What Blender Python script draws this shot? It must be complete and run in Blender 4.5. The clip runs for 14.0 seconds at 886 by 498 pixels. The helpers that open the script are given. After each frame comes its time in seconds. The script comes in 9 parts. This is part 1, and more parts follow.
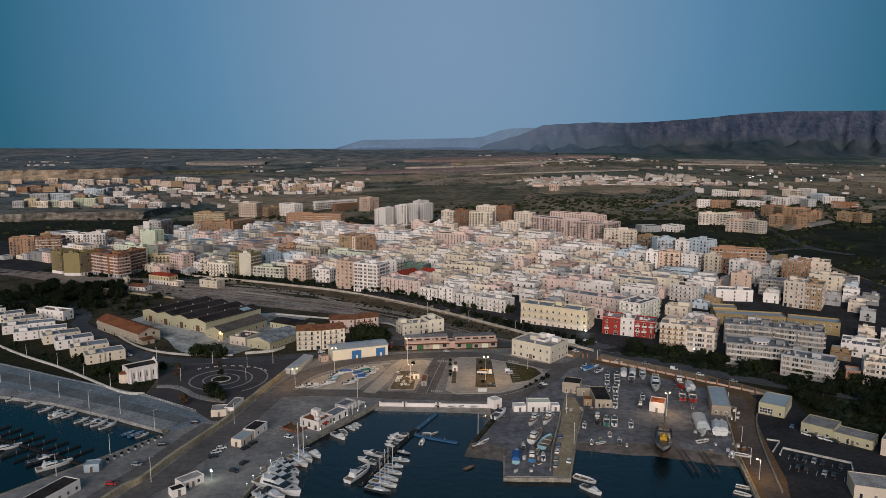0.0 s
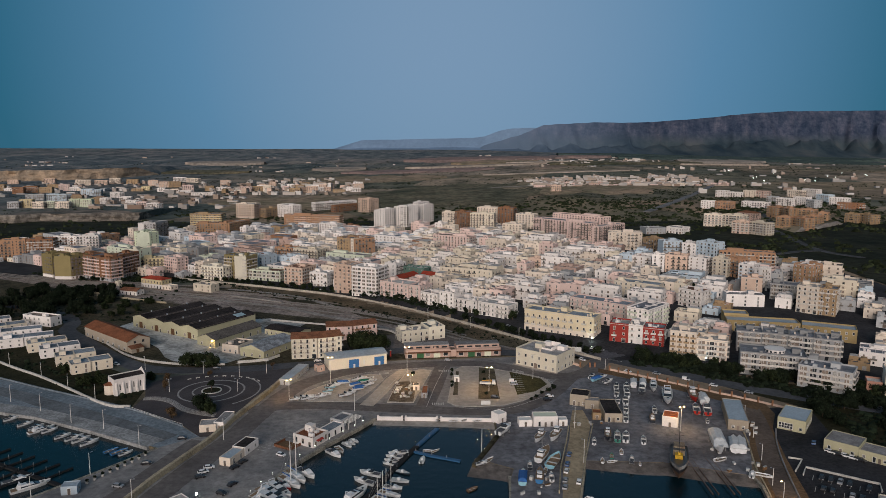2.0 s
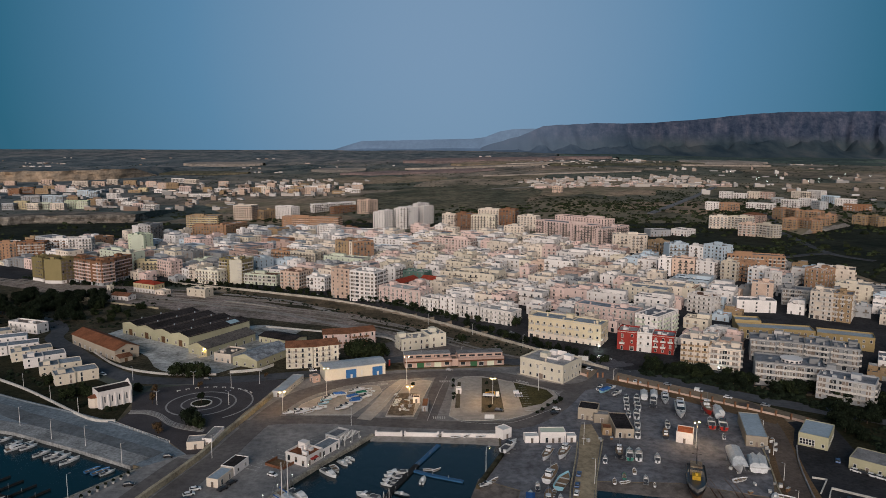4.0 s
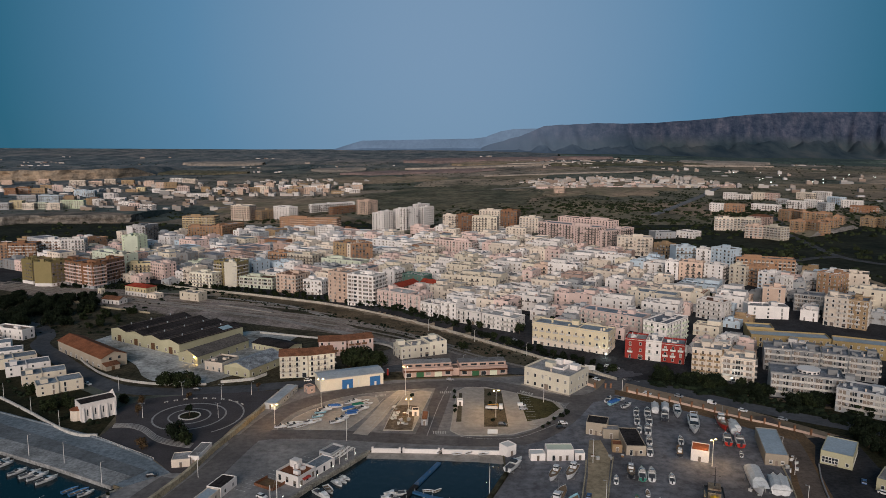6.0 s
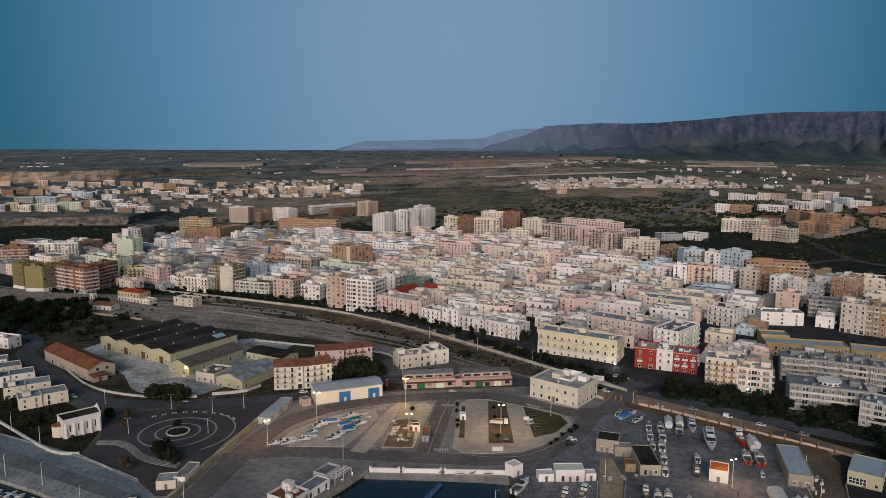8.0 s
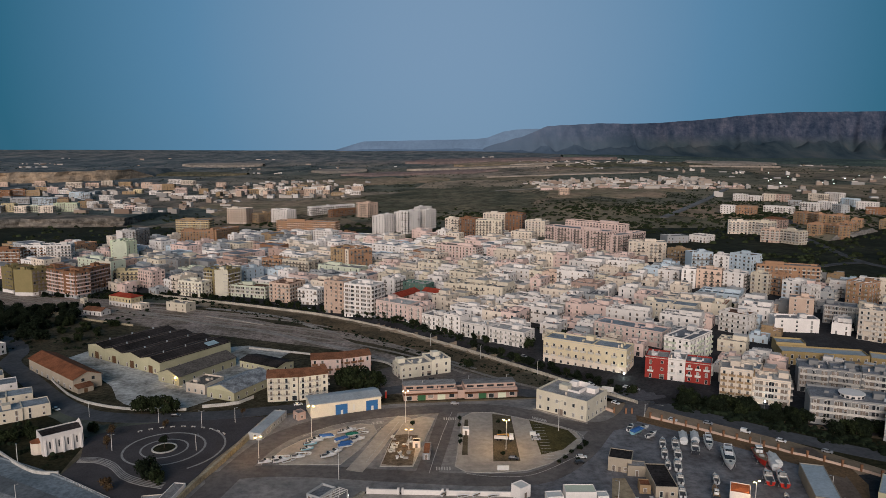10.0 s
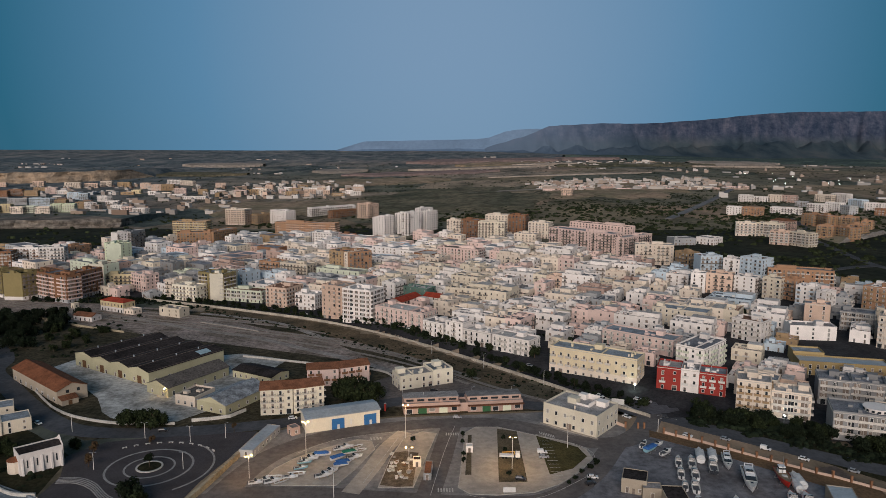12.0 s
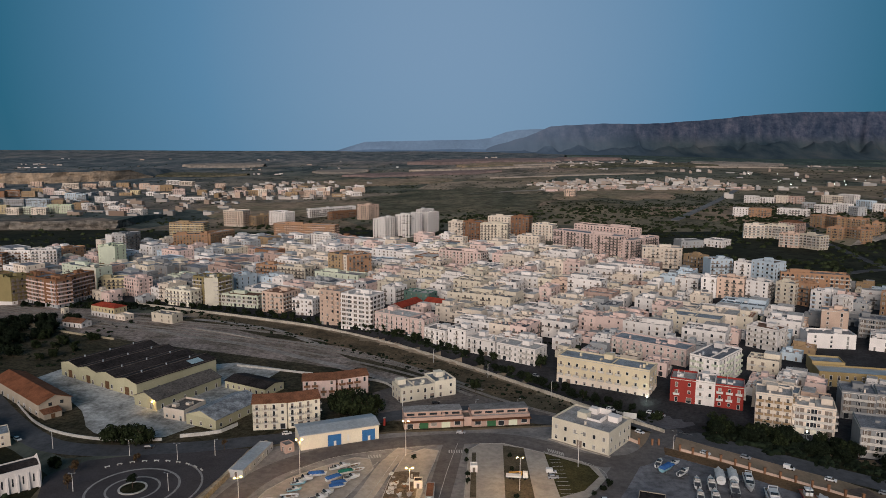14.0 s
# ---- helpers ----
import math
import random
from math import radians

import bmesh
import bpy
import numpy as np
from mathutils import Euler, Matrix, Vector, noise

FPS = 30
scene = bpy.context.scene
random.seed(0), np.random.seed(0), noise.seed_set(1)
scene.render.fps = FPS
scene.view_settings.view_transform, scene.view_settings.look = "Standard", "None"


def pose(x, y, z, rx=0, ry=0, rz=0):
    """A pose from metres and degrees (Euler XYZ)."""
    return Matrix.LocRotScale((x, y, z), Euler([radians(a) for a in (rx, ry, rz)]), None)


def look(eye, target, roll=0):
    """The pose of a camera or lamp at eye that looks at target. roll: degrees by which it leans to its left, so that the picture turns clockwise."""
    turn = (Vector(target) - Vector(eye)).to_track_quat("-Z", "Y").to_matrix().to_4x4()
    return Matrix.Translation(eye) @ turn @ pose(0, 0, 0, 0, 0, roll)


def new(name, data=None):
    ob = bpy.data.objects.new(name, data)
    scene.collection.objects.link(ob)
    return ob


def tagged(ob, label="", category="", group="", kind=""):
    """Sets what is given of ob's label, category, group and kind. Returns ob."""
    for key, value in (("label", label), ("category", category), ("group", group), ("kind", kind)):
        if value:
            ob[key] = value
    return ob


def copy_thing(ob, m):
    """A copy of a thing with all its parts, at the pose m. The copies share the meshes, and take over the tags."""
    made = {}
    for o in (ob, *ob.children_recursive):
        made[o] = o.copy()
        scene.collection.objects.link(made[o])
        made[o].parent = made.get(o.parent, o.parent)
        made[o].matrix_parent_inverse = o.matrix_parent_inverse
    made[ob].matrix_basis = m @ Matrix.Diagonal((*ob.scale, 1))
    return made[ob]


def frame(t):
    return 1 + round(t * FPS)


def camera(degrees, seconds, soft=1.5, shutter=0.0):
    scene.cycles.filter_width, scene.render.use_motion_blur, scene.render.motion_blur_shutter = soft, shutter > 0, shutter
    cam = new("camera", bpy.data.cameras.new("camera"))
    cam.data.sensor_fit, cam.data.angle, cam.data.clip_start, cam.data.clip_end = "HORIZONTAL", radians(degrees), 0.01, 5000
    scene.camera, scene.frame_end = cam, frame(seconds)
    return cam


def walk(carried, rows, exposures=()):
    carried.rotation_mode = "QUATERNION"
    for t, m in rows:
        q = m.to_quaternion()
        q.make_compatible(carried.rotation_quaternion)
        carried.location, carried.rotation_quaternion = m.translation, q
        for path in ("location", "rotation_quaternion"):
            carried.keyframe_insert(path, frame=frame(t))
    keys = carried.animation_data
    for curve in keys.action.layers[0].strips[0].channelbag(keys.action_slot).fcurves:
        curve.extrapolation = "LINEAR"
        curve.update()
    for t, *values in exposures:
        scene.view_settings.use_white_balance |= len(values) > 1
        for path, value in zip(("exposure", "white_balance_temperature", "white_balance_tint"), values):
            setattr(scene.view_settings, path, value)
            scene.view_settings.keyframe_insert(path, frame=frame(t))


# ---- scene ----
cam = camera(64.5, 14.0, soft=0.7)
PATH = [
    (0, (0.776, 4.124, 126.212), (0.817, 6.102, 125.921), 0.2),
    (0.5, (0.696, 8.391, 126.21), (0.738, 10.369, 125.919), 0.2),
    (1, (0.692, 12.826, 126.211), (0.733, 14.804, 125.92), 0.2),
    (1.5, (0.578, 17.546, 126.227), (0.619, 19.524, 125.936), 0.2),
    (2, (0.484, 21.92, 126.229), (0.525, 23.899, 125.938), 0.2),
    (2.5, (0.34, 26.22, 126.206), (0.382, 28.199, 125.915), 0.3),
    (3, (0.193, 30.576, 126.125), (0.235, 32.554, 125.835), 0.2),
    (5.5, (0.057, 52.338, 125.931), (0.098, 54.317, 125.643), 0.2),
    (6, (0.084, 56.638, 126.01), (0.125, 58.617, 125.721), 0.3),
    (6.5, (0.068, 60.804, 126.146), (0.108, 62.783, 125.858), 0.2),
    (7, (0.082, 65.152, 126.214), (0.122, 67.131, 125.926), 0.2),
    (7.5, (0.05, 69.589, 126.205), (0.089, 71.568, 125.917), 0.2),
    (8, (0.256, 73.929, 126.184), (0.293, 75.908, 125.896), 0.2),
    (10.5, (-0.027, 95.694, 126.013), (0.008, 97.673, 125.726), 0.2),
    (11, (-0.063, 100.008, 126.04), (-0.029, 101.987, 125.753), 0.3),
    (11.5, (-0.113, 104.486, 126.111), (-0.08, 106.465, 125.824), 0.2),
    (12, (-0.101, 108.837, 126.121), (-0.069, 110.816, 125.834), 0.2),
    (12.5, (-0.273, 113.325, 126.095), (-0.242, 115.305, 125.809), 0.2),
    (13, (-0.319, 117.726, 126.085), (-0.288, 119.705, 125.799), 0.2),
    (13.5, (-0.434, 122.292, 126.041), (-0.405, 124.271, 125.755), 0.2),
    (14, (-0.508, 126.68, 126.007), (-0.479, 128.659, 125.721), 0.2),
]
walk(cam, [(t, look(eye, target, roll)) for t, eye, target, roll in PATH])

# ---- world, sun, exposure ----
world = bpy.data.worlds.new("dusk")
scene.world = world
world.use_nodes = True
wn, wl = world.node_tree.nodes, world.node_tree.links
sky = wn.new("ShaderNodeTexSky")
sky.sky_type = "NISHITA"
sky.sun_disc = False
sky.sun_elevation, sky.sun_rotation = radians(14.0), radians(188)
sky.altitude, sky.air_density, sky.dust_density, sky.ozone_density = 0, 1.0, 0.0, 6.0
wmix = wn.new("ShaderNodeMix")
wmix.data_type = "RGBA"
wmix.inputs[0].default_value = 0.97
# twilight opposite the set sun: lilac over the horizon, fading to teal round and above it
# the fall-off to the sides also stands in for lens vignetting
wgeo = wn.new("ShaderNodeTexCoord")
wdot = wn.new("ShaderNodeVectorMath")
wdot.operation = "DOT_PRODUCT"
wdot.inputs[1].default_value = Vector((0.03, 1.0, 0.16)).normalized()
wl.new(wgeo.outputs["Generated"], wdot.inputs[0])
wramp = wn.new("ShaderNodeValToRGB")
we = wramp.color_ramp.elements
while len(we) < 5:
    we.new(0.5)
for el, (pos, col) in zip(we, ((0.0, (0.40, 0.60, 0.86)), (0.55, (0.17, 0.50, 0.80)), (0.84, (0.09, 0.55, 0.92)), (0.94, (0.43, 1.04, 1.72)), (1.0, (0.87, 1.39, 2.06)))):
    el.position, el.color = pos, (*[c / 2.1 for c in col], 1.0)
wl.new(wdot.outputs["Value"], wramp.inputs["Fac"])
wgain = wn.new("ShaderNodeVectorMath")
wgain.operation = "SCALE"
wgain.inputs["Scale"].default_value = 6.35
wl.new(wramp.outputs["Color"], wgain.inputs[0])
wl.new(wgain.outputs["Vector"], wmix.inputs[7])
wl.new(sky.outputs["Color"], wmix.inputs[6])
wl.new(wmix.outputs[2], wn["Background"].inputs["Color"])
wn["Background"].inputs["Strength"].default_value = 0.08
sun_data = bpy.data.lights.new("sun", "SUN")
sun_data.energy, sun_data.angle, sun_data.color = 3.2, radians(42), (1.0, 0.872, 0.785)
sun = new("sun", sun_data)
sun.matrix_world = look((-70, -380, 128), (0, 0, 0))
scene.view_settings.exposure = -0.16


# ---- materials ----
def principled(name):
    m = bpy.data.materials.new(name)
    m.use_nodes = True
    nt = m.node_tree
    return m, nt, nt.nodes["Principled BSDF"]


def noise_node(nt, scale, detail=4.0, stretch=None, rough=0.6):
    n = nt.nodes.new("ShaderNodeTexNoise")
    n.inputs["Scale"].default_value, n.inputs["Detail"].default_value = scale, detail
    n.inputs["Roughness"].default_value = rough
    g = nt.nodes.new("ShaderNodeNewGeometry")
    if stretch:
        mp = nt.nodes.new("ShaderNodeMapping")
        mp.inputs["Scale"].default_value = stretch
        nt.links.new(g.outputs["Position"], mp.inputs["Vector"])
        nt.links.new(mp.outputs["Vector"], n.inputs["Vector"])
    else:
        nt.links.new(g.outputs["Position"], n.inputs["Vector"])
    return n


def ramp(nt, src, stops):
    r = nt.nodes.new("ShaderNodeValToRGB")
    e = r.color_ramp.elements
    while len(e) < len(stops):
        e.new(0.5)
    for el, (p, c) in zip(e, stops):
        el.position, el.color = p, (*c, 1.0)
    nt.links.new(src, r.inputs["Fac"])
    return r


def mixc(nt, a, b, fac, mode="MIX"):
    n = nt.nodes.new("ShaderNodeMix")
    n.data_type, n.blend_type = "RGBA", mode
    for sock, v in ((n.inputs[6], a), (n.inputs[7], b)):
        if isinstance(v, tuple):
            sock.default_value = (*v, 1.0)
        else:
            nt.links.new(v, sock)
    if isinstance(fac, float):
        n.inputs[0].default_value = fac
    else:
        nt.links.new(fac, n.inputs[0])
    return n.outputs[2]


def shade(c, k):
    return tuple(min(1.0, v * k) for v in c)


def surface(name, col, rough=0.85, big=0.05, fine=1.2, amount=0.35, stretch=None, col2=None, spread=0.0, metal=0.0, bump=0.0):
    """A weathered surface: broad stains and fine grain over a base colour; spread varies it from thing to thing."""
    m, nt, p = principled(name)
    a = noise_node(nt, big, 5, stretch)
    b = noise_node(nt, fine, 9, stretch, 0.7)
    dark = col2 or shade(col, 1 - amount)
    c1 = ramp(nt, a.outputs["Fac"], [(0.32, dark), (0.62, col)]).outputs["Color"]
    c2 = ramp(nt, b.outputs["Fac"], [(0.36, shade((1, 1, 1), 1 - amount * 0.95)), (0.6, (1, 1, 1))]).outputs["Color"]
    c = mixc(nt, c1, c2, 1.0, "MULTIPLY")
    if spread:
        oi = nt.nodes.new("ShaderNodeObjectInfo")
        hs = nt.nodes.new("ShaderNodeHueSaturation")
        mr = nt.nodes.new("ShaderNodeMapRange")
        mr.inputs[3].default_value, mr.inputs[4].default_value = 1 - spread, 1 + spread * 0.5
        nt.links.new(oi.outputs["Random"], mr.inputs[0])
        nt.links.new(mr.outputs[0], hs.inputs["Value"])
        nt.links.new(c, hs.inputs["Color"])
        c = hs.outputs["Color"]
    nt.links.new(c, p.inputs["Base Color"])
    p.inputs["Roughness"].default_value, p.inputs["Metallic"].default_value = rough, metal
    p.inputs["Specular IOR Level"].default_value = 0.08 if rough > 0.75 else 0.4
    if bump:
        bp = nt.nodes.new("ShaderNodeBump")
        bp.inputs["Strength"].default_value, bp.inputs["Distance"].default_value = bump, 0.3
        nt.links.new(b.outputs["Fac"], bp.inputs["Height"])
        nt.links.new(bp.outputs["Normal"], p.inputs["Normal"])
    return m


def glow(name, col, strength):
    m, nt, p = principled(name)
    p.inputs["Base Color"].default_value = (*col, 1)
    p.inputs["Emission Color"].default_value = (*col, 1)
    p.inputs["Emission Strength"].default_value = strength
    return m


WALLSTR = (1.0, 1.0, 0.7)
WALL = {k: surface("plaster_" + k, c, 0.9, 0.16, 2.2, 0.12, WALLSTR, spread=0.18) for k, c in {
    "white": (0.82, 0.77, 0.735), "cream": (0.75, 0.65, 0.545), "pink": (0.75, 0.575, 0.52), "peach": (0.66, 0.49, 0.39),
    "yellow": (0.66, 0.55, 0.34), "grey": (0.44, 0.45, 0.46), "blue": (0.52, 0.61, 0.68), "green": (0.60, 0.66, 0.48),
    "brick": (0.26, 0.135, 0.078), "orange": (0.44, 0.26, 0.16), "tan": (0.37, 0.26, 0.155), "red": (0.36, 0.055, 0.045),
    "ochre": (0.40, 0.30, 0.15), "clay": (0.47, 0.34, 0.29), "ivory": (0.74, 0.69, 0.57), "netgreen": (0.12, 0.20, 0.17), "straw": (0.48, 0.455, 0.31), "concrete": (0.26, 0.265, 0.27), "palegreen": (0.66, 0.70, 0.56), "paleyellow": (0.70, 0.62, 0.50), "olive": (0.25, 0.205, 0.10), "salmon": (0.43, 0.235, 0.175), "drab": (0.40, 0.345, 0.275), "butter": (0.71, 0.61, 0.43)}.items()}
ROOFDARK = surface("roof_felt", (0.30, 0.31, 0.34), 0.9, 0.2, 1.5, 0.5, spread=0.35)
ROOFGREY = surface("roof_deck", (0.44, 0.42, 0.41), 0.9, 0.2, 1.5, 0.45, spread=0.35)
ROOFBLUE = surface("roof_bluegrey", (0.33, 0.37, 0.41), 0.9, 0.2, 1.5, 0.45, spread=0.3)
ROOFBROWN = surface("roof_brown", (0.30, 0.24, 0.20), 0.9, 0.2, 1.5, 0.45, spread=0.3)
ROOFRED = surface("roof_terracotta", (0.40, 0.22, 0.15), 0.9, 0.2, 1.5, 0.45, spread=0.35)
ROOFPALE = surface("roof_tile_pale", (0.66, 0.62, 0.58), 0.9, 0.2, 1.5, 0.4, spread=0.25)
TILE = surface("clay_tile", (0.29, 0.115, 0.06), 0.9, 0.2, 2.5, 0.45, bump=0.4)
TILEBROWN = surface("clay_tile_brown", (0.26, 0.12, 0.07), 0.9, 0.2, 2.5, 0.5, bump=0.4)
DARKROOF = surface("dark_roof_sheet", (0.060, 0.050, 0.048), 0.85, 0.06, 0.8, 0.7)
METALROOF = surface("metal_roof_sheet", (0.50, 0.54, 0.575), 0.5, 0.08, 0.9, 0.25, metal=0.3)
GLASS, gnt, gp = principled("window_glass")
gp.inputs["Base Color"].default_value, gp.inputs["Roughness"].default_value = (0.025, 0.03, 0.035, 1), 0.12
FRAMEW = surface("painted_frame", (0.66, 0.65, 0.62), 0.6, 1, 5, 0.1)
SHUTTER = surface("brown_shutter", (0.24, 0.19, 0.155), 0.7, 1, 5, 0.3, spread=0.4)
SHUTTERG = surface("grey_shutter", (0.36, 0.35, 0.33), 0.7, 1, 5, 0.3, spread=0.4)
BALC = surface("balcony_plaster", (0.66, 0.62, 0.57), 0.85, 0.5, 3, 0.25, spread=0.2)
IRON = surface("balcony_iron", (0.20, 0.175, 0.155), 0.7, 0.5, 3, 0.3, spread=0.3)
RAIL = surface("dark_railing", (0.08, 0.08, 0.08), 0.6, 1, 5, 0.3)
ASPHALT = surface("asphalt", (0.175, 0.158, 0.152), 0.92, 0.05, 0.35, 0.35, col2=(0.115, 0.104, 0.102))
TOWNASPH = surface("town_asphalt", (0.052, 0.052, 0.057), 0.92, 0.06, 0.6, 0.5)
CONCRETE = surface("quay_concrete", (0.305, 0.29, 0.28), 0.9, 0.05, 0.35, 0.4, col2=(0.17, 0.167, 0.172))
APRON = surface("pale_apron", (0.47, 0.42, 0.365), 0.9, 0.05, 0.35, 0.28, col2=(0.34, 0.305, 0.27))
YARD = surface("boatyard_concrete", (0.245, 0.245, 0.265), 0.9, 0.045, 0.3, 0.5, col2=(0.115, 0.11, 0.118))
DIRT = surface("brown_dirt", (0.20, 0.125, 0.07), 0.95, 0.08, 0.8, 0.45, col2=(0.12, 0.08, 0.05))
GRASS = surface("rough_grass", (0.046, 0.041, 0.021), 0.95, 0.09, 0.6, 0.7, col2=(0.016, 0.020, 0.010), bump=0.5)
LAWN = surface("dry_lawn", (0.105, 0.088, 0.036), 0.95, 0.12, 1.3, 0.5, col2=(0.05, 0.05, 0.022), bump=0.5)
STRIP = surface("worn_verge", (0.15, 0.125, 0.085), 0.95, 0.12, 1.3, 0.5, col2=(0.07, 0.06, 0.04), bump=0.4)
GRAVEL = surface("pale_gravel", (0.60, 0.60, 0.585), 0.95, 0.05, 0.4, 0.4, col2=(0.15, 0.145, 0.13), bump=0.3)
BALLAST = surface("rail_ballast", (0.44, 0.355, 0.315), 0.95, 0.045, 0.35, 0.7, col2=(0.15, 0.122, 0.09), bump=0.3)
WASTE = surface("waste_ground", (0.11, 0.09, 0.058), 0.95, 0.05, 0.4, 0.7, col2=(0.026, 0.028, 0.016), bump=0.4)
SAND = surface("beach_sand", (0.40, 0.365, 0.33), 0.95, 0.1, 0.6, 0.35, col2=(0.27, 0.245, 0.22), bump=0.2)
SLIP = surface("slip_mud", (0.21, 0.185, 0.17), 0.9, 0.08, 0.35, 0.5, col2=(0.085, 0.075, 0.07), bump=0.3)
PAVING = surface("piazza_paving", (0.09, 0.080, 0.083), 0.85, 0.08, 1.4, 0.3)
RINGST = surface("grey_white_stone", (0.36, 0.35, 0.34), 0.85, 0.4, 3, 0.3)
WHITEST = surface("white_stone", (0.62, 0.60, 0.56), 0.85, 0.4, 3, 0.3)
YELLOWST = surface("yellow_stone", (0.48, 0.41, 0.29), 0.9, 0.15, 1.2, 0.4)
MOLEPAV = surface("mole_paving", (0.25, 0.29, 0.325), 0.85, 0.05, 0.5, 0.5, col2=(0.165, 0.20, 0.23))
PAINT = surface("road_paint", (0.62, 0.61, 0.58), 0.8, 0.6, 4, 0.4)
ROCK = surface("quarry_rock", (0.45, 0.34, 0.24), 0.95, 0.02, 0.15, 0.45, col2=(0.24, 0.20, 0.16), bump=0.5)
STEEL = surface("galvanised_steel", (0.36, 0.37, 0.38), 0.45, 2, 8, 0.2, metal=0.7)
LAMPON = glow("lamp_warm", (1.0, 0.58, 0.14), 80.0)
LAMPWHITE = glow("lamp_white", (0.85, 1.0, 0.92), 30.0)


# ---- mesh tools ----
class Geo:
    """Vertices and faces of one mesh, gathered piece by piece."""

    def __init__(self):
        self.v, self.f, self.s = [], [], []

    def add(self, verts, faces, slot=0):
        n = len(self.v)
        self.v += verts
        self.f += [tuple(n + i for i in f) for f in faces]
        self.s += [slot] * len(faces)
        return self

    def box(self, x0, x1, y0, y1, z0, z1, slot=0):
        v = [(x0, y0, z0), (x1, y0, z0), (x1, y1, z0), (x0, y1, z0), (x0, y0, z1), (x1, y0, z1), (x1, y1, z1), (x0, y1, z1)]
        return self.add(v, [(0, 3, 2, 1), (4, 5, 6, 7), (0, 1, 5, 4), (1, 2, 6, 5), (2, 3, 7, 6), (3, 0, 4, 7)], slot)

    def prism(self, poly, z0, z1, slot=0):
        n = len(poly)
        v = [(x, y, z0) for x, y in poly] + [(x, y, z1) for x, y in poly]
        f = [tuple(range(n, 2 * n)), tuple(reversed(range(n)))] + [(i, (i + 1) % n, n + (i + 1) % n, n + i) for i in range(n)]
        return self.add(v, f, slot)

    def cyl(self, x, y, z0, z1, r0, r1=None, n=8, slot=0):
        r1 = r0 if r1 is None else r1
        a = [2 * math.pi * i / n for i in range(n)]
        v = [(x + r0 * math.cos(t), y + r0 * math.sin(t), z0) for t in a] + [(x + r1 * math.cos(t), y + r1 * math.sin(t), z1) for t in a]
        f = [tuple(range(n, 2 * n)), tuple(reversed(range(n)))] + [(i, (i + 1) % n, n + (i + 1) % n, n + i) for i in range(n)]
        return self.add(v, f, slot)

    def bar(self, a, b, r, slot=0):
        a, b = Vector(a), Vector(b)
        d = (b - a).normalized()
        s = d.orthogonal().normalized() * r
        t = d.cross(s)
        v = [tuple(p + q) for p in (a, b) for q in (s, t, -s, -t)]
        return self.add(v, [(0, 1, 5, 4), (1, 2, 6, 5), (2, 3, 7, 6), (3, 0, 4, 7), (3, 2, 1, 0), (4, 5, 6, 7)], slot)

    def mesh(self, name, *mats):
        me = bpy.data.meshes.new(name)
        me.from_pydata(self.v, [], self.f)
        for m in mats:
            me.materials.append(m)
        if len(mats) > 1:
            me.polygons.foreach_set("material_index", self.s)
        me.update()
        return me


def part(name, geo, material, parent, label=""):
    """One mesh object under a thing or under a part."""
    me = geo if isinstance(geo, bpy.types.Mesh) else geo.mesh(name, *(material if isinstance(material, tuple) else (material,)))
    ob = new(name, me)
    ob.parent = parent
    if label:
        ob["label"] = label
    return ob


def thing(name, label, category, group="", kind="", at=None):
    ob = tagged(new(name), label, category, group, kind)
    if at is not None:
        ob.matrix_world = at
    return ob


def setting(name, geo, material, label, category):
    ob = new(name, geo.mesh(name, *(material if isinstance(material, tuple) else (material,))))
    return tagged(ob, label, category, kind="structure")


def ribbon(points, width, z0, z1, smooth=True):
    """A strip of that width along a line of plan points, from z0 up to z1."""
    p = [Vector((x, y)) for x, y in points]
    if smooth and len(p) > 2:
        q = []
        for i in range(len(p) - 1):
            a, b, c, d = p[max(i - 1, 0)], p[i], p[i + 1], p[min(i + 2, len(p) - 1)]
            for k in range(6):
                t = k / 6
                q.append(0.5 * ((2 * b) + (c - a) * t + (2 * a - 5 * b + 4 * c - d) * t * t + (3 * b - a - 3 * c + d) * t ** 3))
        p = q + [p[-1]]
    g = Geo()
    n = len(p)
    left, right = [], []
    for i in range(n):
        d = (p[min(i + 1, n - 1)] - p[max(i - 1, 0)]).normalized()
        s = Vector((-d.y, d.x)) * width / 2
        left.append(p[i] + s)
        right.append(p[i] - s)
    v = [(q.x, q.y, z1) for q in left] + [(q.x, q.y, z1) for q in right]
    v += [(q.x, q.y, z0) for q in left] + [(q.x, q.y, z0) for q in right]
    f = []
    for i in range(n - 1):
        f += [(n + i, n + i + 1, i + 1, i), (i, i + 1, 2 * n + i + 1, 2 * n + i), (n + i + 1, n + i, 3 * n + i, 3 * n + i + 1)]
    f += [(0, 2 * n, 3 * n, n), (n - 1, 2 * n - 1, 4 * n - 1, 3 * n - 1)]
    return g.add(v, f)


def patch(points, z, base=-0.3):
    """A flat paved area with an upright edge."""
    bm = bmesh.new()
    vs = [bm.verts.new((x, y, z)) for x, y in points]
    edges = [bm.edges.new((vs[i], vs[(i + 1) % len(vs)])) for i in range(len(vs))]
    bmesh.ops.triangle_fill(bm, use_beauty=True, use_dissolve=False, edges=edges)
    bm.verts.index_update()
    g = Geo()
    g.v = [tuple(v.co) for v in bm.verts]
    g.f = []
    for f in bm.faces:
        idx = [v.index for v in f.verts]
        g.f.append(tuple(idx if f.normal.z >= 0 else reversed(idx)))
    bm.free()
    n = len(points)
    g.v += [(x, y, base) for x, y in points]
    g.f += [(i, (i + 1) % n, n + (i + 1) % n, n + i) for i in range(n)]
    g.s = [0] * len(g.f)
    return g


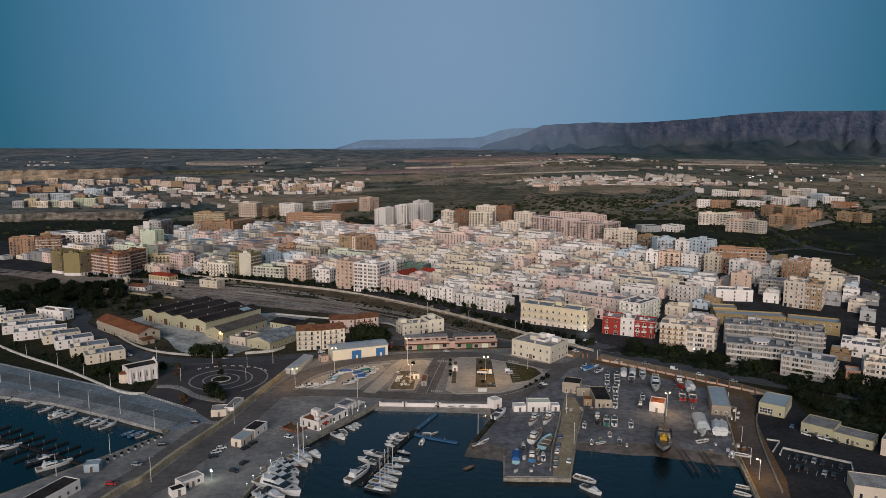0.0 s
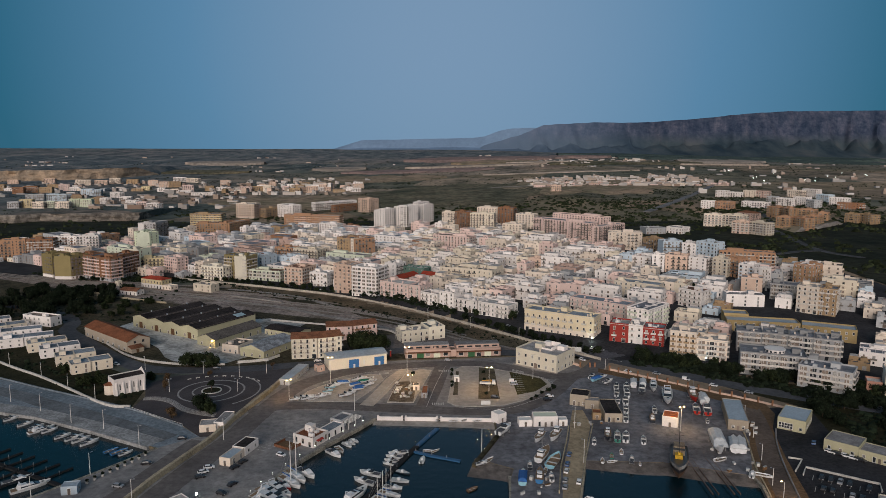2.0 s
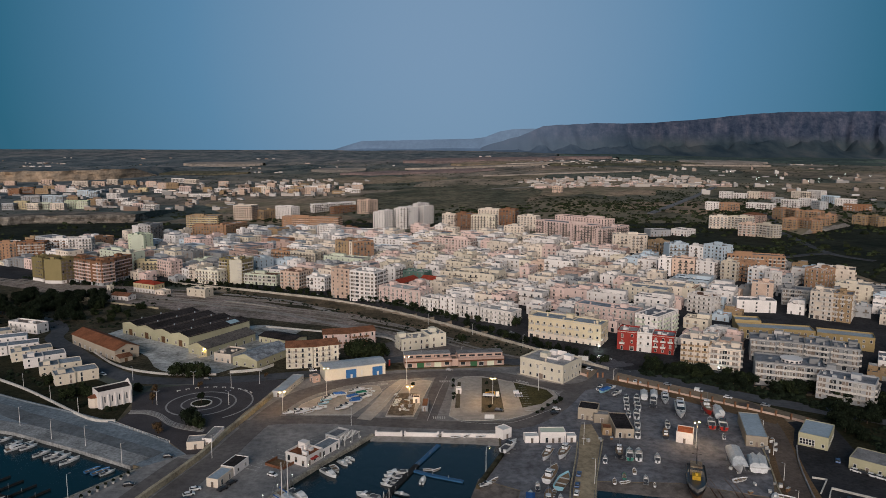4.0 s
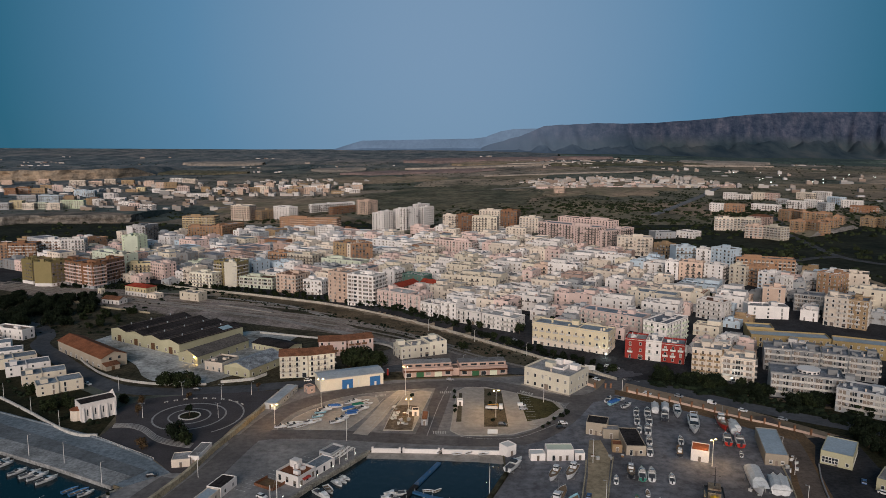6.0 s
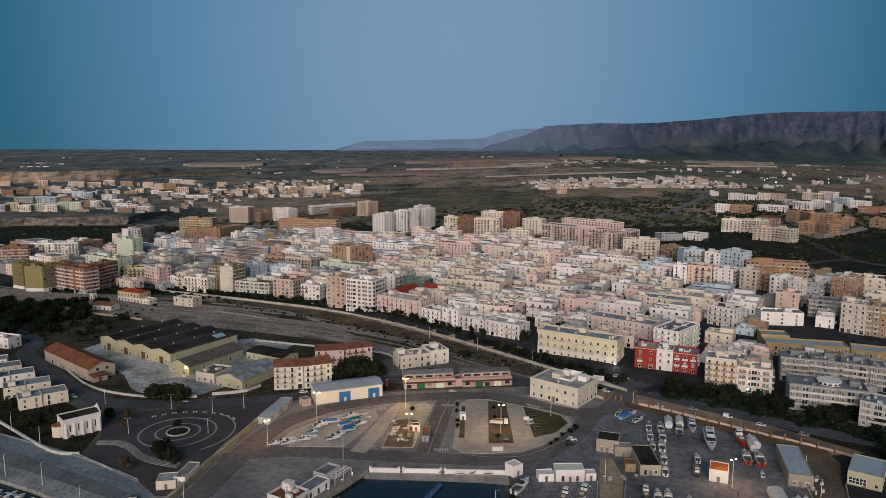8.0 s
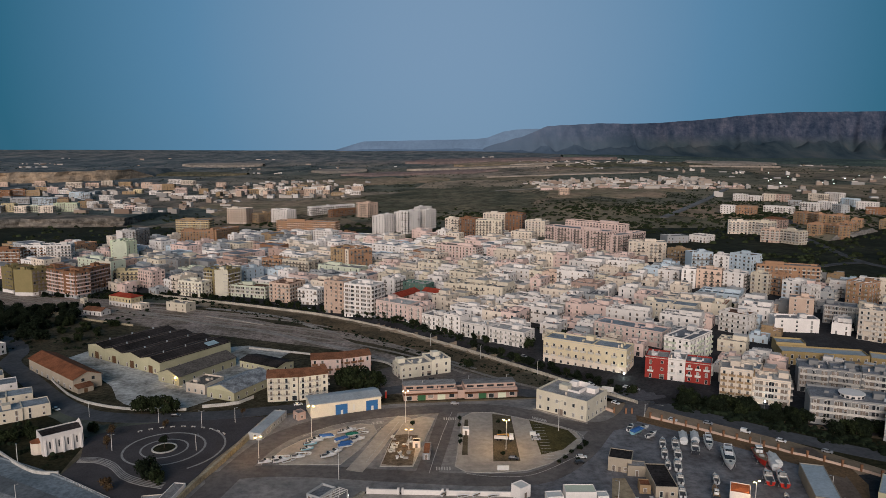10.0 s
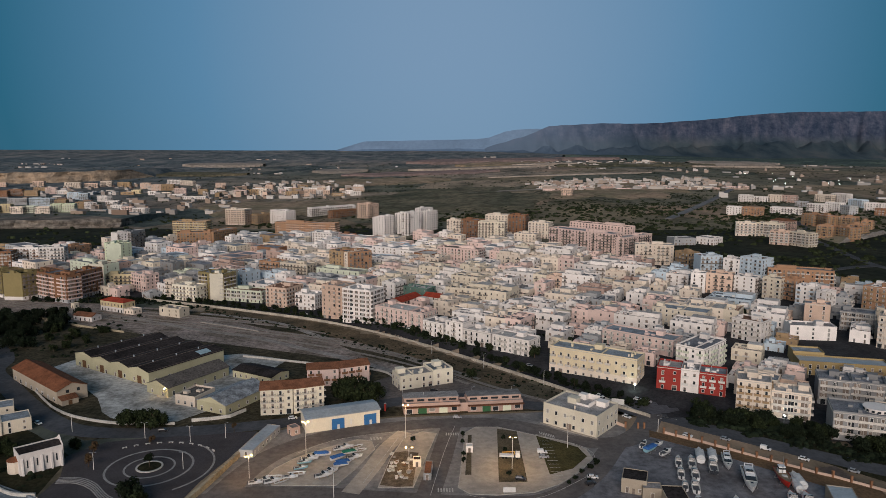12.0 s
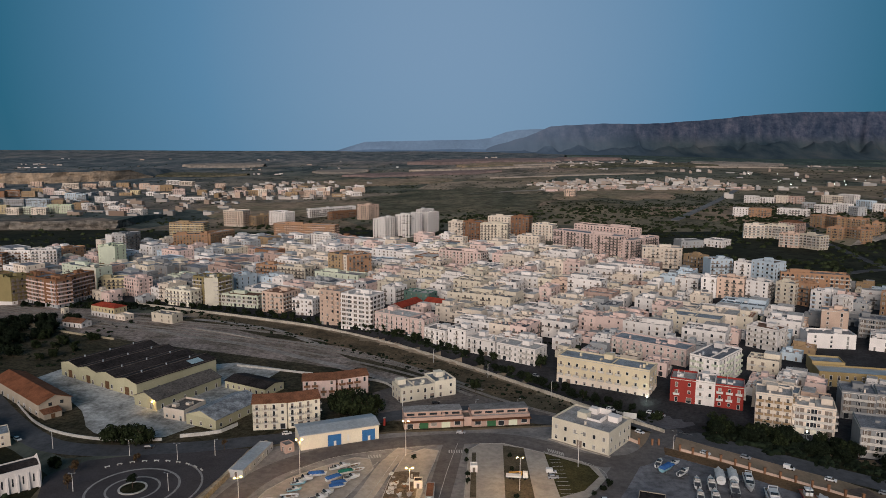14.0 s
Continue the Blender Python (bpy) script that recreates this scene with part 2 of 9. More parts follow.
# ---- ground, water, mountains ----
RISE = [(26, 0), (36, 4.5), (60, 6.5), (110, 7.5), (185, 9.5), (280, 14.5), (450, 19), (800, 24), (2200, 42), (2900, 34), (3800, 0)]


def ease(a, b, t):
    t = min(1.0, max(0.0, (t - a) / (b - a)))
    return t * t * (3 - 2 * t)


def hill(x, y):
    """The slope on which the town climbs inland from the railway; level towards the west."""
    v = (x + 60) * 0.658 + (y - 560) * 0.752
    g = 0.0
    for (a, p), (b, q) in zip(RISE, RISE[1:]):
        if v > a:
            g = p + (q - p) * min(1, (v - a) / (b - a))
    reach = max(0.0, y - 700)
    return g * ease(-160 - 0.25 * reach, 20 + 0.45 * reach, x) * ease(400, 520, y)


def terrain(x, y):
    if y < 1200:
        return hill(x, y)
    k = (y - 1200) / 3700
    return hill(x, y) + 100 * k * k + 1.5 * min(1, k * 6) * noise.noise(Vector((x / 300, y / 300, 0)))


def draped(points, z, step=9.0):
    """A paved or overgrown area that follows the slope, laid in small cells."""
    x0, x1 = min(p[0] for p in points), max(p[0] for p in points)
    y0, y1 = min(p[1] for p in points), max(p[1] for p in points)
    nx, ny = int((x1 - x0) / step) + 1, int((y1 - y0) / step) + 1
    g, seen = Geo(), {}

    def vert(i, j):
        if (i, j) not in seen:
            x, y = x0 + i * step, y0 + j * step
            seen[(i, j)] = len(g.v)
            g.v.append((x, y, terrain(x, y) + z))
        return seen[(i, j)]

    for j in range(ny):
        for i in range(nx):
            if inside(x0 + (i + 0.5) * step, y0 + (j + 0.5) * step, points):
                g.f.append((vert(i, j), vert(i + 1, j), vert(i + 1, j + 1), vert(i, j + 1)))
                g.s.append(0)
    return g


def inside(px, py, poly):
    hit = False
    for (x0, y0), (x1, y1) in zip(poly, poly[1:] + poly[:1]):
        if (y0 > py) != (y1 > py) and px < x0 + (py - y0) * (x1 - x0) / (y1 - y0):
            hit = not hit
    return hit


COAST = [(-4500, 440), (-420, 425), (-217, 351), (-182, 340), (-146, 322), (-114, 304), (-129, 282), (-155, 247), (-185, 205),
         (-190, 120), (-70, 120), (-67, 243), (-64.4, 262), (-59.6, 275.5), (-52.5, 291.3), (-42.7, 308.4), (-32.6, 323.2), (-23.5, 340), (8, 339.5), (31, 338),
         (30.5, 312), (20, 292), (34, 283), (32, 276), (30, 258), (55, 257), (62, 282), (63.5, 290), (95, 288), (126, 276), (126, 268), (120, 240),
         (112, 120), (4500, 120), (4500, 440)]
TOWN_GROUND = [(-520, 705), (-360, 690), (-300, 676), (-231, 683), (-168, 655), (-124, 634), (-80, 611), (-31, 573), (11, 532), (57, 480), (82, 450), (101, 430), (140, 418), (215, 372), (340, 400), (372, 556), (365, 668), (262, 732), (166, 795), (36, 827), (-118, 1024), (-380, 1060), (-560, 920)]
ground_mat, gn, gbsdf = principled("plain_fields")
vor = gn.nodes.new("ShaderNodeTexVoronoi")
vor.inputs["Scale"].default_value = 0.0045
mpn = gn.nodes.new("ShaderNodeMapping")
mpn.inputs["Scale"].default_value = (0.8, 0.75, 1.0)
mpn.inputs["Rotation"].default_value = (0, 0, 0.35)
gpos = gn.nodes.new("ShaderNodeNewGeometry")
gn.links.new(gpos.outputs["Position"], mpn.inputs["Vector"])
gn.links.new(mpn.outputs["Vector"], vor.inputs["Vector"])
sepc = gn.nodes.new("ShaderNodeSeparateColor")
gn.links.new(vor.outputs["Color"], sepc.inputs["Color"])
fieldc = ramp(gn, sepc.outputs["Red"], [(0.0, (0.13, 0.145, 0.13)), (0.25, (0.25, 0.21, 0.155)), (0.45, (0.36, 0.26, 0.20)), (0.62, (0.12, 0.142, 0.13)), (0.8, (0.29, 0.235, 0.175)), (1.0, (0.42, 0.33, 0.27))]).outputs["Color"]
scr = noise_node(gn, 0.012, 10, (1.0, 0.5, 1.0), 0.78)
scrc = ramp(gn, scr.outputs["Fac"], [(0.40, (0.30, 0.33, 0.31)), (0.50, (0.72, 0.73, 0.68)), (0.64, (1.25, 1.17, 1.06))]).outputs["Color"]
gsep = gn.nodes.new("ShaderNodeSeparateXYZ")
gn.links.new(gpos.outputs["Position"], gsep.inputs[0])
# grove mask: where dim western light and northern haze go into the colour
dim_west, haze_north, grove = gn.nodes.new("ShaderNodeMapRange"), gn.nodes.new("ShaderNodeMapRange"), gn.nodes.new("ShaderNodeMath")
for node, a, b, axis in ((dim_west, -250.0, -1100.0, "X"), (haze_north, 2300.0, 3900.0, "Y")):
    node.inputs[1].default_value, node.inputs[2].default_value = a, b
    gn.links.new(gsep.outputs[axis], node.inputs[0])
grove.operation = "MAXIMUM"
for k, node in enumerate((dim_west, haze_north)):
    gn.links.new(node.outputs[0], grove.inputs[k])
# blue-grey base tones that stand in for haze and weaker light
hazec = ramp(gn, scr.outputs["Fac"], [(0.42, (0.062, 0.086, 0.104)), (0.52, (0.125, 0.148, 0.165)), (0.66, (0.27, 0.25, 0.235))]).outputs["Color"]
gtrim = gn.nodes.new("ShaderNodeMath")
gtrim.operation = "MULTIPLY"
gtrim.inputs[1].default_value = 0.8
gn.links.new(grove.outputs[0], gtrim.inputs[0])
gn.links.new(mixc(gn, mixc(gn, fieldc, scrc, 1.0, "MULTIPLY"), hazec, gtrim.outputs[0]), gbsdf.inputs["Base Color"])
gbsdf.inputs["Roughness"].default_value, gbsdf.inputs["Specular IOR Level"].default_value = 1.0, 0.02

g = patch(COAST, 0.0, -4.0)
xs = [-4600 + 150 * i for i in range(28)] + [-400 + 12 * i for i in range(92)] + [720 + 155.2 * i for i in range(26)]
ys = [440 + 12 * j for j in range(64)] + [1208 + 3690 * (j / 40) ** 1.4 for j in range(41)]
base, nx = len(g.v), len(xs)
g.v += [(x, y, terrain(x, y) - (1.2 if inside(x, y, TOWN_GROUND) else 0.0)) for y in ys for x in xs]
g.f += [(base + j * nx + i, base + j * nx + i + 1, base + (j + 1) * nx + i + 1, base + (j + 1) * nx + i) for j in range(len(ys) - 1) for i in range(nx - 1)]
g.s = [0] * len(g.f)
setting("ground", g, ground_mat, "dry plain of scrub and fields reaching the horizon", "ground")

WATER, wnt, wp = principled("harbour_water")
wp.inputs["Base Color"].default_value, wp.inputs["Roughness"].default_value = (0.002, 0.012, 0.017, 1), 0.10
wp.inputs["Specular IOR Level"].default_value = 0.18
wno = noise_node(wnt, 0.5, 6, (1.0, 0.6, 1.0), 0.65)
wb = wnt.nodes.new("ShaderNodeBump")
wb.inputs["Strength"].default_value, wb.inputs["Distance"].default_value = 0.4, 0.5
wnt.links.new(wno.outputs["Fac"], wb.inputs["Height"])
wnt.links.new(wb.outputs["Normal"], wp.inputs["Normal"])
setting("water", Geo().add([(-4500, -3000, -1.4), (4500, -3000, -1.4), (4500, 445, -1.4), (-4500, 445, -1.4)], [(0, 1, 2, 3)]), WATER,
        "dark still harbour water with faint ripples", "water")

MOUNT, mnt, mbs = principled("limestone_mountain")
rib = noise_node(mnt, 0.012, 10, None, 0.72)
fge_ = mnt.nodes.new("ShaderNodeNewGeometry")
fsep = mnt.nodes.new("ShaderNodeSeparateXYZ")
mnt.links.new(fge_.outputs["Position"], fsep.inputs[0])
fan, fscale = mnt.nodes.new("ShaderNodeMath"), mnt.nodes.new("ShaderNodeMath")
fan.operation, fscale.operation = "DIVIDE", "MULTIPLY"
fscale.inputs[1].default_value = 4800.0
mnt.links.new(fsep.outputs["X"], fan.inputs[0])
mnt.links.new(fsep.outputs["Y"], fan.inputs[1])
mnt.links.new(fan.outputs[0], fscale.inputs[0])
fcomb = mnt.nodes.new("ShaderNodeCombineXYZ")
mnt.links.new(fscale.outputs[0], fcomb.inputs["X"])
fz = mnt.nodes.new("ShaderNodeMath")
fz.operation = "MULTIPLY"
fz.inputs[1].default_value = 0.55
mnt.links.new(fsep.outputs["Z"], fz.inputs[0])
mnt.links.new(fz.outputs[0], fcomb.inputs["Z"])
mnt.links.new(fcomb.outputs[0], rib.inputs["Vector"])
# haze painted into the rock as blue, gully shade as the darkest tones
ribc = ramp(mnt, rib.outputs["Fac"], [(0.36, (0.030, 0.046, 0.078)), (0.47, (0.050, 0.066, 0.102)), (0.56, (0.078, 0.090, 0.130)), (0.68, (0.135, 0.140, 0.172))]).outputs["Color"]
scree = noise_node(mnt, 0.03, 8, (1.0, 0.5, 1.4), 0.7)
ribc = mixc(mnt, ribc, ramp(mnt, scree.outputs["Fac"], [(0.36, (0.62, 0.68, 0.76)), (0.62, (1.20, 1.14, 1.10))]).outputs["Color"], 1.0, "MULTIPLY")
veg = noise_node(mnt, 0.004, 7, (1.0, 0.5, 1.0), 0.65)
# vegetation tones with the same haze blue mixed in
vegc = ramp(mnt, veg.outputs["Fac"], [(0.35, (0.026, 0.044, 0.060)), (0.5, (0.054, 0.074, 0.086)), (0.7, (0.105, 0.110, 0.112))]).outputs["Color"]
mge = mnt.nodes.new("ShaderNodeNewGeometry")
msep = mnt.nodes.new("ShaderNodeSeparateXYZ")
mnt.links.new(mge.outputs["Position"], msep.inputs[0])
madd = mnt.nodes.new("ShaderNodeMath")
madd.operation = "MULTIPLY_ADD"
madd.inputs[1].default_value = 90.0
mnt.links.new(veg.outputs["Fac"], madd.inputs[0])
mnt.links.new(msep.outputs["Z"], madd.inputs[2])
mrg = mnt.nodes.new("ShaderNodeMapRange")
mrg.inputs[1].default_value, mrg.inputs[2].default_value = 190.0, 265.0
mnt.links.new(madd.outputs[0], mrg.inputs[0])
mhaze = mnt.nodes.new("ShaderNodeMapRange")  # haze painted as pale blue where the ridge runs out
mhaze.inputs[1].default_value, mhaze.inputs[2].default_value, mhaze.inputs[3].default_value, mhaze.inputs[4].default_value = 330.0, 1500.0, 0.75, 0.0
mnt.links.new(msep.outputs["X"], mhaze.inputs[0])
mnt.links.new(mixc(mnt, mixc(mnt, vegc, ribc, mrg.outputs[0]), (0.145, 0.205, 0.30), mhaze.outputs[0]), mbs.inputs["Base Color"])
mbs.inputs["Roughness"].default_value, mbs.inputs["Specular IOR Level"].default_value = 1.0, 0.02
# distance haze put into the base colour, lightened towards the sky
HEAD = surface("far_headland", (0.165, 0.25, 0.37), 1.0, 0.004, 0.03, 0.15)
RIDGE = [(290, 70), (363, 126), (450, 152), (558, 184), (600, 192), (672, 221), (735, 250), (771, 265), (863, 271), (1150, 284), (1520, 290), (1879, 322), (2427, 366), (3062, 372), (4600, 400)]
HEADLAND = [(-680, 92), (-560, 130), (-446, 163), (-300, 166), (83, 175), (300, 180), (386, 191), (440, 212), (490, 231), (570, 244), (718, 250), (900, 240), (1000, 180)]


def crest(x, line):
    for (xa, za), (xb, zb) in zip(line, line[1:]):
        if x <= xb:
            return za + (zb - za) * max(0, (x - xa) / (xb - xa))
    return line[-1][1]


def ridge_mesh(name, line, x0, x1, nx, ny, yback, reach, material, label, rough):
    g = Geo()
    for j in range(ny + 1):
        t = j / ny
        for i in range(nx + 1):
            x = x0 + (x1 - x0) * i / nx
            edge = min(1, max(0.06, (x - x0) / 1100))
            y = yback - (1 - t) * (120 + reach * edge)
            low = terrain(x, y) - 8
            top = crest(x, line) + rough * (5 * noise.noise(Vector((x / 90, 3, 0))) + 8 * noise.noise(Vector((x / 400, 9, 0))))
            u = x * (yback / y) ** 0.65  # gullies spread from the camera's direction so they look upright in its view
            spur = 1 - abs(noise.noise(Vector((u / 260, y / 900, 5)))) * 2.2
            gully = 1.25 * abs(noise.noise(Vector((u / 190 + 0.35 * noise.noise(Vector((u / 90, y / 200, 3))), y / 900, 7)))) + 0.25 * abs(noise.noise(Vector((u / 70, y / 520, 2))))
            k = 0.42 * t ** 1.15 + 0.58 * (max(0.0, (t - 0.62) / 0.38) ** 0.9 if t > 0.62 else 0.0)
            k += rough * (0.14 * spur - 0.26 * gully) * math.sin(math.pi * min(1, t ** 1.5)) ** 0.8 * min(1, t * 1.7)
            g.v.append((x, y, low + (top - low) * max(0, min(1, k)) if t > 0 else low))
    g.f = [(j * (nx + 1) + i, j * (nx + 1) + i + 1, (j + 1) * (nx + 1) + i + 1, (j + 1) * (nx + 1) + i) for j in range(ny) for i in range(nx)]
    g.s = [0] * len(g.f)
    return setting(name, g, material, label, "mountain")


ridge_mesh("mountain_ridge", RIDGE, 290, 4600, 560, 60, 4800, 560, MOUNT, "long bare limestone mountain ridge with gullies behind the plain, tinted blue as haze", 1.0)
ridge_mesh("headland", HEADLAND, -680, 1000, 140, 8, 4870, 60, HEAD, "headland far across the plain, hazed pale blue", 0.3)

# ---- roads and paved areas ----
setting("town_ground", draped(TOWN_GROUND, 0.12, 4.0), TOWNASPH,
        "dark asphalt streets between the town blocks", "street")
setting("waste_ground", patch([(-520, 735), (-390, 676), (-245, 592), (-114, 540), (-60, 520), (-14, 492), (22, 460), (60, 440), (100, 430), (60, 434), (-18, 427), (-62, 416), (-80, 407), (-110, 408), (-150, 400), (-200, 430), (-300, 500), (-420, 546)], 0.03), WASTE,
        "dark weedy waste ground round the warehouses", "ground")
setting("pier_ground", patch([(113, 121), (121, 240), (127, 268), (143, 312), (152, 345), (190, 350), (215, 330), (230, 290), (240, 262), (300, 270), (420, 300), (420, 121)], 0.015), TOWNASPH,
        "dark asphalt ground at the root of the pier", "ground")
SCRUBLAND = surface("dark_scrubland", (0.042, 0.042, 0.026), 0.95, 0.02, 0.12, 0.7, col2=(0.012, 0.016, 0.009), bump=0.4)
setting("scrubland", draped([(391, 484), (367, 675), (263, 738), (183, 798), (177, 863), (212, 926), (252, 1008), (349, 1007), (915, 965), (947, 587), (734, 464), (424, 380)], 0.08), SCRUBLAND, "dark overgrown slope east of the town", "ground")
setting("scrubland.001", draped([(-850, 1180), (-480, 1195), (-300, 1170), (-118, 1167), (161, 1019), (128, 980), (17, 1023), (-118, 1067), (-300, 1080), (-480, 960), (-620, 900), (-800, 900)], 0.08), SCRUBLAND, "dark rough ground behind the blocks", "ground")
setting("quay", patch([(-114, 304.2), (-128.8, 282), (-154.8, 247), (-184, 205), (-189, 121), (-71, 121), (-67.4, 243), (-64.8, 262), (-60, 275.7), (-52.9, 291.5),
                       (-43, 308.6), (-33, 323.4), (-25.5, 336.3), (8, 334.6), (31, 333.2), (40, 345), (60, 362), (75, 385), (88, 410), (86, 425), (60, 432), (-18, 425), (-62, 414), (-78, 404),
                       (-86, 364), (-96, 321)], 0.02), CONCRETE, "weathered grey concrete quay with old stains", "quay")
setting("boatyard", patch([(32, 338), (30.8, 312), (20.3, 292.3), (34.3, 283.3), (32.3, 276), (30.3, 258.3), (54.7, 257.3), (61.7, 282.3), (63.3, 290.3), (95, 288.3),
                           (126, 276.3), (142, 312), (152, 350), (156, 362), (121, 391), (98, 409), (88, 409), (75, 384), (60, 361), (40, 344)], 0.04), YARD,
        "stained dark concrete boatyard with tyre marks", "boatyard")
setting("mole_lane", ribbon([(-420, 462), (-228, 378), (-190, 358), (-150, 336), (-112, 314)], 9, -0.1, 0.09, True), surface("mole_lane", (0.19, 0.205, 0.22), 0.9, 0.06, 0.6, 0.4), "blue-grey lane along the mole", "road")
setting("lower_quay", ribbon([(-420, 428.5), (-217, 354.6), (-182, 343.4), (-146, 325.5), (-116, 309)], 9.0, -3.5, 0.16, False), surface("lower_quay", (0.38, 0.385, 0.385), 0.9, 0.1, 0.8, 0.45), "pale lower quay along the mole", "quay")
EDGE = surface("quay_edge", (0.40, 0.37, 0.31), 0.9, 0.3, 1.2, 0.5)
for i, pts in enumerate([[(-113.6, 304.2), (-129, 281.8), (-155, 246.8), (-185, 204.8)], [(-69.6, 121), (-66.6, 243.4), (-64, 261.8), (-59.2, 275.4), (-52.1, 291.2), (-42.3, 308.2), (-32.2, 323), (-24.6, 335.6)], [(31.9, 277), (29.9, 258), (55.1, 257), (62.1, 282.5)], [(126, 277), (126.2, 268), (120, 240), (112, 121)]]):
    setting("quay_edge" + (".%03d" % i if i else ""), ribbon(pts, 1.1, -4.0, 0.22, False), EDGE, "worn pale stone edge of the quay", "quay edge")
setting("mole", patch([(-420, 489), (-420, 425.5), (-217, 351.3), (-182, 340.3), (-146, 322.3), (-113.6, 304.5), (-100, 316), (-111, 327), (-144, 349), (-202, 379), (-248, 403)], 0.06),
        MOLEPAV, "broad pale blue-grey paved mole", "mole")
setting("piazza", patch([(-143, 350), (-111, 328), (-99.5, 315.5), (-94, 316), (-91, 340), (-88, 362), (-80, 392), (-78, 409), (-95, 408), (-112, 405.5), (-140, 398), (-150, 384), (-143, 366)], 0.08), PAVING,
        "dark reddish piazza paving in front of the chapel", "piazza")
ROADMAT = ASPHALT
setting("harbour_road", ribbon([(-112, 205), (-105.5, 245), (-100, 257), (-95.5, 275), (-90, 296), (-85, 314), (-81, 335), (-76, 357), (-70, 377), (-61, 391), (-45, 404), (-22, 413), (5, 418), (30, 418), (48, 410), (62, 398), (80, 396), (92, 405), (100, 418), (106, 432)], 11, -0.1, 0.10),
        ROADMAT, "dark asphalt harbour road curving round the parking islands", "road")
setting("quay_road", ribbon([(-86, 345), (-70, 352), (-45, 352), (-15, 348), (25, 344), (45, 348), (62, 366), (74, 386), (80, 397)], 10, -0.1, 0.095),
        ROADMAT, "dark asphalt quay road along the basin", "road")
setting("middle_road", ribbon([(-2, 346), (4, 382), (9, 416)], 9, -0.1, 0.105, False), ROADMAT, "short straight asphalt road with zebra crossings", "road")
setting("diagonal_road", ribbon([(-30, 352), (-24, 372), (-19, 392), (-12, 408)], 7, -0.1, 0.105), APRON, "narrow pale diagonal lane between parking islands", "road")
setting("avenue", ribbon([(-330, 572), (-275, 541), (-254, 516), (-246.5, 494), (-222.6, 468.3), (-199.6, 443.7), (-177.7, 423.2), (-160, 411.5), (-137.7, 407.5), (-112, 409.5), (-95, 412), (-80, 416), (-50, 425), (-20, 445), (20, 452), (50, 440), (80, 438), (105, 428), (130, 407), (180, 368), (260, 320)], 11, -0.1, 0.09), surface("avenue_asphalt", (0.105, 0.108, 0.118), 0.92, 0.05, 0.35, 0.35),
        "blue-grey avenue passing behind the harbour sheds", "road")
# asphalt browned to carry the orange lamplight in its base colour
setting("pier_road", ribbon([(158, 372), (159.3, 358), (156, 339), (149.4, 316.4), (140, 290.3), (131, 258), (122, 205)], 8, -0.1, 0.11), surface("dusty_asphalt", (0.17, 0.13, 0.105), 0.92, 0.06, 0.5, 0.4, col2=(0.10, 0.08, 0.07)), "asphalt pier road lit by orange lamps", "road")
# brown colour in place of sodium light falling on this pavement
setting("wall_road_verge", patch([(98, 409), (121, 391), (156, 362.5), (166, 352), (160, 344), (152, 352), (120, 383), (96, 402)], 0.13), DIRT, "strip beneath the boundary wall, orange lamplight put into its brown", "verge")
setting("pier_verge", patch([(150.5, 346), (156, 363), (168, 357), (166, 339), (156.5, 322), (150.5, 303), (146.7, 290), (138, 255), (126, 225), (120.6, 240), (126.5, 268), (136, 300), (143.5, 317)], 0.07), DIRT, "brown dusty edge of the pier", "verge")
ISLANDS = [
    [(-62, 372), (-56, 381), (-45, 391), (-32, 400), (-26, 398), (-24, 390), (-30, 372), (-36, 358), (-60, 358), (-64, 365)],
    [(-20, 356), (-17, 380), (-12, 402), (-4, 408), (2, 406), (-2, 384), (-7, 356)],
    [(10, 356), (15, 407), (20, 413), (30, 413), (45, 404), (58, 397), (65, 389), (66, 380), (58, 368), (48, 358), (38, 352), (24, 350), (14, 351)]]
setting("parking_island", patch(ISLANDS[0], 0.2), APRON, "pale paved island used as boat storage", "parking")
setting("parking_island.001", patch(ISLANDS[1], 0.2), APRON, "pale paved island with stored gear", "parking")
setting("parking_island.002", patch(ISLANDS[2], 0.2), APRON,
        "pale paved parking island with green strips", "parking")
for i, pts in enumerate([[(13, 366), (16, 404), (17.6, 404), (15.4, 366)], [(25.5, 360), (29.5, 411), (38, 408), (36.5, 360)],
                         [(46, 366), (46, 403), (62, 391), (64, 382), (56, 371)]]):
    setting("green_strip" + (".%03d" % i if i else ""), patch(pts, 0.26), LAWN if i == 2 else STRIP, "worn dry grass strip between the parking bays", "grass")
setting("storage_ground", patch([(-19.6, 358), (-18.4, 372), (-16.5, 386), (-11, 387.5), (-5.5, 386), (-6.4, 372), (-7.2, 357), (-13, 356.4)], 0.26), surface("littered_earth", (0.21, 0.165, 0.12), 0.95, 0.35, 1.6, 0.5, col2=(0.09, 0.07, 0.05), bump=0.5), "littered bare ground with stored gear", "storage ground")
setting("railway_bed", patch([(-520, 760), (-390, 705), (-245, 660), (-170, 640), (-85, 598), (-33, 562), (8, 522), (54, 470), (80, 440), (60, 440), (22, 460), (-14, 492), (-60, 520), (-114, 540), (-245, 592), (-390, 676), (-520, 735)], 0.06), BALLAST,
        "broad brown ballast bed of the old railway", "railway")
setting("house_yard", patch([(-42, 448), (-38, 470), (-24, 484), (2, 494), (24, 474), (42, 458), (56, 446), (40, 437), (14, 437), (-14, 438)], 0.075), surface("worn_yard", (0.21, 0.18, 0.165), 0.92, 0.06, 0.5, 0.5, col2=(0.105, 0.09, 0.085)), "worn grey yard round the railway houses", "yard")
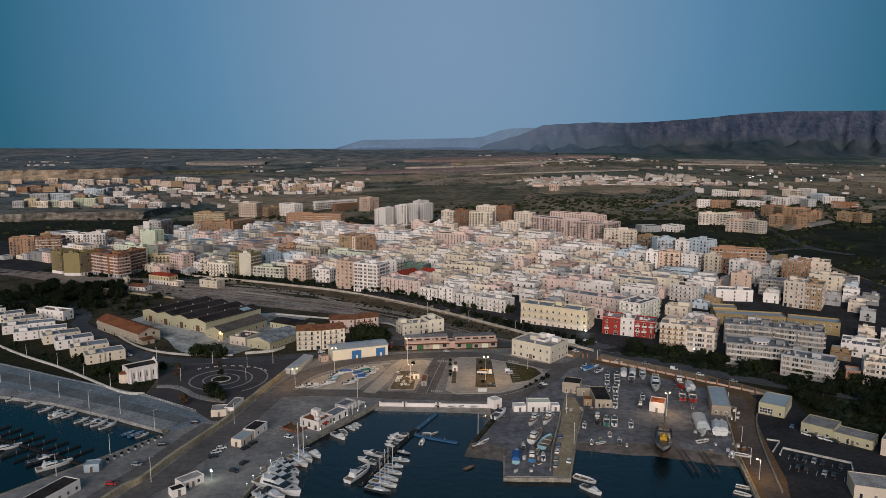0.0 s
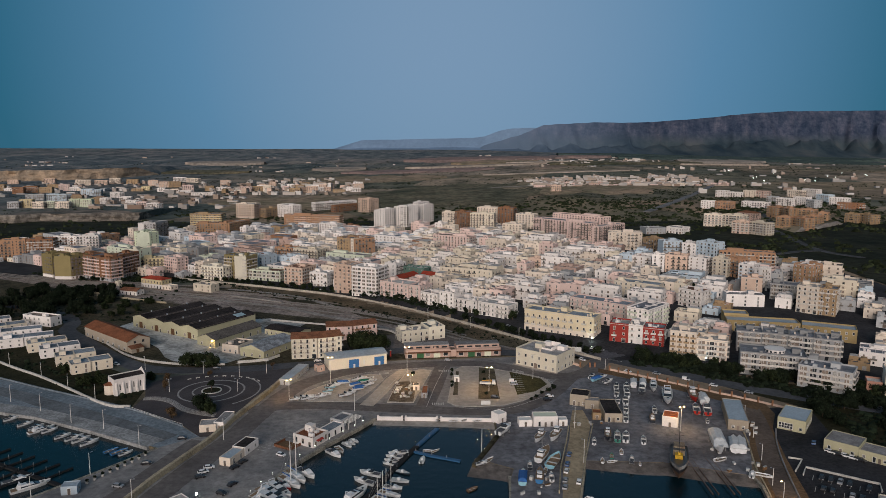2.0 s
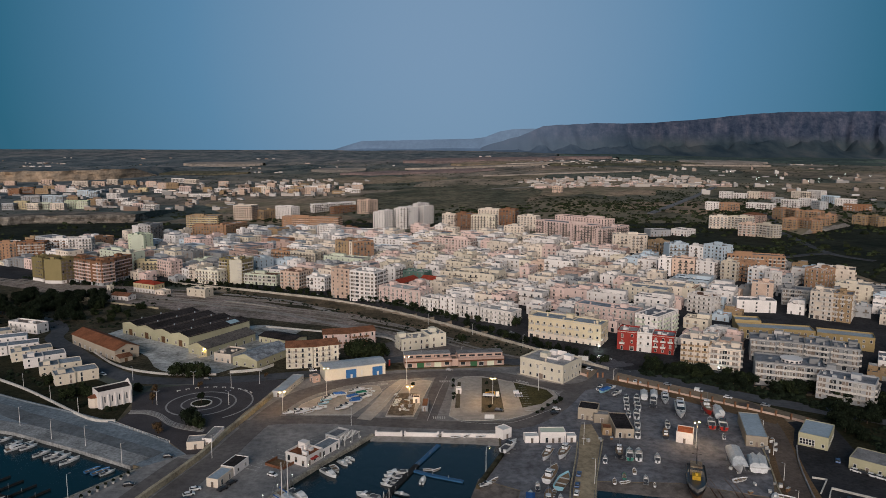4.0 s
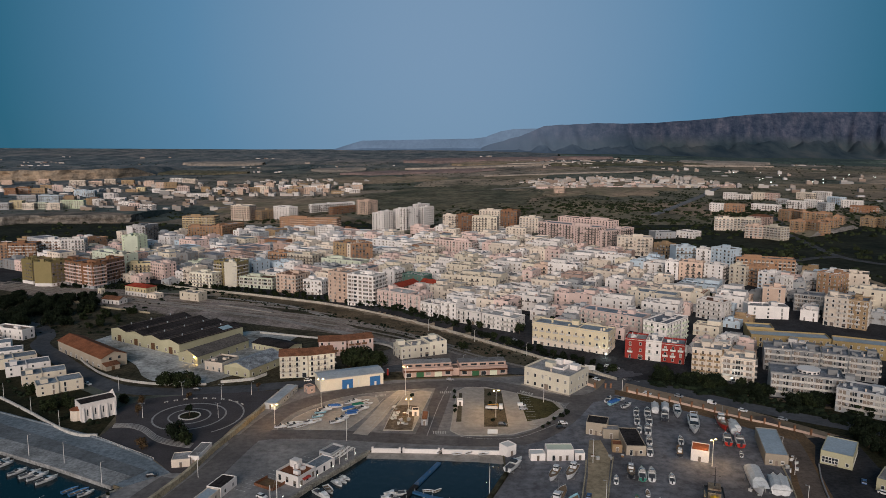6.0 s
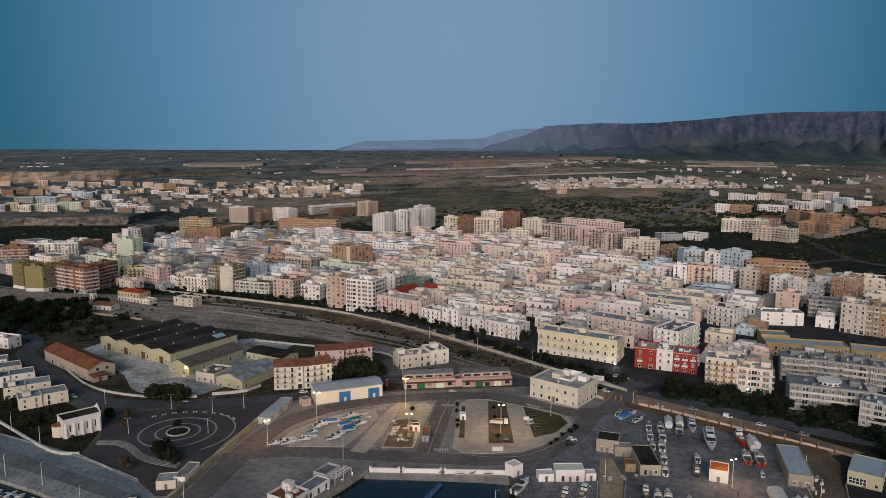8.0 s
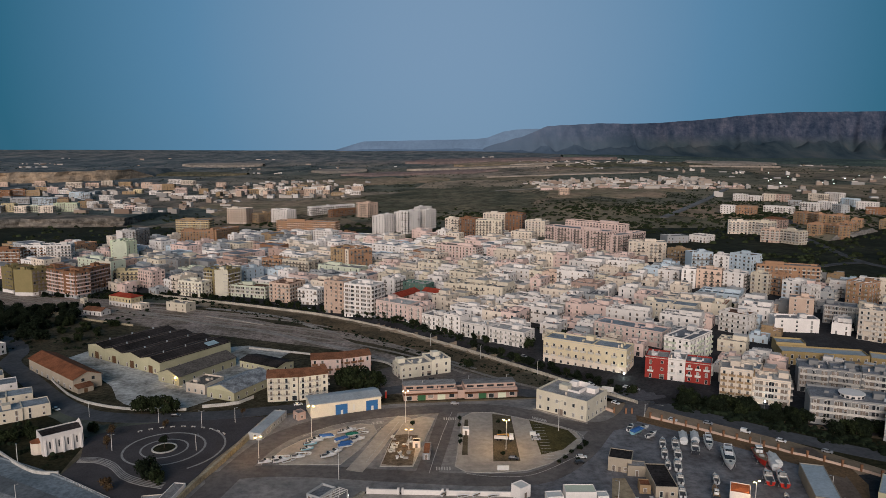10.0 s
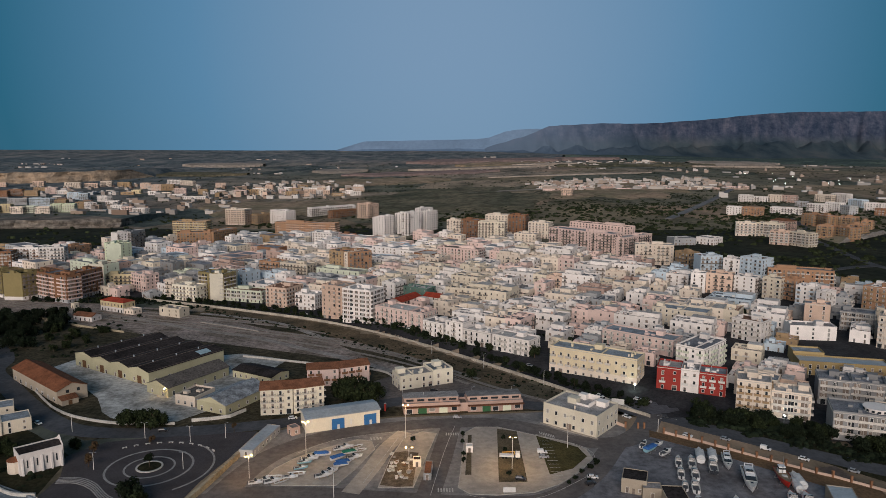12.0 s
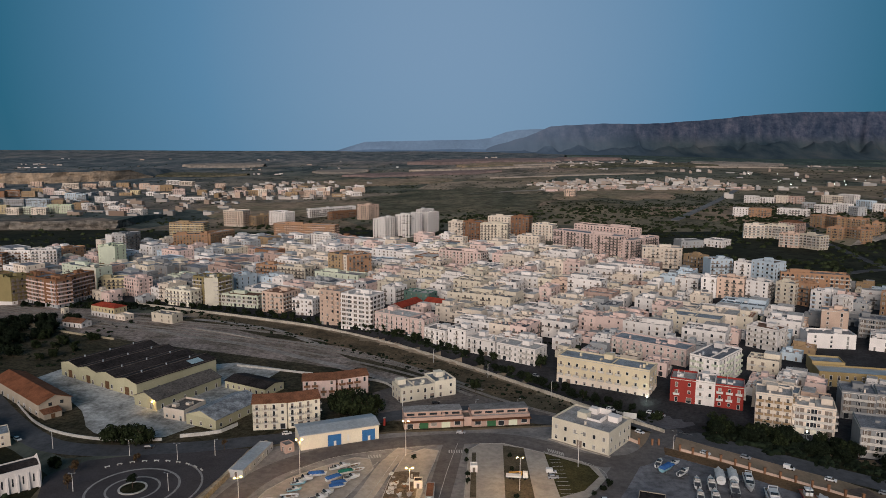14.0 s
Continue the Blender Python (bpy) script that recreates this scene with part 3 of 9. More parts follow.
setting("rail_verge", patch([(14, 518), (56, 470), (98, 424), (84, 440), (64, 440), (26, 470), (0, 500)], 0.10), STRIP, "rough grass verge beside the railway", "grass")
setting("factory_yard", patch([(-218, 502), (-212, 518), (-150, 520), (-110, 530), (-85, 520), (-100, 470), (-108, 434), (-118, 421), (-130, 421.5), (-142, 421), (-151, 426), (-158, 433), (-163, 442), (-169, 452), (-178, 462), (-186, 470), (-194, 478), (-205, 490)], 0.06), GRAVEL,
        "pale dusty gravel yard beside the warehouses", "yard")
setting("terrace_grass", patch([(-330, 505), (-300, 440), (-269, 440), (-212, 397), (-166, 361), (-144, 352), (-148, 384), (-175, 407), (-205, 428), (-262, 475)], 0.05), GRASS, "dark grass slope below the terrace houses", "grass")
setting("mole_grass", patch([(-420, 489.5), (-248, 403.5), (-202, 379.5), (-144, 350), (-212, 396), (-269, 439), (-330, 490), (-420, 545)], 0.04), GRASS, "dark rough grass bank along the mole", "grass")
setting("beach", Geo().add([(-25, 336.0, -0.9), (32, 332.8, -0.8), (31, 316, -2.1), (8, 320.5, -2.1), (-26, 324, -2.1)], [(0, 4, 3, 2, 1)]), SAND, "narrow pale sand beach under the quay wall", "beach")
setting("slipway", Geo().add([(19.5, 293, 0.03), (34.5, 283.5, 0.03), (32, 270, -1.9), (14, 275, -1.9)], [(0, 3, 2, 1)]), SLIP, "worn slipway sloping into the water", "slipway")
setting("slipway.001", Geo().add([(61.5, 290.8, 0.03), (95, 288.8, 0.03), (127, 276.4, 0.03), (127, 266, -1.9), (112, 269, -1.9), (94, 276, -1.9), (60.5, 284.6, -1.9)], [(0, 6, 5, 1), (1, 5, 4, 2), (2, 4, 3)]), SLIP,
        "muddy slipway sloping into the water", "slipway")


# ---- buildings ----
def window_mesh(w, h, kind):
    """One joined window: raised surround, reveal, and pane or shutter."""
    t, o = 0.13, -0.09
    x0, x1 = -w / 2, w / 2
    v = [(x0 - t, 0, -t), (x1 + t, 0, -t), (x1 + t, 0, h + t), (x0 - t, 0, h + t)]
    v += [(x, o, z) for x, _, z in v[:4]]
    mid = h * (0.45 if kind == 1 else 0.0)
    inn = [(x0, 0), (x1, 0), (x1, mid), (x1, h), (x0, h), (x0, mid)]
    v += [(x, o, z) for x, z in inn] + [(x, -0.02, z) for x, z in inn]
    g = Geo()
    g.add(v, [(0, 1, 5, 4), (1, 2, 6, 5), (2, 3, 7, 6), (3, 0, 4, 7), (4, 5, 9, 8), (5, 6, 11, 10, 9), (6, 7, 12, 11), (7, 4, 8, 13, 12)]
          + [(8 + i, 8 + (i + 1) % 6, 14 + (i + 1) % 6, 14 + i) for i in range(6)])
    low, up = (14, 15, 16, 19), (19, 16, 17, 18)
    if kind == 1:
        g.add([], [])
        g.f += [low, up]
        g.s += [1, 2]
    else:
        g.f.append((14, 15, 16, 17, 18, 19))
        g.s.append(1 if kind == 0 else 2)
    return g


WIN, BAL = {}, {}


def strip(length):
    """Glazed doors and shutters along one storey behind a running balcony, also painting in its dark recess."""
    key = ("strip", round(length, 1))
    if key not in WIN:
        g = Geo()
        n = max(1, int(length / 4.4))
        for i in range(n):
            c, w = length * (i + 0.5) / n, length / n * (0.62, 0.42, 0.55)[i % 3]
            g.box(c - w / 2, c + w / 2, -0.05, 0.02, 0, 2.3, (0, 2, 0, 3)[i % 4])
            g.box(c - 0.06, c + 0.06, -0.09, -0.05, 0, 2.3, 1)
        WIN[key] = g.mesh("balcony_glazing", SHUTTER, FRAMEW, GLASS, SHUTTERG)
    return WIN[key]


def window(w, h, kind, dark):
    key = (round(w, 1), round(h, 1), kind, dark)
    if key not in WIN:
        WIN[key] = window_mesh(w, h, kind).mesh("window", FRAMEW, GLASS, SHUTTER if dark else SHUTTERG)
    return WIN[key]


def balcony(w, depth, solid, mat_):
    key = (round(w), depth, solid, mat_.name)
    if key not in BAL:
        w = round(w)
        t = 0.12 if solid else 0.05
        o = [(-w / 2, 0), (-w / 2, -depth), (w / 2, -depth), (w / 2, 0)]
        i = [(-w / 2 + t, 0), (-w / 2 + t, -depth + t), (w / 2 - t, -depth + t), (w / 2 - t, 0)]
        hh = 0.95 if solid else 0.22
        v = [(x, y, -0.18) for x, y in o] + [(x, y, hh) for x, y in o] + [(x, y, hh) for x, y in i] + [(x, y, 0.0) for x, y in i]
        g = Geo().add(v, [(3, 2, 1, 0), (12, 13, 14, 15)] + [f for k in range(3) for f in ((k, k + 1, 5 + k, 4 + k), (4 + k, 5 + k, 9 + k, 8 + k), (8 + k, 9 + k, 13 + k, 12 + k))])
        if not solid:
            pts = [(-w / 2 + 0.03, 0), (-w / 2 + 0.03, -depth + 0.03), (w / 2 - 0.03, -depth + 0.03), (w / 2 - 0.03, 0)]
            for (xa, ya), (xb, yb) in zip(pts, pts[1:]):
                g.bar((xa, ya, 0.98), (xb, yb, 0.98), 0.05, 1)
                g.bar((xa, ya, 0.6), (xb, yb, 0.6), 0.04, 1)
        BAL[key] = g.mesh("balcony", mat_, RAIL)
    return BAL[key]


TANK = Geo().cyl(0, 0, 0.3, 1.5, 0.55, 0.5, 10).box(-0.5, 0.5, -0.5, 0.5, 0, 0.3).mesh("water_tank", METALROOF)
CHIM = Geo().box(-0.35, 0.35, -0.35, 0.35, 0, 1.4).box(-0.45, 0.45, -0.45, 0.45, 1.4, 1.55).mesh("chimney", WALL["cream"])
rnd = random.Random(7)


def shell(w, d, h, par=0.9, foot=0.5):
    """Outer walls with a parapet that stands round the roof."""
    t = 0.25
    o = [(0, 0), (w, 0), (w, d), (0, d)]
    i = [(t, t), (w - t, t), (w - t, d - t), (t, d - t)]
    v = [(x, y, -foot) for x, y in o] + [(x, y, h + par) for x, y in o] + [(x, y, h + par) for x, y in i] + [(x, y, h - 0.1) for x, y in i]
    f = []
    for k in range(4):
        n = (k + 1) % 4
        f += [(k, n, 4 + n, 4 + k), (4 + k, 4 + n, 8 + n, 8 + k), (8 + k, 8 + n, 12 + n, 12 + k)]
    f.append((3, 2, 1, 0))
    return Geo().add(v, f)


def building(x, y, w, d, rot, floors, wall, label, name="apartment_building", category="building", faces="fr", step=3.6, balc=0.3, solid=True, roof="flat",
             fh=3.1, win=(1.1, 1.5), group="", joined=False, stairs=True, roofmat=None, band=None, base=None, tiers=0, shutters=None, balmat=None, par=0.9, decks=False, pitch=0.22, cornice=False):
    """A block of flats or a house whose front runs from (x, y) in the direction rot; the depth goes to its left hand."""
    h = floors * fh
    joined = joined or y > 600
    if name in ("town_house", "apartment_building", "suburban_block") and balc > 0:
        balc = min(0.85, balc * 1.35 + 0.1)
    m = WALL[wall] if isinstance(wall, str) else wall
    if roof != "flat":
        par = 0.0
    root = tagged(new(name, shell(w, d, h, par, 4.0 if terrain(x, y) > 0.5 else 0.5).mesh(name, m)), label, category, group)
    ground = terrain(x, y)
    root.matrix_world = pose(x, y, ground + 0.05, 0, 0, rot)
    rm = roofmat or (ROOFDARK if wall in ("concrete", "grey", "tan", "brick") else rnd.choice((ROOFGREY, ROOFGREY, ROOFGREY, ROOFPALE, ROOFPALE, ROOFPALE, ROOFRED, ROOFDARK, ROOFBLUE, ROOFBROWN)))
    if roof == "flat":
        deck = Geo().box(0.24, w - 0.24, 0.24, d - 0.24, h - 0.15, h + 0.02)
        if joined and stairs:
            sx, sy = rnd.uniform(0.8, w * 0.55), rnd.uniform(d * 0.35, d * 0.6)
            deck.box(sx, sx + w * 0.3, sy, sy + min(4, d * 0.35), h, h + 2.6, 1)
            deck.box(w * 0.1, w * 0.1 + 1.2, d * 0.2, d * 0.2 + 1.2, h, h + 1.4, 1)
        for _ in range(rnd.randint(2, 5) if name not in ("hut", "harbour_office", "terrace_house", "school") and w > 7 else 0):
            bx, by = rnd.uniform(0.6, w - 3.6), rnd.uniform(0.6, d - 3.2)
            deck.box(bx, bx + rnd.uniform(0.6, 3.0), by, by + rnd.uniform(0.5, 2.4), h, h + rnd.uniform(0.5, 1.9), 1)
        if name in ("town_house", "apartment_building") and w > 10 and rnd.random() < 0.7:
            xx = w * rnd.uniform(0.35, 0.65)
            deck.box(xx, xx + 0.2, 0.3, d - 0.3, h, h + 0.8, 1)
        part("roof", deck, (rm, WALL["white"] if wall == "red" else m), root)
        if stairs and w > 8 and d > 7 and not joined:
            sw, sd = min(4.5, w * 0.35), min(4.0, d * 0.4)
            sx, sy = rnd.uniform(0.8, w - sw - 0.8), rnd.uniform(d * 0.35, d - sd - 0.5)
            g = Geo().box(0, sw, 0, sd, 0, 2.5).box(-0.15, sw + 0.15, -0.15, sd + 0.15, 2.5, 2.7)
            st = part("stair_tower", g, m, root)
            st.location = (sx, sy, h + 0.02)
            for me, pr in ((TANK, 0.5), (CHIM, 0.6)):
                if rnd.random() < pr and not joined:
                    c = part(me.name, me, None, root)
                    c.location = (rnd.uniform(1, w - 1), rnd.uniform(0.8, max(1, sy - 1)), h + 0.02)
    elif roof == "gable":  # ridge along x
        r = min(d * pitch, 3.0)
        o = 0.5
        g = Geo().add([(-o, -o, h - 0.1), (w + o, -o, h - 0.1), (w + o, d / 2, h + r), (-o, d / 2, h + r), (w + o, d + o, h - 0.1), (-o, d + o, h - 0.1),
                       (-o, -o, h + 0.12), (w + o, -o, h + 0.12), (w + o, d / 2, h + r + 0.25), (-o, d / 2, h + r + 0.25), (w + o, d + o, h + 0.12), (-o, d + o, h + 0.12)],
                      [(6, 7, 8, 9), (9, 8, 10, 11), (0, 1, 7, 6), (4, 5, 11, 10), (3, 2, 1, 0), (5, 4, 2, 3), (1, 2, 8, 7), (2, 4, 10, 8), (3, 0, 6, 9), (5, 3, 9, 11)])
        part("roof", g, rm, root)
        for gx in (0, w):
            part("gable_wall", Geo().add([(gx, 0, h - 0.1), (gx, d, h - 0.1), (gx, d / 2, h + r - 0.1)], [(0, 2, 1) if gx == 0 else (0, 1, 2)]), m, root)
    elif roof == "hip":
        r, o = min(d, w) * 0.2, 0.5
        part("roof", Geo().add([(-o, -o, h), (w + o, -o, h), (w + o, d + o, h), (-o, d + o, h), (d / 2, d / 2, h + r), (w - d / 2, d / 2, h + r)],
                               [(0, 1, 5, 4), (1, 2, 5), (2, 3, 4, 5), (3, 0, 4), (3, 2, 1, 0)]), rm, root)
    if name == "apartment_building" and roof == "flat" and not joined:
        o = 0.28
        v = [(-o, -o, h - 0.05), (w + o, -o, h - 0.05), (w + o, d + o, h - 0.05), (-o, d + o, h - 0.05)]
        v += [(x_, y_, h + 0.2) for x_, y_, _ in v]
        v += [(-0.01, -0.01, h + 0.2), (w + 0.01, -0.01, h + 0.2), (w + 0.01, d + 0.01, h + 0.2), (-0.01, d + 0.01, h + 0.2)]
        v += [(x_, y_, h - 0.05) for x_, y_, _ in v[8:12]]
        part("cornice", Geo().add(v, [q for k in range(4) for q in ((k, (k + 1) % 4, 4 + (k + 1) % 4, 4 + k), (4 + k, 4 + (k + 1) % 4, 8 + (k + 1) % 4, 8 + k), (12 + k, 12 + (k + 1) % 4, (k + 1) % 4, k))]), BALC, root)
    if band:
        for k in range(1, floors + 1):
            g = Geo().box(-0.12, w + 0.12, -0.12, d + 0.12, k * fh - 0.45, k * fh - 0.05)
            part("floor_band", g, WALL[band] if isinstance(band, str) else band, root)
    if base:
        part("plinth", Geo().box(-0.06, w + 0.06, -0.06, d + 0.06, -0.4, fh * 0.95), WALL[base], root)
    side = {"f": (pose(0, 0, 0), w), "r": (pose(w, 0, 0, 0, 0, 90), d), "l": (pose(0, d, 0, 0, 0, -90), d), "b": (pose(w, d, 0, 0, 0, 180), w)}
    if decks:
        for face in faces:
            m0, length = side[face]
            for k in range(1, floors):
                q = part("balcony", balcony(length - 0.8, 1.2, solid, balmat or BALC), None, root)
                q.matrix_local = m0 @ Matrix.Translation((length / 2, 0, k * fh + 0.08))
                q = part("balcony_glazing", strip(length), None, root)
                q["kind"] = "stuff"
                q.matrix_local = m0 @ Matrix.Translation((0, 0, k * fh + 0.25))
        balc = 0
    dark = shutters if shutters is not None else rnd.random() < 0.6
    far, decksj = Geo(), Geo()
    for face in faces:
        m0, length = side[face]
        n = max(1, int((length - 1.0) / step))
        columns = [rnd.random() < balc for _ in range(n)]
        tall = [rnd.random() < 0.35 for _ in range(n)]
        for k in range(floors):
            for i in range(n):
                px = length * (i + 0.5) / n
                if rnd.random() < 0.04:
                    continue
                has_b = k > 0 and balc > 0 and (columns[i] != (rnd.random() < 0.08))
                ww, wh = win
                zz = k * fh + 0.95
                if has_b or tall[i] and name != "harbour_office":
                    wh, zz = 2.2, k * fh + 0.14
                if k == 0 and name in ("town_house", "apartment_building") and rnd.random() < 0.35:
                    ww, wh, zz = 2.2, 2.5, 0.1
                kind = rnd.choice((0, 1, 2))
                mm = m0 @ Matrix.Translation((px, -0.07 if (band or base and k == 0) else 0, zz))
                if joined:
                    wj = ww * (1.5 if has_b else 0.95)
                    a = [mm @ Vector(p) for p in ((-wj / 2, -0.06, 0), (wj / 2, -0.06, 0), (wj / 2, -0.06, wh), (-wj / 2, -0.06, wh))]
                    a += [m0 @ Vector((px + s * wj / 2, 0, zz + q)) for s, q in ((-1, 0), (1, 0), (1, wh), (-1, wh))]
                    far.add([tuple(p) for p in a], [(0, 1, 2, 3), (1, 0, 4, 5), (2, 1, 5, 6), (3, 2, 6, 7), (0, 3, 7, 4)], kind)
                    if has_b:
                        hw = step * rnd.choice((0.38, 0.44, 0.46))
                        q = [mm @ Vector(p) for p in ((-hw, -1.2, -0.2), (hw, -1.2, -0.2), (hw, 0.1, -0.2), (-hw, 0.1, -0.2), (-hw, -1.2, 0.75), (hw, -1.2, 0.75), (hw, 0.1, 0.75), (-hw, 0.1, 0.75), (-hw, -1.08, 0.75), (hw, -1.08, 0.75), (-hw, -1.08, 0.0), (hw, -1.08, 0.0))]
                        decksj.add([tuple(p) for p in q], [(0, 3, 2, 1), (0, 1, 5, 4), (1, 2, 6, 5), (3, 0, 4, 7), (4, 5, 9, 8), (8, 9, 11, 10)])
                else:
                    o = part("window", window(ww, wh, kind, dark), None, root)
                    o.matrix_local = mm
                    if has_b:
                        b = part("balcony", balcony(min(step * 0.85, 3.4), 1.1, solid, balmat or BALC), None, root)
                        b.matrix_local = m0 @ Matrix.Translation((px, 0, k * fh + 0.08))
    if joined and far.v:
        bm_ = balmat or rnd.choice((m, BALC, IRON, IRON))
        if name != "apartment_building":
            far.add(decksj.v, decksj.f, 3)
        o = part("glazing", far.mesh("glazing", SHUTTER, GLASS, SHUTTERG if not dark else SHUTTER, bm_), None, root)
        o["kind"] = "stuff"
        if decksj.v and name == "apartment_building":
            o = part("balcony_tier", decksj, bm_, root)
            o["kind"] = "stuff"
    TAKEN.append((root.matrix_world.inverted(), w, d))
    return root


TAKEN = []


def is_free(px, py, pad=2.0):
    for inv, w, d in TAKEN:
        q = inv @ Vector((px, py, 0))
        if -pad < q.x < w + pad and -pad < q.y < d + pad:
            return False
    return True


TILERED = surface("clay_tile_red", (0.42, 0.07, 0.04), 0.9, 0.2, 2.5, 0.35, bump=0.4)
RUST = surface("rusty_flashing", (0.20, 0.155, 0.13), 0.8, 0.3, 2, 0.5)
WORNROOF = surface("worn_felt_roof", (0.175, 0.155, 0.14), 0.9, 0.12, 0.9, 0.6, col2=(0.09, 0.082, 0.078))
TEAKDOOR = surface("brown_door", (0.16, 0.09, 0.05), 0.8, 1, 4, 0.3)
PATCHED = surface("patched_metal_roof", (0.40, 0.42, 0.44), 0.6, 0.25, 1.2, 0.6, col2=(0.10, 0.10, 0.11))

# landmark blocks along the railway and the harbour
building(51.5, 418, 27, 21, -40, 2, "ivory", "cream two-storey harbour office with flat roof terrace", name="harbour_office", fh=4.6, step=3.8, balc=0, win=(1.2, 1.7), roofmat=ROOFGREY, shutters=False)
building(-81, 428, 15, 11, 8, 4, "ivory", "cream four-storey house with brown tiled roof and balconies", name="town_house", roof="gable", roofmat=TILEBROWN, step=3.0, balc=0.6, solid=False)
building(-65.5, 430, 14.5, 11, 22, 4, "ivory", "cream four-storey house with brown tiled roof and balconies", name="town_house", roof="gable", roofmat=TILEBROWN, step=3.0, balc=0.6, solid=False)
building(-66, 468, 16.5, 10, 8, 3, "pink", "pink three-storey house with brown tiled roof", name="town_house", roof="gable", roofmat=TILEBROWN, step=3.4, balc=0.6, balmat=WALL["brick"])
building(-48.5, 471, 16, 10, 24, 3, "pink", "pink three-storey house with red balconies and tiled roof", name="town_house", roof="gable", roofmat=TILEBROWN, step=3.4, balc=0.8, balmat=WALL["brick"])
building(-16.4, 462, 19, 12, 24, 2, "ivory", "cream two-storey house with flat roof", name="town_house", fh=3.4, balc=0, faces="frl")
building(0.9, 469.6, 11.5, 14, 24, 2, "ivory", "taller cream end of the two-storey house", name="town_house", fh=3.9, balc=0, step=5)
building(66.2, 489.6, 49.4, 13.8, -33, 3, "butter", "pale yellow three-storey apartment block facing the railway", fh=4.7, step=4.2, balc=0.35, base="cream", shutters=True)
building(116.8, 458.5, 11.8, 13.7, -24, 3, "red", "deep red three-storey building with white panels", fh=3.8, step=3.9, balc=0.5, balmat=FRAMEW, roofmat=ROOFPALE, stairs=False)
building(127.7, 454, 8.8, 13.8, -24, 3, "white", "white middle of the red building", fh=3.8, step=3.9, balc=0.3, balmat=FRAMEW)
building(136, 450.8, 12.8, 12.8, -24, 3, "red", "deep red wing with rounded white balconies", fh=3.6, step=3.9, balc=0.6, balmat=FRAMEW, roofmat=ROOFBLUE, stairs=False)
building(146, 430, 15, 13, -25, 5, "cream", "cream and brown five-storey apartment block", step=3.4, balc=0.5, balmat=WALL["tan"])
building(159.8, 423.6, 17, 13, -25, 4, "cream", "pale four-storey apartment block with long balconies", step=3.6, decks=True)
building(133.3, 478.2, 15.4, 28.9, -45, 5, "white", "white five-storey apartment block with green blinds", step=3.5, balc=0.5, balmat=WALL["palegreen"], fh=2.98)
building(104.8, 526.8, 44.4, 14.2, -40, 3, "pink", "long pale pink block of flats", step=3.8, balc=0.3, roofmat=ROOFBLUE, fh=2.93)
building(148.1, 568.5, 35.5, 14.9, -34, 4, "paleyellow", "long pale yellow courtyard building", step=3.7, balc=0.2, roofmat=ROOFBLUE, fh=2.89)
building(-64, 602.7, 23.8, 17.9, -28, 8, "white", "white eight-storey block with wrapping balconies", step=3.2, decks=True, balmat=WALL["white"], shutters=True)
building(-81.1, 617.4, 18.4, 17.9, -30, 8, "peach", "tan eight-storey block beside the white one", step=3.6, balc=0.3)
building(-132, 658, 20, 22, -25, 5, "peach", "peach five-storey apartment block", step=3.4, balc=0.35)
building(-106.4, 644.8, 17.9, 13.9, -22, 4, "white", "white four-storey house with arched windows", step=3.0, balc=0.4, solid=False)
building(-39.6, 591.3, 29.2, 16.5, -36, 4, "pink", "pale pink four-storey apartment block", step=3.7, balc=0.35, solid=False, fh=3.02)
building(-15.5, 570.7, 11.6, 16.4, -36, 4, "pink", "pink four-storey block with round balconies", step=3.7, balc=0.7, solid=False, fh=3)
building(-5.8, 559.3, 16.5, 12.6, -38, 3, "white", "white three-storey house with dark balconies", step=3.5, balc=0.4, fh=3.01)
building(8.7, 546.7, 13.5, 12.6, -38, 4, "white", "white four-storey corner house", step=3.3, balc=0.3, solid=False, fh=3)
building(19.8, 536.9, 20.3, 12.6, -38, 3, "white", "white three-storey terrace facing the railway", step=3.5, balc=0.3, solid=False, fh=3)
building(36.7, 522.7, 25.5, 13.5, -38, 3, "white", "white three-storey block with bare concrete loggias", step=3.4, balc=0.6, fh=2.99)
building(-170, 680, 34, 14, -20, 3, "palegreen", "pale three-storey block with long balconies", step=3.6, decks=True)
building(-257, 646, 25, 11, -27, 2, "yellow", "yellow two-storey railway station with red hip roof and white ground floor", name="station", fh=4.0, roof="hip", roofmat=TILERED, step=3.2, balc=0, base="white")
building(-262, 614, 17, 9, -20, 1, "white", "small white trackside house with brown tiled roof", name="trackside_house", category="house", fh=3.6, roof="gable", roofmat=TILEBROWN, step=3.6, balc=0)
building(-283, 652, 4, 4, -27, 1, "paleyellow", "small pale yellow signal cabin", name="signal_cabin", category="hut", fh=3.4, step=3, balc=0, stairs=False)
building(-234, 634, 10, 8, -27, 1, "cream", "low cream annex of the station", name="annex", step=3, balc=0, stairs=False)
building(-205, 628, 20, 10, -25, 2, "paleyellow", "roofless sandstone railway shed", name="railway_shed", fh=3.0, step=5, balc=0, stairs=False)
building(-99.2, 782.1, 20.6, 21.6, -35, 8, "tan", "orange-brown brick tower with balconies", step=3.5, balc=0.4, joined=True, fh=3.05)
building(-82.5, 764.2, 3.9, 24.4, -35, 8, "cream", "pale stair core of the brick tower", step=3.5, balc=0.0, joined=True, fh=3.02)
building(-77.7, 760.4, 23.3, 21.4, 30, 8, "orange", "orange-brown brick tower with balconies", step=3.3, balc=0.6, joined=True, fh=3.01)
building(-107.6, 755.3, 47.4, 14.8, -28, 4, "palegreen", "long pale green block with blank gable", step=6, balc=0.0, joined=True)
building(126.3, 858, 80.1, 17.4, -48, 9, "pink", "very long pale pink eight-storey slab", step=4, balc=0.8, joined=True, fh=2.7)
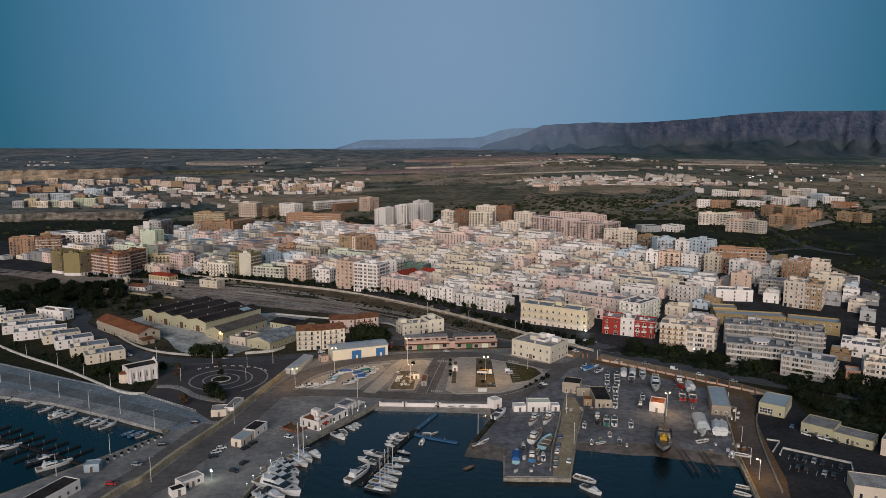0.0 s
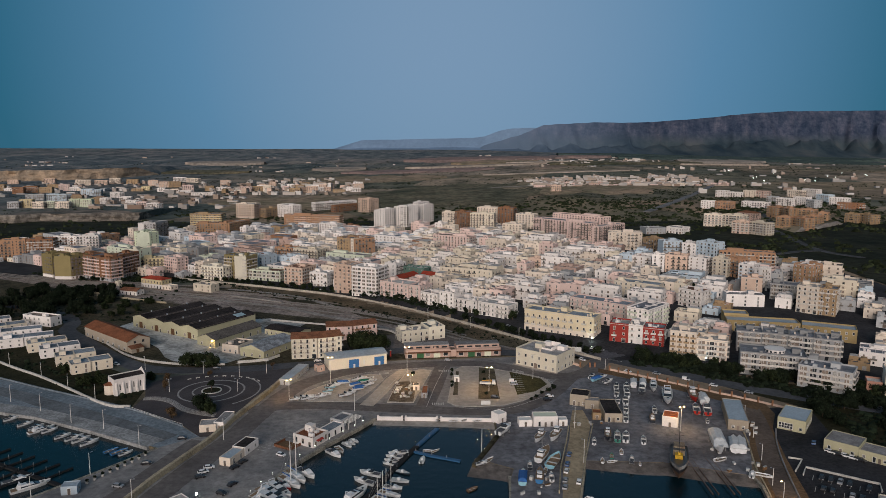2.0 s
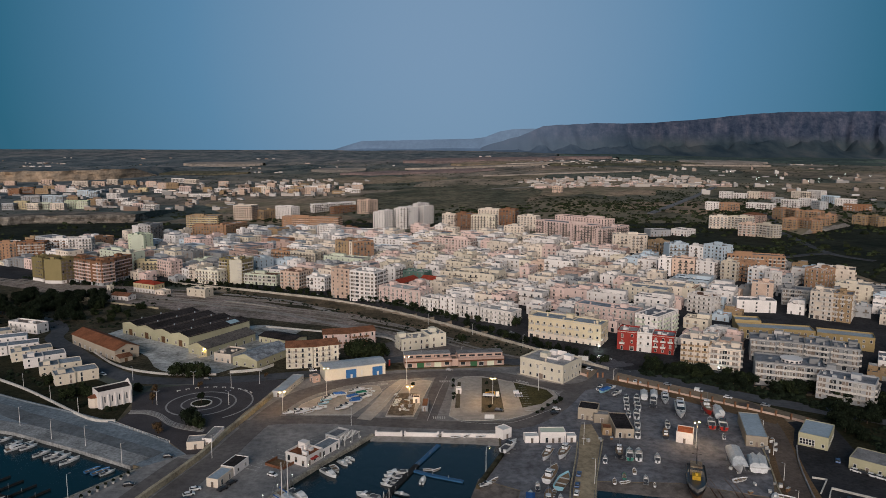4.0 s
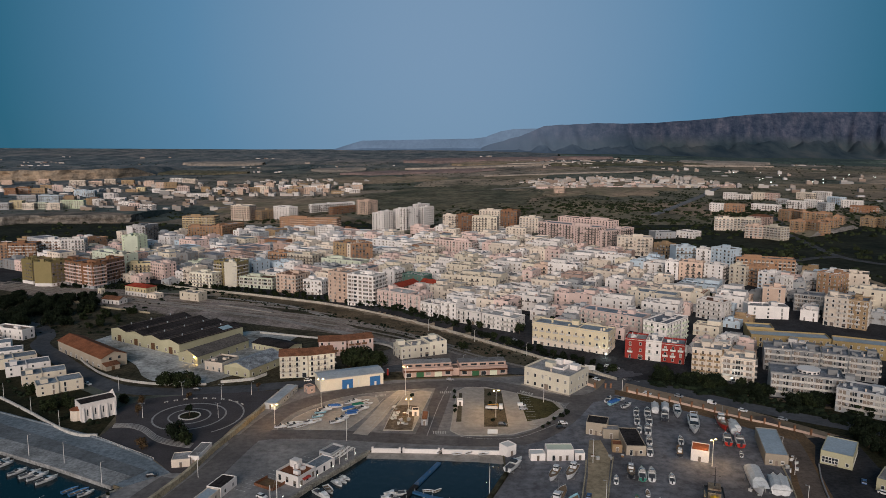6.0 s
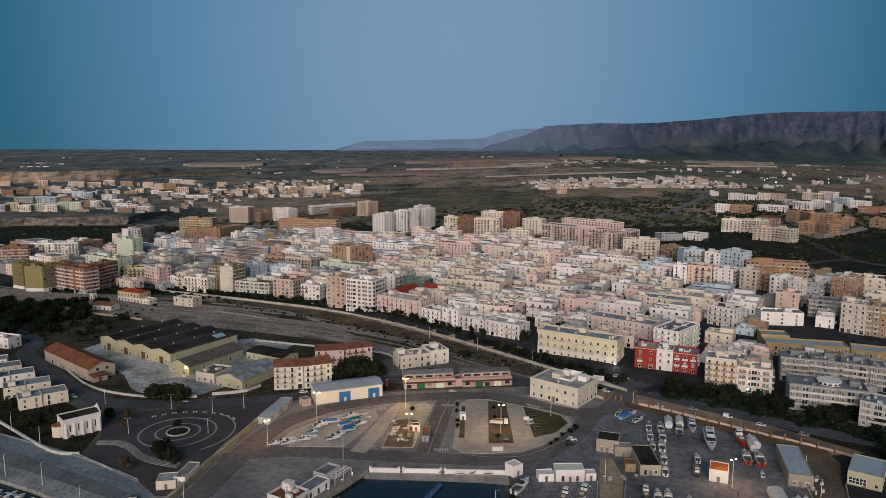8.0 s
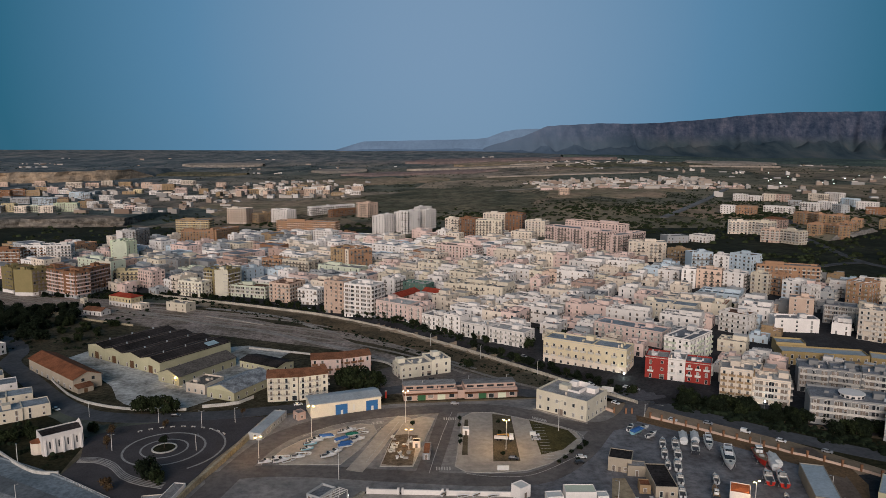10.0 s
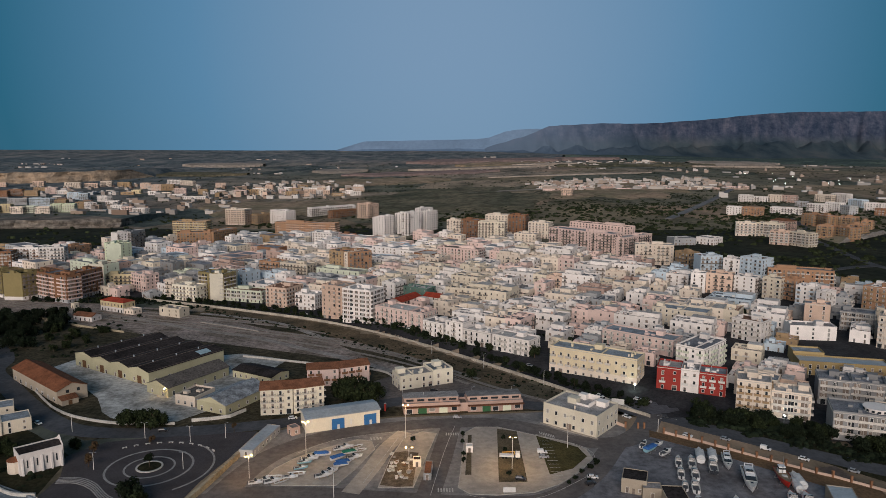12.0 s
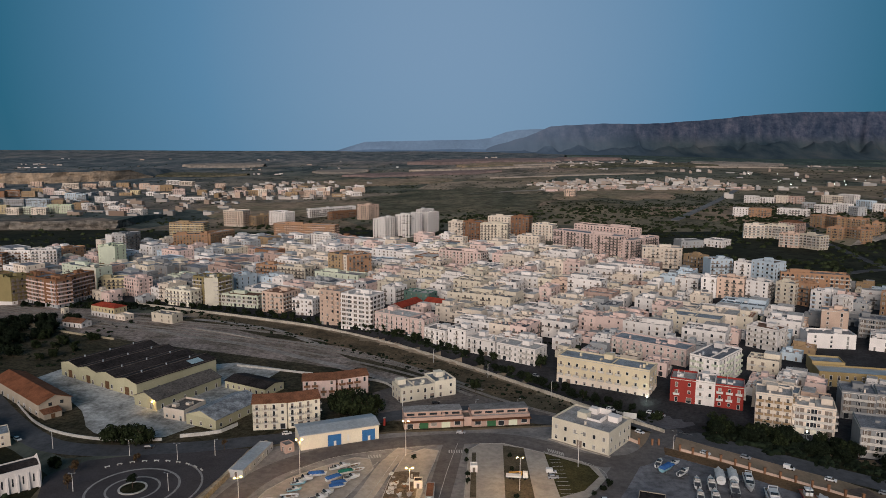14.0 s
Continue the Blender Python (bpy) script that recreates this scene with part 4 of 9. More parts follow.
building(180.7, 800.1, 12.2, 52.4, -48, 8, "pink", "end wing of the pale pink slab", step=4, balc=0.8, joined=True, fh=2.71)
building(158.1, 907, 75.6, 15.5, -48, 9, "pink", "second long pink slab with tiled roof rooms", step=4.1, balc=0.8, joined=True, fh=2.66)
building(-353, 1065, 48, 18, -7, 8, "tan", "yellow-brown eight-storey apartment block with long balconies", step=3.8, decks=True, joined=True, balmat=WALL["yellow"])
building(-309.6, 961, 39, 16, 9, 7, "orange", "orange-brown stepped apartment block", step=3.4, balc=0.7, joined=True, balmat=WALL["tan"])
building(-268, 968, 46, 16, 68, 7, "orange", "orange-brown wing with stacked balconies", step=3.4, balc=0.7, joined=True, balmat=WALL["tan"])
building(-217.8, 1082.4, 89, 16, -14.5, 7, "orange", "long orange-tan apartment block with loggias", step=3.2, balc=0.8, joined=True, balmat=WALL["peach"])
for px, py, ww, dd, rr, ff in ((-81.3, 1067.4, 11.4, 19.9, -40, 8), (-72.1, 1049.8, 11.2, 19.7, -40, 9), (-50.9, 1071.2, 12.7, 23.6, -45, 9), (-40.5, 1048.1, 12.6, 23.4, -45, 10), (-23.6, 1093.8, 10.5, 26.3, -40, 10), (-14.8, 1078.6, 10.4, 22.6, -40, 9)):
    building(px, py, ww, dd, rr, ff, "white", "white stepped apartment tower with balconies", step=4.2, balc=0.2, joined=True, faces="frl")
lant = building(175.1, 398.8, 33.4, 18, -22, 4, "concrete", "cream block with a round roof lantern", step=3.8, decks=True)
drum = part("roof_lantern", Geo().cyl(18, 9, 12.4, 14.0, 5.2, 5.2, 20).cyl(18, 9, 14.0, 14.3, 5.6, 5.6, 20), WALL["white"], lant, "round white roof lantern")
for k in range(14):
    a = 2 * math.pi * (k + 0.5) / 14
    part("lantern_window", Geo().box(5.1, 5.3, -0.6, 0.6, 12.7, 13.6), GLASS, drum).matrix_local = Matrix.Translation((18, 9, 0)) @ Matrix.Rotation(a, 4, "Z")
building(197.3, 378.7, 25.5, 15, -38.7, 4, "grey", "white four-storey block with stacked balconies", fh=2.8, step=3.6, decks=True)
building(226.5, 365.7, 7, 9, -26, 2, "salmon", "small orange-pink house with flat roof", name="town_house", step=3.2, balc=0.2)
building(233.6, 362, 13, 14, -28, 4, "cream", "cream four-storey block with balconies", step=3.6, decks=True)

building(-22.9, 621.2, 26.7, 11.5, 57, 2, "clay", "low house with bright red tiled roof", name="town_house", roof="gable", roofmat=TILERED, step=3.4, balc=0.1, fh=2.96)
building(-6.6, 639.2, 18.9, 10.4, -33, 2, "white", "white house with bright red tiled roof", name="town_house", roof="gable", roofmat=TILERED, step=3.4, balc=0.1, fh=2.93)
building(-22.8, 662.5, 22.8, 12.4, -33, 3, "netgreen", "house wrapped in dark green scaffold netting", name="town_house", step=4.3, balc=0, stairs=False, roofmat=ROOFPALE, fh=2.95)
building(-168, 786, 24, 16, -28, 5, "orange", "orange-brown five-storey block with balconies", step=3.6, balc=0.6)
building(-145.8, 775.3, 32, 14, -28, 5, "paleyellow", "pale yellow five-storey block with balconies", step=3.6, balc=0.6)
building(-158, 706, 36, 22, -28, 3, "white", "white house with broad blue-grey roof", name="town_house", step=3.6, balc=0.3, roofmat=ROOFBLUE)

# blocks on the eastern hill, along the western railway front and in the first rows of the suburbs
building(194.5, 770.8, 35.6, 16, -12.6, 6, "cream", "cream six-storey block with pale roof edge", step=3.6, balc=0.3, joined=True)
building(225.8, 749.9, 16.5, 14, -65.4, 5, "tan", "tan five-storey block with white end wall", step=3.2, balc=0.7, joined=True)
building(268.5, 875.9, 25.6, 18, 7.8, 2, "grey", "grey two-storey school pavilion among trees", fh=3.6, step=3.6, balc=0, joined=True, stairs=False, roofmat=ROOFGREY)
building(298.0, 889.5, 21.2, 20, -50.1, 2, "white", "white two-storey school pavilion among trees", fh=3.6, step=3.6, balc=0, joined=True, stairs=False, roofmat=ROOFGREY)
building(368.6, 950.1, 22.8, 16, -20.5, 5, "cream", "cream five-storey apartments with long balconies", step=3.8, decks=True, joined=True)
building(392.6, 948.4, 27.9, 16, -47.3, 5, "paleyellow", "pale yellow five-storey apartments with long balconies", step=3.8, decks=True, joined=True)
building(376.5, 880.1, 19.9, 14, -36.9, 5, "peach", "peach five-storey apartments with long balconies", fh=2.9, step=3.8, decks=True, joined=True)
building(394.9, 873.4, 24.6, 14, -63.2, 5, "paleyellow", "pale yellow wing of the apartments with brick panels", fh=2.9, step=3.8, decks=True, joined=True)
building(438.9, 1007.7, 27.3, 14, -54.9, 4, "clay", "pink villa with stepped tiled roofs", step=3.6, balc=0.3, joined=True, roof="hip", roofmat=TILEBROWN)
building(452.7, 923.2, 17.4, 16, -48.4, 5, "orange", "stepped orange-brown apartment block with long balconies", fh=3, step=3.8, decks=True, joined=True, balmat=WALL["tan"])
building(467.4, 916.1, 24.9, 16, -75.4, 5, "orange", "stepped orange-brown apartment block with long balconies", fh=3, step=3.8, decks=True, joined=True, balmat=WALL["tan"])
building(496.4, 932.7, 16.3, 16, -53.7, 5, "orange", "stepped orange-brown apartment block with long balconies", fh=3, step=3.8, decks=True, joined=True, balmat=WALL["tan"])
building(529.8, 963.1, 12.3, 16, -37.4, 5, "orange", "stepped orange-brown apartment block with long balconies", fh=3, step=3.8, decks=True, joined=True, balmat=WALL["tan"])
building(504.0, 1054.4, 18.4, 16, -65.1, 5, "orange", "stepped orange-brown apartment block with long balconies", fh=3, step=3.8, decks=True, joined=True, balmat=WALL["tan"])
building(515.7, 1045.4, 31.3, 16, -87.9, 5, "orange", "stepped orange-brown apartment block with long balconies", fh=3, step=3.8, decks=True, joined=True, balmat=WALL["tan"])
building(528.9, 1013.2, 21.5, 16, -47.8, 5, "orange", "stepped orange-brown apartment block with long balconies", fh=3, step=3.8, decks=True, joined=True, balmat=WALL["tan"])
building(577.2, 980.2, 17.4, 16, -55.2, 4, "tan", "stepped orange-brown apartment block with long balconies", fh=3, step=3.8, decks=True, joined=True, balmat=WALL["tan"])
building(591.2, 972.4, 20.8, 16, -76.6, 4, "tan", "stepped orange-brown apartment block with long balconies", fh=3, step=3.8, decks=True, joined=True, balmat=WALL["tan"])
building(455.7, 1186.0, 21.5, 15, -32.2, 4, "white", "white four-storey block of the eastern suburb", step=4, balc=0.4, joined=True, stairs=False)
building(474.8, 1174.5, 27.7, 15, -49.5, 4, "orange", "red-orange block of the eastern suburb", step=4, balc=0.4, joined=True, stairs=False)
building(532.8, 1205.0, 43.4, 15, -48.1, 3, "white", "white four-storey block of the eastern suburb", step=4, balc=0.4, joined=True, stairs=False)
building(570.7, 1408.0, 23.3, 15, -41.5, 4, "white", "white four-storey block of the eastern suburb", step=4, balc=0.4, joined=True, stairs=False)
building(593.4, 1404.1, 28.3, 15, -33.1, 3, "white", "white four-storey block of the eastern suburb", step=4, balc=0.4, joined=True, stairs=False)
building(623.9, 1403.9, 24.5, 15, -39.4, 4, "cream", "cream block of the eastern suburb", step=4, balc=0.4, joined=True, stairs=False)
building(642.8, 1388.3, 24.0, 15, -39.5, 4, "clay", "clay-pink block of the eastern suburb", step=4, balc=0.4, joined=True, stairs=False)
building(604.0, 1229.1, 27.8, 15, -56.0, 4, "white", "white four-storey block of the eastern suburb", step=4, balc=0.4, joined=True, stairs=False)
building(644.3, 1248.8, 25.6, 15, -65.9, 4, "white", "white four-storey block of the eastern suburb", step=4, balc=0.4, joined=True, stairs=False)
building(637.4, 1194.1, 21.2, 15, -81.9, 4, "grey", "grey block of the eastern suburb", step=4, balc=0.4, joined=True, stairs=False)
building(715.6, 1411.0, 33.0, 15, -63.2, 4, "cream", "cream block of the eastern suburb", step=4, balc=0.4, joined=True, stairs=False)
building(738.7, 1396.9, 31.9, 15, -68.5, 5, "white", "white four-storey block of the eastern suburb", step=4, balc=0.4, joined=True, stairs=False)
building(715.4, 1303.5, 26.7, 15, -71.0, 4, "blue", "pale blue block of the eastern suburb", step=4, balc=0.4, joined=True, stairs=False)
building(699.7, 1233.3, 29.8, 15, -52.1, 4, "white", "white four-storey block of the eastern suburb", step=4, balc=0.4, joined=True, stairs=False)
building(674.2, 1165.0, 39.8, 15, -32.7, 3, "brick", "brick-red block of the eastern suburb", step=4, balc=0.4, joined=True, stairs=False)
building(620.7, 1299.2, 17.4, 15, -47.2, 3, "grey", "grey block of the eastern suburb", step=4, balc=0.4, joined=True, stairs=False)
building(231.6, 702.4, 19.5, 14, 3.7, 6, "blue", "pale blue stepped apartment block with roof rooms", step=3.6, balc=0.4, joined=True)
building(246.3, 691.2, 14.3, 14, -46.2, 6, "white", "white and pale blue apartment block", step=3.6, balc=0.4, joined=True)
building(256.0, 680.8, 19.7, 16, -56.7, 7, "blue", "tall pale blue apartment block with balconies", step=3.6, balc=0.5, joined=True)
building(204.7, 651.9, 11.0, 12, -21.9, 5, "white", "white five-storey block with blank side", step=4, balc=0.2)
building(216.2, 649.9, 19.3, 14, -30.8, 5, "peach", "peach five-storey block with brown loggias", step=3.8, balc=0.4)
building(234.7, 642.2, 16.1, 12, -43.5, 5, "white", "white five-storey block with plain front", fh=2.9, step=4.5, balc=0.15)
building(270.8, 662.2, 47.5, 14, -22.2, 5, "orange", "long orange five-storey block with roof tanks", step=3.2, balc=0.75, joined=True)
building(251.5, 630.0, 13.8, 12, -49.2, 5, "paleyellow", "pale yellow five-storey block with small balconies", step=3.6, balc=0.4)
building(263.7, 625.7, 11.1, 12, -61.4, 5, "orange", "orange-red five-storey block with balconies", step=3.2, balc=0.7)
building(262.5, 602.2, 13.0, 13, -47.3, 5, "white", "white five-storey block with blue blinds", step=3.4, balc=0.5, balmat=WALL["blue"])
building(268.1, 585.2, 7.1, 12, -62.0, 5, "white", "white stepped block with terraces", step=3.6, balc=0.4)
building(243.7, 554.1, 15.0, 12, -27.9, 5, "peach", "orange blank-sided five-storey building", step=7, balc=0)
building(299.0, 582.3, 15.6, 16, -57.0, 6, "orange", "orange-brown six-storey block with white side", step=3.2, balc=0.75, balmat=WALL["tan"])
building(309.9, 572.7, 23.7, 10, 47.6, 6, "white", "white side wing of the orange-brown block", step=5, balc=0)
building(264.1, 509.7, 14.0, 16, -37.6, 6, "cream", "cream six-storey block with stacked balconies", step=3.2, balc=0.55)
building(276.2, 502.3, 11.1, 16, -36.2, 6, "tan", "tan and white six-storey end of the block", step=3.2, balc=0.55)
building(284.0, 590.5, 10.0, 13, -42.4, 3, "grey", "grey three-storey house on the hill street", step=3.6, balc=0.3)
building(262.5, 545.5, 19.1, 14, -32.5, 4, "concrete", "grey four-storey house with rounded balconies", fh=3, step=3.6, decks=True)
building(221.5, 528.0, 26.8, 13, -11.0, 3, "white", "white church hall with plain walls", name="church_hall", step=7, balc=0, fh=2.8)
building(187.8, 534.2, 18.3, 14, -49.2, 4, "white", "white four-storey house with blue frames", step=3.4, balc=0.5)
building(202.4, 486.7, 16, 12, -14.6, 2, "ochre", "deep end of the yellow school with flat roof", fh=3.4, name="school", step=3.4, balc=0, roofmat=ROOFBLUE, stairs=False)
building(198.9, 473.2, 45.1, 13.4, -14.6, 2, "ochre", "long yellow school with blue-grey flat roof", fh=3.4, name="school", step=3.4, balc=0, roofmat=METALROOF, stairs=False)
building(243.2, 461.8, 31.5, 14, -27.3, 2, "ochre", "far wing of the yellow school with flat roof", fh=3.4, name="school", step=3.4, balc=0, roofmat=METALROOF, stairs=False)
building(190.0, 437.7, 14.2, 15, -22.5, 4, "concrete", "grey-white four-storey block with stepped roof terraces", step=3.6, decks=True)
building(204.3, 434.0, 14.1, 15, -26.3, 4, "concrete", "grey-white four-storey block with stepped roof terraces", step=3.6, decks=True)
building(217.8, 428.6, 13.2, 15, -28.1, 4, "concrete", "grey-white four-storey block with stepped roof terraces", step=3.6, decks=True)
building(230.2, 423.2, 14.3, 15, -29.6, 4, "concrete", "grey-white four-storey block with stepped roof terraces", step=3.6, decks=True)
building(-371.9, 699.3, 16.4, 18, -35.3, 7, "olive", "olive-brown seven-storey block with blank end walls", step=3.2, balc=0.7, base="white", shutters=True)
building(-358.4, 689.8, 7.3, 16, 60.5, 7, "olive", "blank olive end wall of the brown block", step=9, balc=0, base="white")
building(-350.4, 689.8, 16.7, 18, -33.5, 7, "olive", "olive-brown seven-storey block with blank end walls", step=3.2, balc=0.7, base="white", shutters=True)
building(-336.5, 680.6, 12.4, 16, 85.4, 7, "olive", "blank olive end wall of the brown block", step=9, balc=0, base="white")
building(-337.1, 696.2, 27.7, 17, -34.1, 7, "brick", "red-brown seven-storey brick block with pale balcony bands", step=3.2, decks=True, balmat=WALL["pink"], base="grey", shutters=True, faces="fr")
building(-313.7, 680.6, 22.9, 13, -31.4, 7, "brick", "red-brown seven-storey brick block with pale balcony bands", step=3.2, decks=True, balmat=WALL["pink"], base="grey", shutters=True, faces="fr")
building(-295.1, 671.7, 21.9, 12, 77.9, 7, "brick", "red-brown brick wing with arched balconies", step=3.2, balc=0.9, balmat=WALL["pink"], base="grey", shutters=True, faces="fr")
building(-290.6, 693.1, 20.3, 12, 74.8, 7, "brick", "red-brown brick wing with arched balconies", step=3.2, balc=0.9, balmat=WALL["pink"], base="grey", shutters=True, faces="fr")
building(-430.7, 830.6, 25.6, 15, 0.3, 7, "white", "white seven-storey slab with brown balconies", step=3.0, balc=0.8, joined=True, balmat=WALL["brick"])
building(-404.5, 830.8, 23.3, 15, 12.0, 7, "white", "white seven-storey slab with grey balconies", step=3.0, balc=0.8, joined=True, balmat=WALL["concrete"])
building(-444.0, 799.3, 27.2, 15, 9.4, 7, "brick", "brown seven-storey slab with dark balconies", step=3.2, balc=0.7, joined=True)
building(-467.9, 790.7, 24.8, 15, 20.2, 7, "orange", "orange-brown slab with balconies", step=3.2, balc=0.7, joined=True)
building(-344.7, 846.0, 23.6, 14, -24.3, 8, "green", "pale green block with a blank end", step=5, balc=0.1, joined=True)
building(-323.2, 836.3, 30.6, 14, 97.6, 8, "palegreen", "blank pale wall of the green block", step=12, balc=0, joined=True)
building(-355.7, 901.7, 15.6, 14, 50.6, 9, "white", "white nine-storey tower with roof rooms", step=3.4, balc=0.4, joined=True)
building(-345.1, 913.7, 25.8, 14, 76.3, 9, "concrete", "grey nine-storey block with stacked balconies", step=3.0, balc=0.9, joined=True)
building(-341.6, 768.4, 50.3, 16, -30.8, 6, "palegreen", "long pale six-storey slab with roof rooms", step=6, balc=0.05, joined=True)
building(-298.3, 742.7, 19.0, 16, 74.6, 6, "ivory", "blank pale end of the long slab", step=14, balc=0, joined=True)
building(-400.5, 872.1, 37.8, 12, 70.9, 5, "orange", "brick-orange five-storey row with balconies", step=3.2, balc=0.7, joined=True)
building(-289.7, 726.6, 21.9, 13, 8.5, 4, "yellow", "yellow four-storey house with balconies", step=3.4, balc=0.5)
building(-264.4, 721.1, 21.6, 13, -36.2, 5, "pink", "pink five-storey house with red roof edge", step=3.4, balc=0.6)
building(-833.7, 1426.5, 22.3, 13, 1.3, 4, "grey", "grey suburban block with flat roof on the plain", step=4, balc=0.5, joined=True, stairs=False, name="suburban_block", group="blocks of the suburbs")
building(-819.0, 1442.2, 24.7, 13, 1.3, 5, "yellow", "yellow suburban block with flat roof on the plain", step=4, balc=0.5, joined=True, stairs=False, name="suburban_block", group="blocks of the suburbs")
building(-786.0, 1427.5, 22.3, 13, 1.3, 4, "cream", "cream suburban block with flat roof on the plain", step=4, balc=0.5, joined=True, stairs=False, name="suburban_block", group="blocks of the suburbs")
building(-770.7, 1440.9, 21.5, 13, 1.3, 4, "palegreen", "pale green suburban block with flat roof on the plain", step=4, balc=0.5, joined=True, stairs=False, name="suburban_block", group="blocks of the suburbs")
building(-741.3, 1428.5, 26.7, 13, 1.3, 4, "cream", "cream suburban block with flat roof on the plain", step=4, balc=0.5, joined=True, stairs=False, name="suburban_block", group="blocks of the suburbs")
building(-728.2, 1458.0, 20.7, 13, 1.4, 5, "green", "green suburban block with flat roof on the plain", step=4, balc=0.5, joined=True, stairs=False, name="suburban_block", group="blocks of the suburbs")
building(-706.4, 1458.5, 22.9, 13, 1.4, 5, "green", "green suburban block with flat roof on the plain", step=4, balc=0.5, joined=True, stairs=False, name="suburban_block", group="blocks of the suburbs")
building(-721.4, 1539.6, 17.3, 13, 1.4, 4, "tan", "tan suburban block with flat roof on the plain", step=4, balc=0.5, joined=True, stairs=False, name="suburban_block", group="blocks of the suburbs")
building(-704.1, 1540.0, 24.0, 13, -36.2, 4, "white", "white suburban block with flat roof on the plain", step=4, balc=0.5, joined=True, stairs=False, name="suburban_block", group="blocks of the suburbs")
building(-851.3, 1604.9, 21.6, 13, 1.6, 5, "blue", "pale blue suburban block with flat roof on the plain", step=4, balc=0.5, joined=True, stairs=False, name="suburban_block", group="blocks of the suburbs")
building(-829.7, 1605.5, 33.6, 13, -27.3, 5, "blue", "pale blue suburban block with flat roof on the plain", step=4, balc=0.5, joined=True, stairs=False, name="suburban_block", group="blocks of the suburbs")
building(-802.1, 1598.7, 31.1, 13, 1.5, 4, "tan", "tan suburban block with flat roof on the plain", step=4, balc=0.5, joined=True, stairs=False, name="suburban_block", group="blocks of the suburbs")
building(-910.9, 1627.9, 41.3, 13, 1.6, 4, "grey", "grey suburban block with flat roof on the plain", step=4, balc=0.5, joined=True, stairs=False, name="suburban_block", group="blocks of the suburbs")
building(-852.7, 1764.9, 26.5, 13, 1.8, 5, "blue", "pale blue suburban block with flat roof on the plain", step=4, balc=0.5, joined=True, stairs=False, name="suburban_block", group="blocks of the suburbs")
building(-817.2, 1746.9, 21.0, 13, 1.8, 5, "blue", "pale blue suburban block with flat roof on the plain", step=4, balc=0.5, joined=True, stairs=False, name="suburban_block", group="blocks of the suburbs")
building(-761.7, 1717.8, 35.3, 13, -28.6, 4, "white", "white suburban block with flat roof on the plain", step=4, balc=0.5, joined=True, stairs=False, name="suburban_block", group="blocks of the suburbs")
building(-693.1, 1609.7, 26.7, 13, 1.5, 3, "white", "white suburban block with flat roof on the plain", step=4, balc=0.5, joined=True, stairs=False, name="suburban_block", group="blocks of the suburbs")
building(-636.7, 1508.0, 31.3, 13, -24.8, 3, "white", "white suburban block with flat roof on the plain", step=4, balc=0.5, joined=True, stairs=False, name="suburban_block", group="blocks of the suburbs")
building(-597.1, 1468.2, 19.9, 13, 1.2, 3, "pink", "pale pink suburban block with flat roof on the plain", step=4, balc=0.5, joined=True, stairs=False, name="suburban_block", group="blocks of the suburbs")
building(-566.7, 1442.8, 31.2, 13, -22.8, 3, "white", "white suburban block with flat roof on the plain", step=4, balc=0.5, joined=True, stairs=False, name="suburban_block", group="blocks of the suburbs")
building(-1039.7, 1798.0, 28.1, 13, 1.9, 5, "brick", "brick-red suburban block with flat roof on the plain", step=4, balc=0.5, joined=True, stairs=False, name="suburban_block", group="blocks of the suburbs")
building(-1033.3, 1838.9, 34.3, 13, 1.9, 5, "brick", "brick-red suburban block with flat roof on the plain", step=4, balc=0.5, joined=True, stairs=False, name="suburban_block", group="blocks of the suburbs")
building(-1001.4, 1844.0, 35.8, 13, 1.9, 4, "tan", "tan suburban block with flat roof on the plain", step=4, balc=0.5, joined=True, stairs=False, name="suburban_block", group="blocks of the suburbs")
building(-1033.2, 1949.1, 29.1, 13, 2.0, 4, "tan", "tan suburban block with flat roof on the plain", step=4, balc=0.5, joined=True, stairs=False, name="suburban_block", group="blocks of the suburbs")
building(-1171.6, 2192.7, 32.8, 13, 2.4, 5, "peach", "peach suburban block with flat roof on the plain", step=4, balc=0.5, joined=True, stairs=False, name="suburban_block", group="blocks of the suburbs")
building(-1277.0, 2184.2, 32.5, 13, 2.3, 4, "peach", "peach suburban block with flat roof on the plain", step=4, balc=0.5, joined=True, stairs=False, name="suburban_block", group="blocks of the suburbs")
building(-1040.3, 2117.7, 44.5, 13, 2.3, 5, "cream", "cream suburban block with flat roof on the plain", step=4, balc=0.5, joined=True, stairs=False, name="suburban_block", group="blocks of the suburbs")
building(-997.4, 2142.6, 38.7, 13, 2.2, 4, "peach", "peach suburban block with flat roof on the plain", step=4, balc=0.5, joined=True, stairs=False, name="suburban_block", group="blocks of the suburbs")
building(-977.6, 2200.7, 33.1, 13, 2.4, 5, "cream", "cream suburban block with flat roof on the plain", step=4, balc=0.5, joined=True, stairs=False, name="suburban_block", group="blocks of the suburbs")
building(-926.2, 2198.2, 36.5, 13, 2.3, 4, "tan", "tan suburban block with flat roof on the plain", step=4, balc=0.5, joined=True, stairs=False, name="suburban_block", group="blocks of the suburbs")
building(-829.9, 2126.1, 28.9, 13, 2.3, 5, "peach", "peach suburban block with flat roof on the plain", step=4, balc=0.5, joined=True, stairs=False, name="suburban_block", group="blocks of the suburbs")
building(-770.6, 2052.2, 26.4, 13, 2.2, 5, "peach", "peach suburban block with flat roof on the plain", step=4, balc=0.5, joined=True, stairs=False, name="suburban_block", group="blocks of the suburbs")
building(-744.2, 2053.2, 34.2, 13, 2.2, 5, "tan", "tan suburban block with flat roof on the plain", step=4, balc=0.5, joined=True, stairs=False, name="suburban_block", group="blocks of the suburbs")
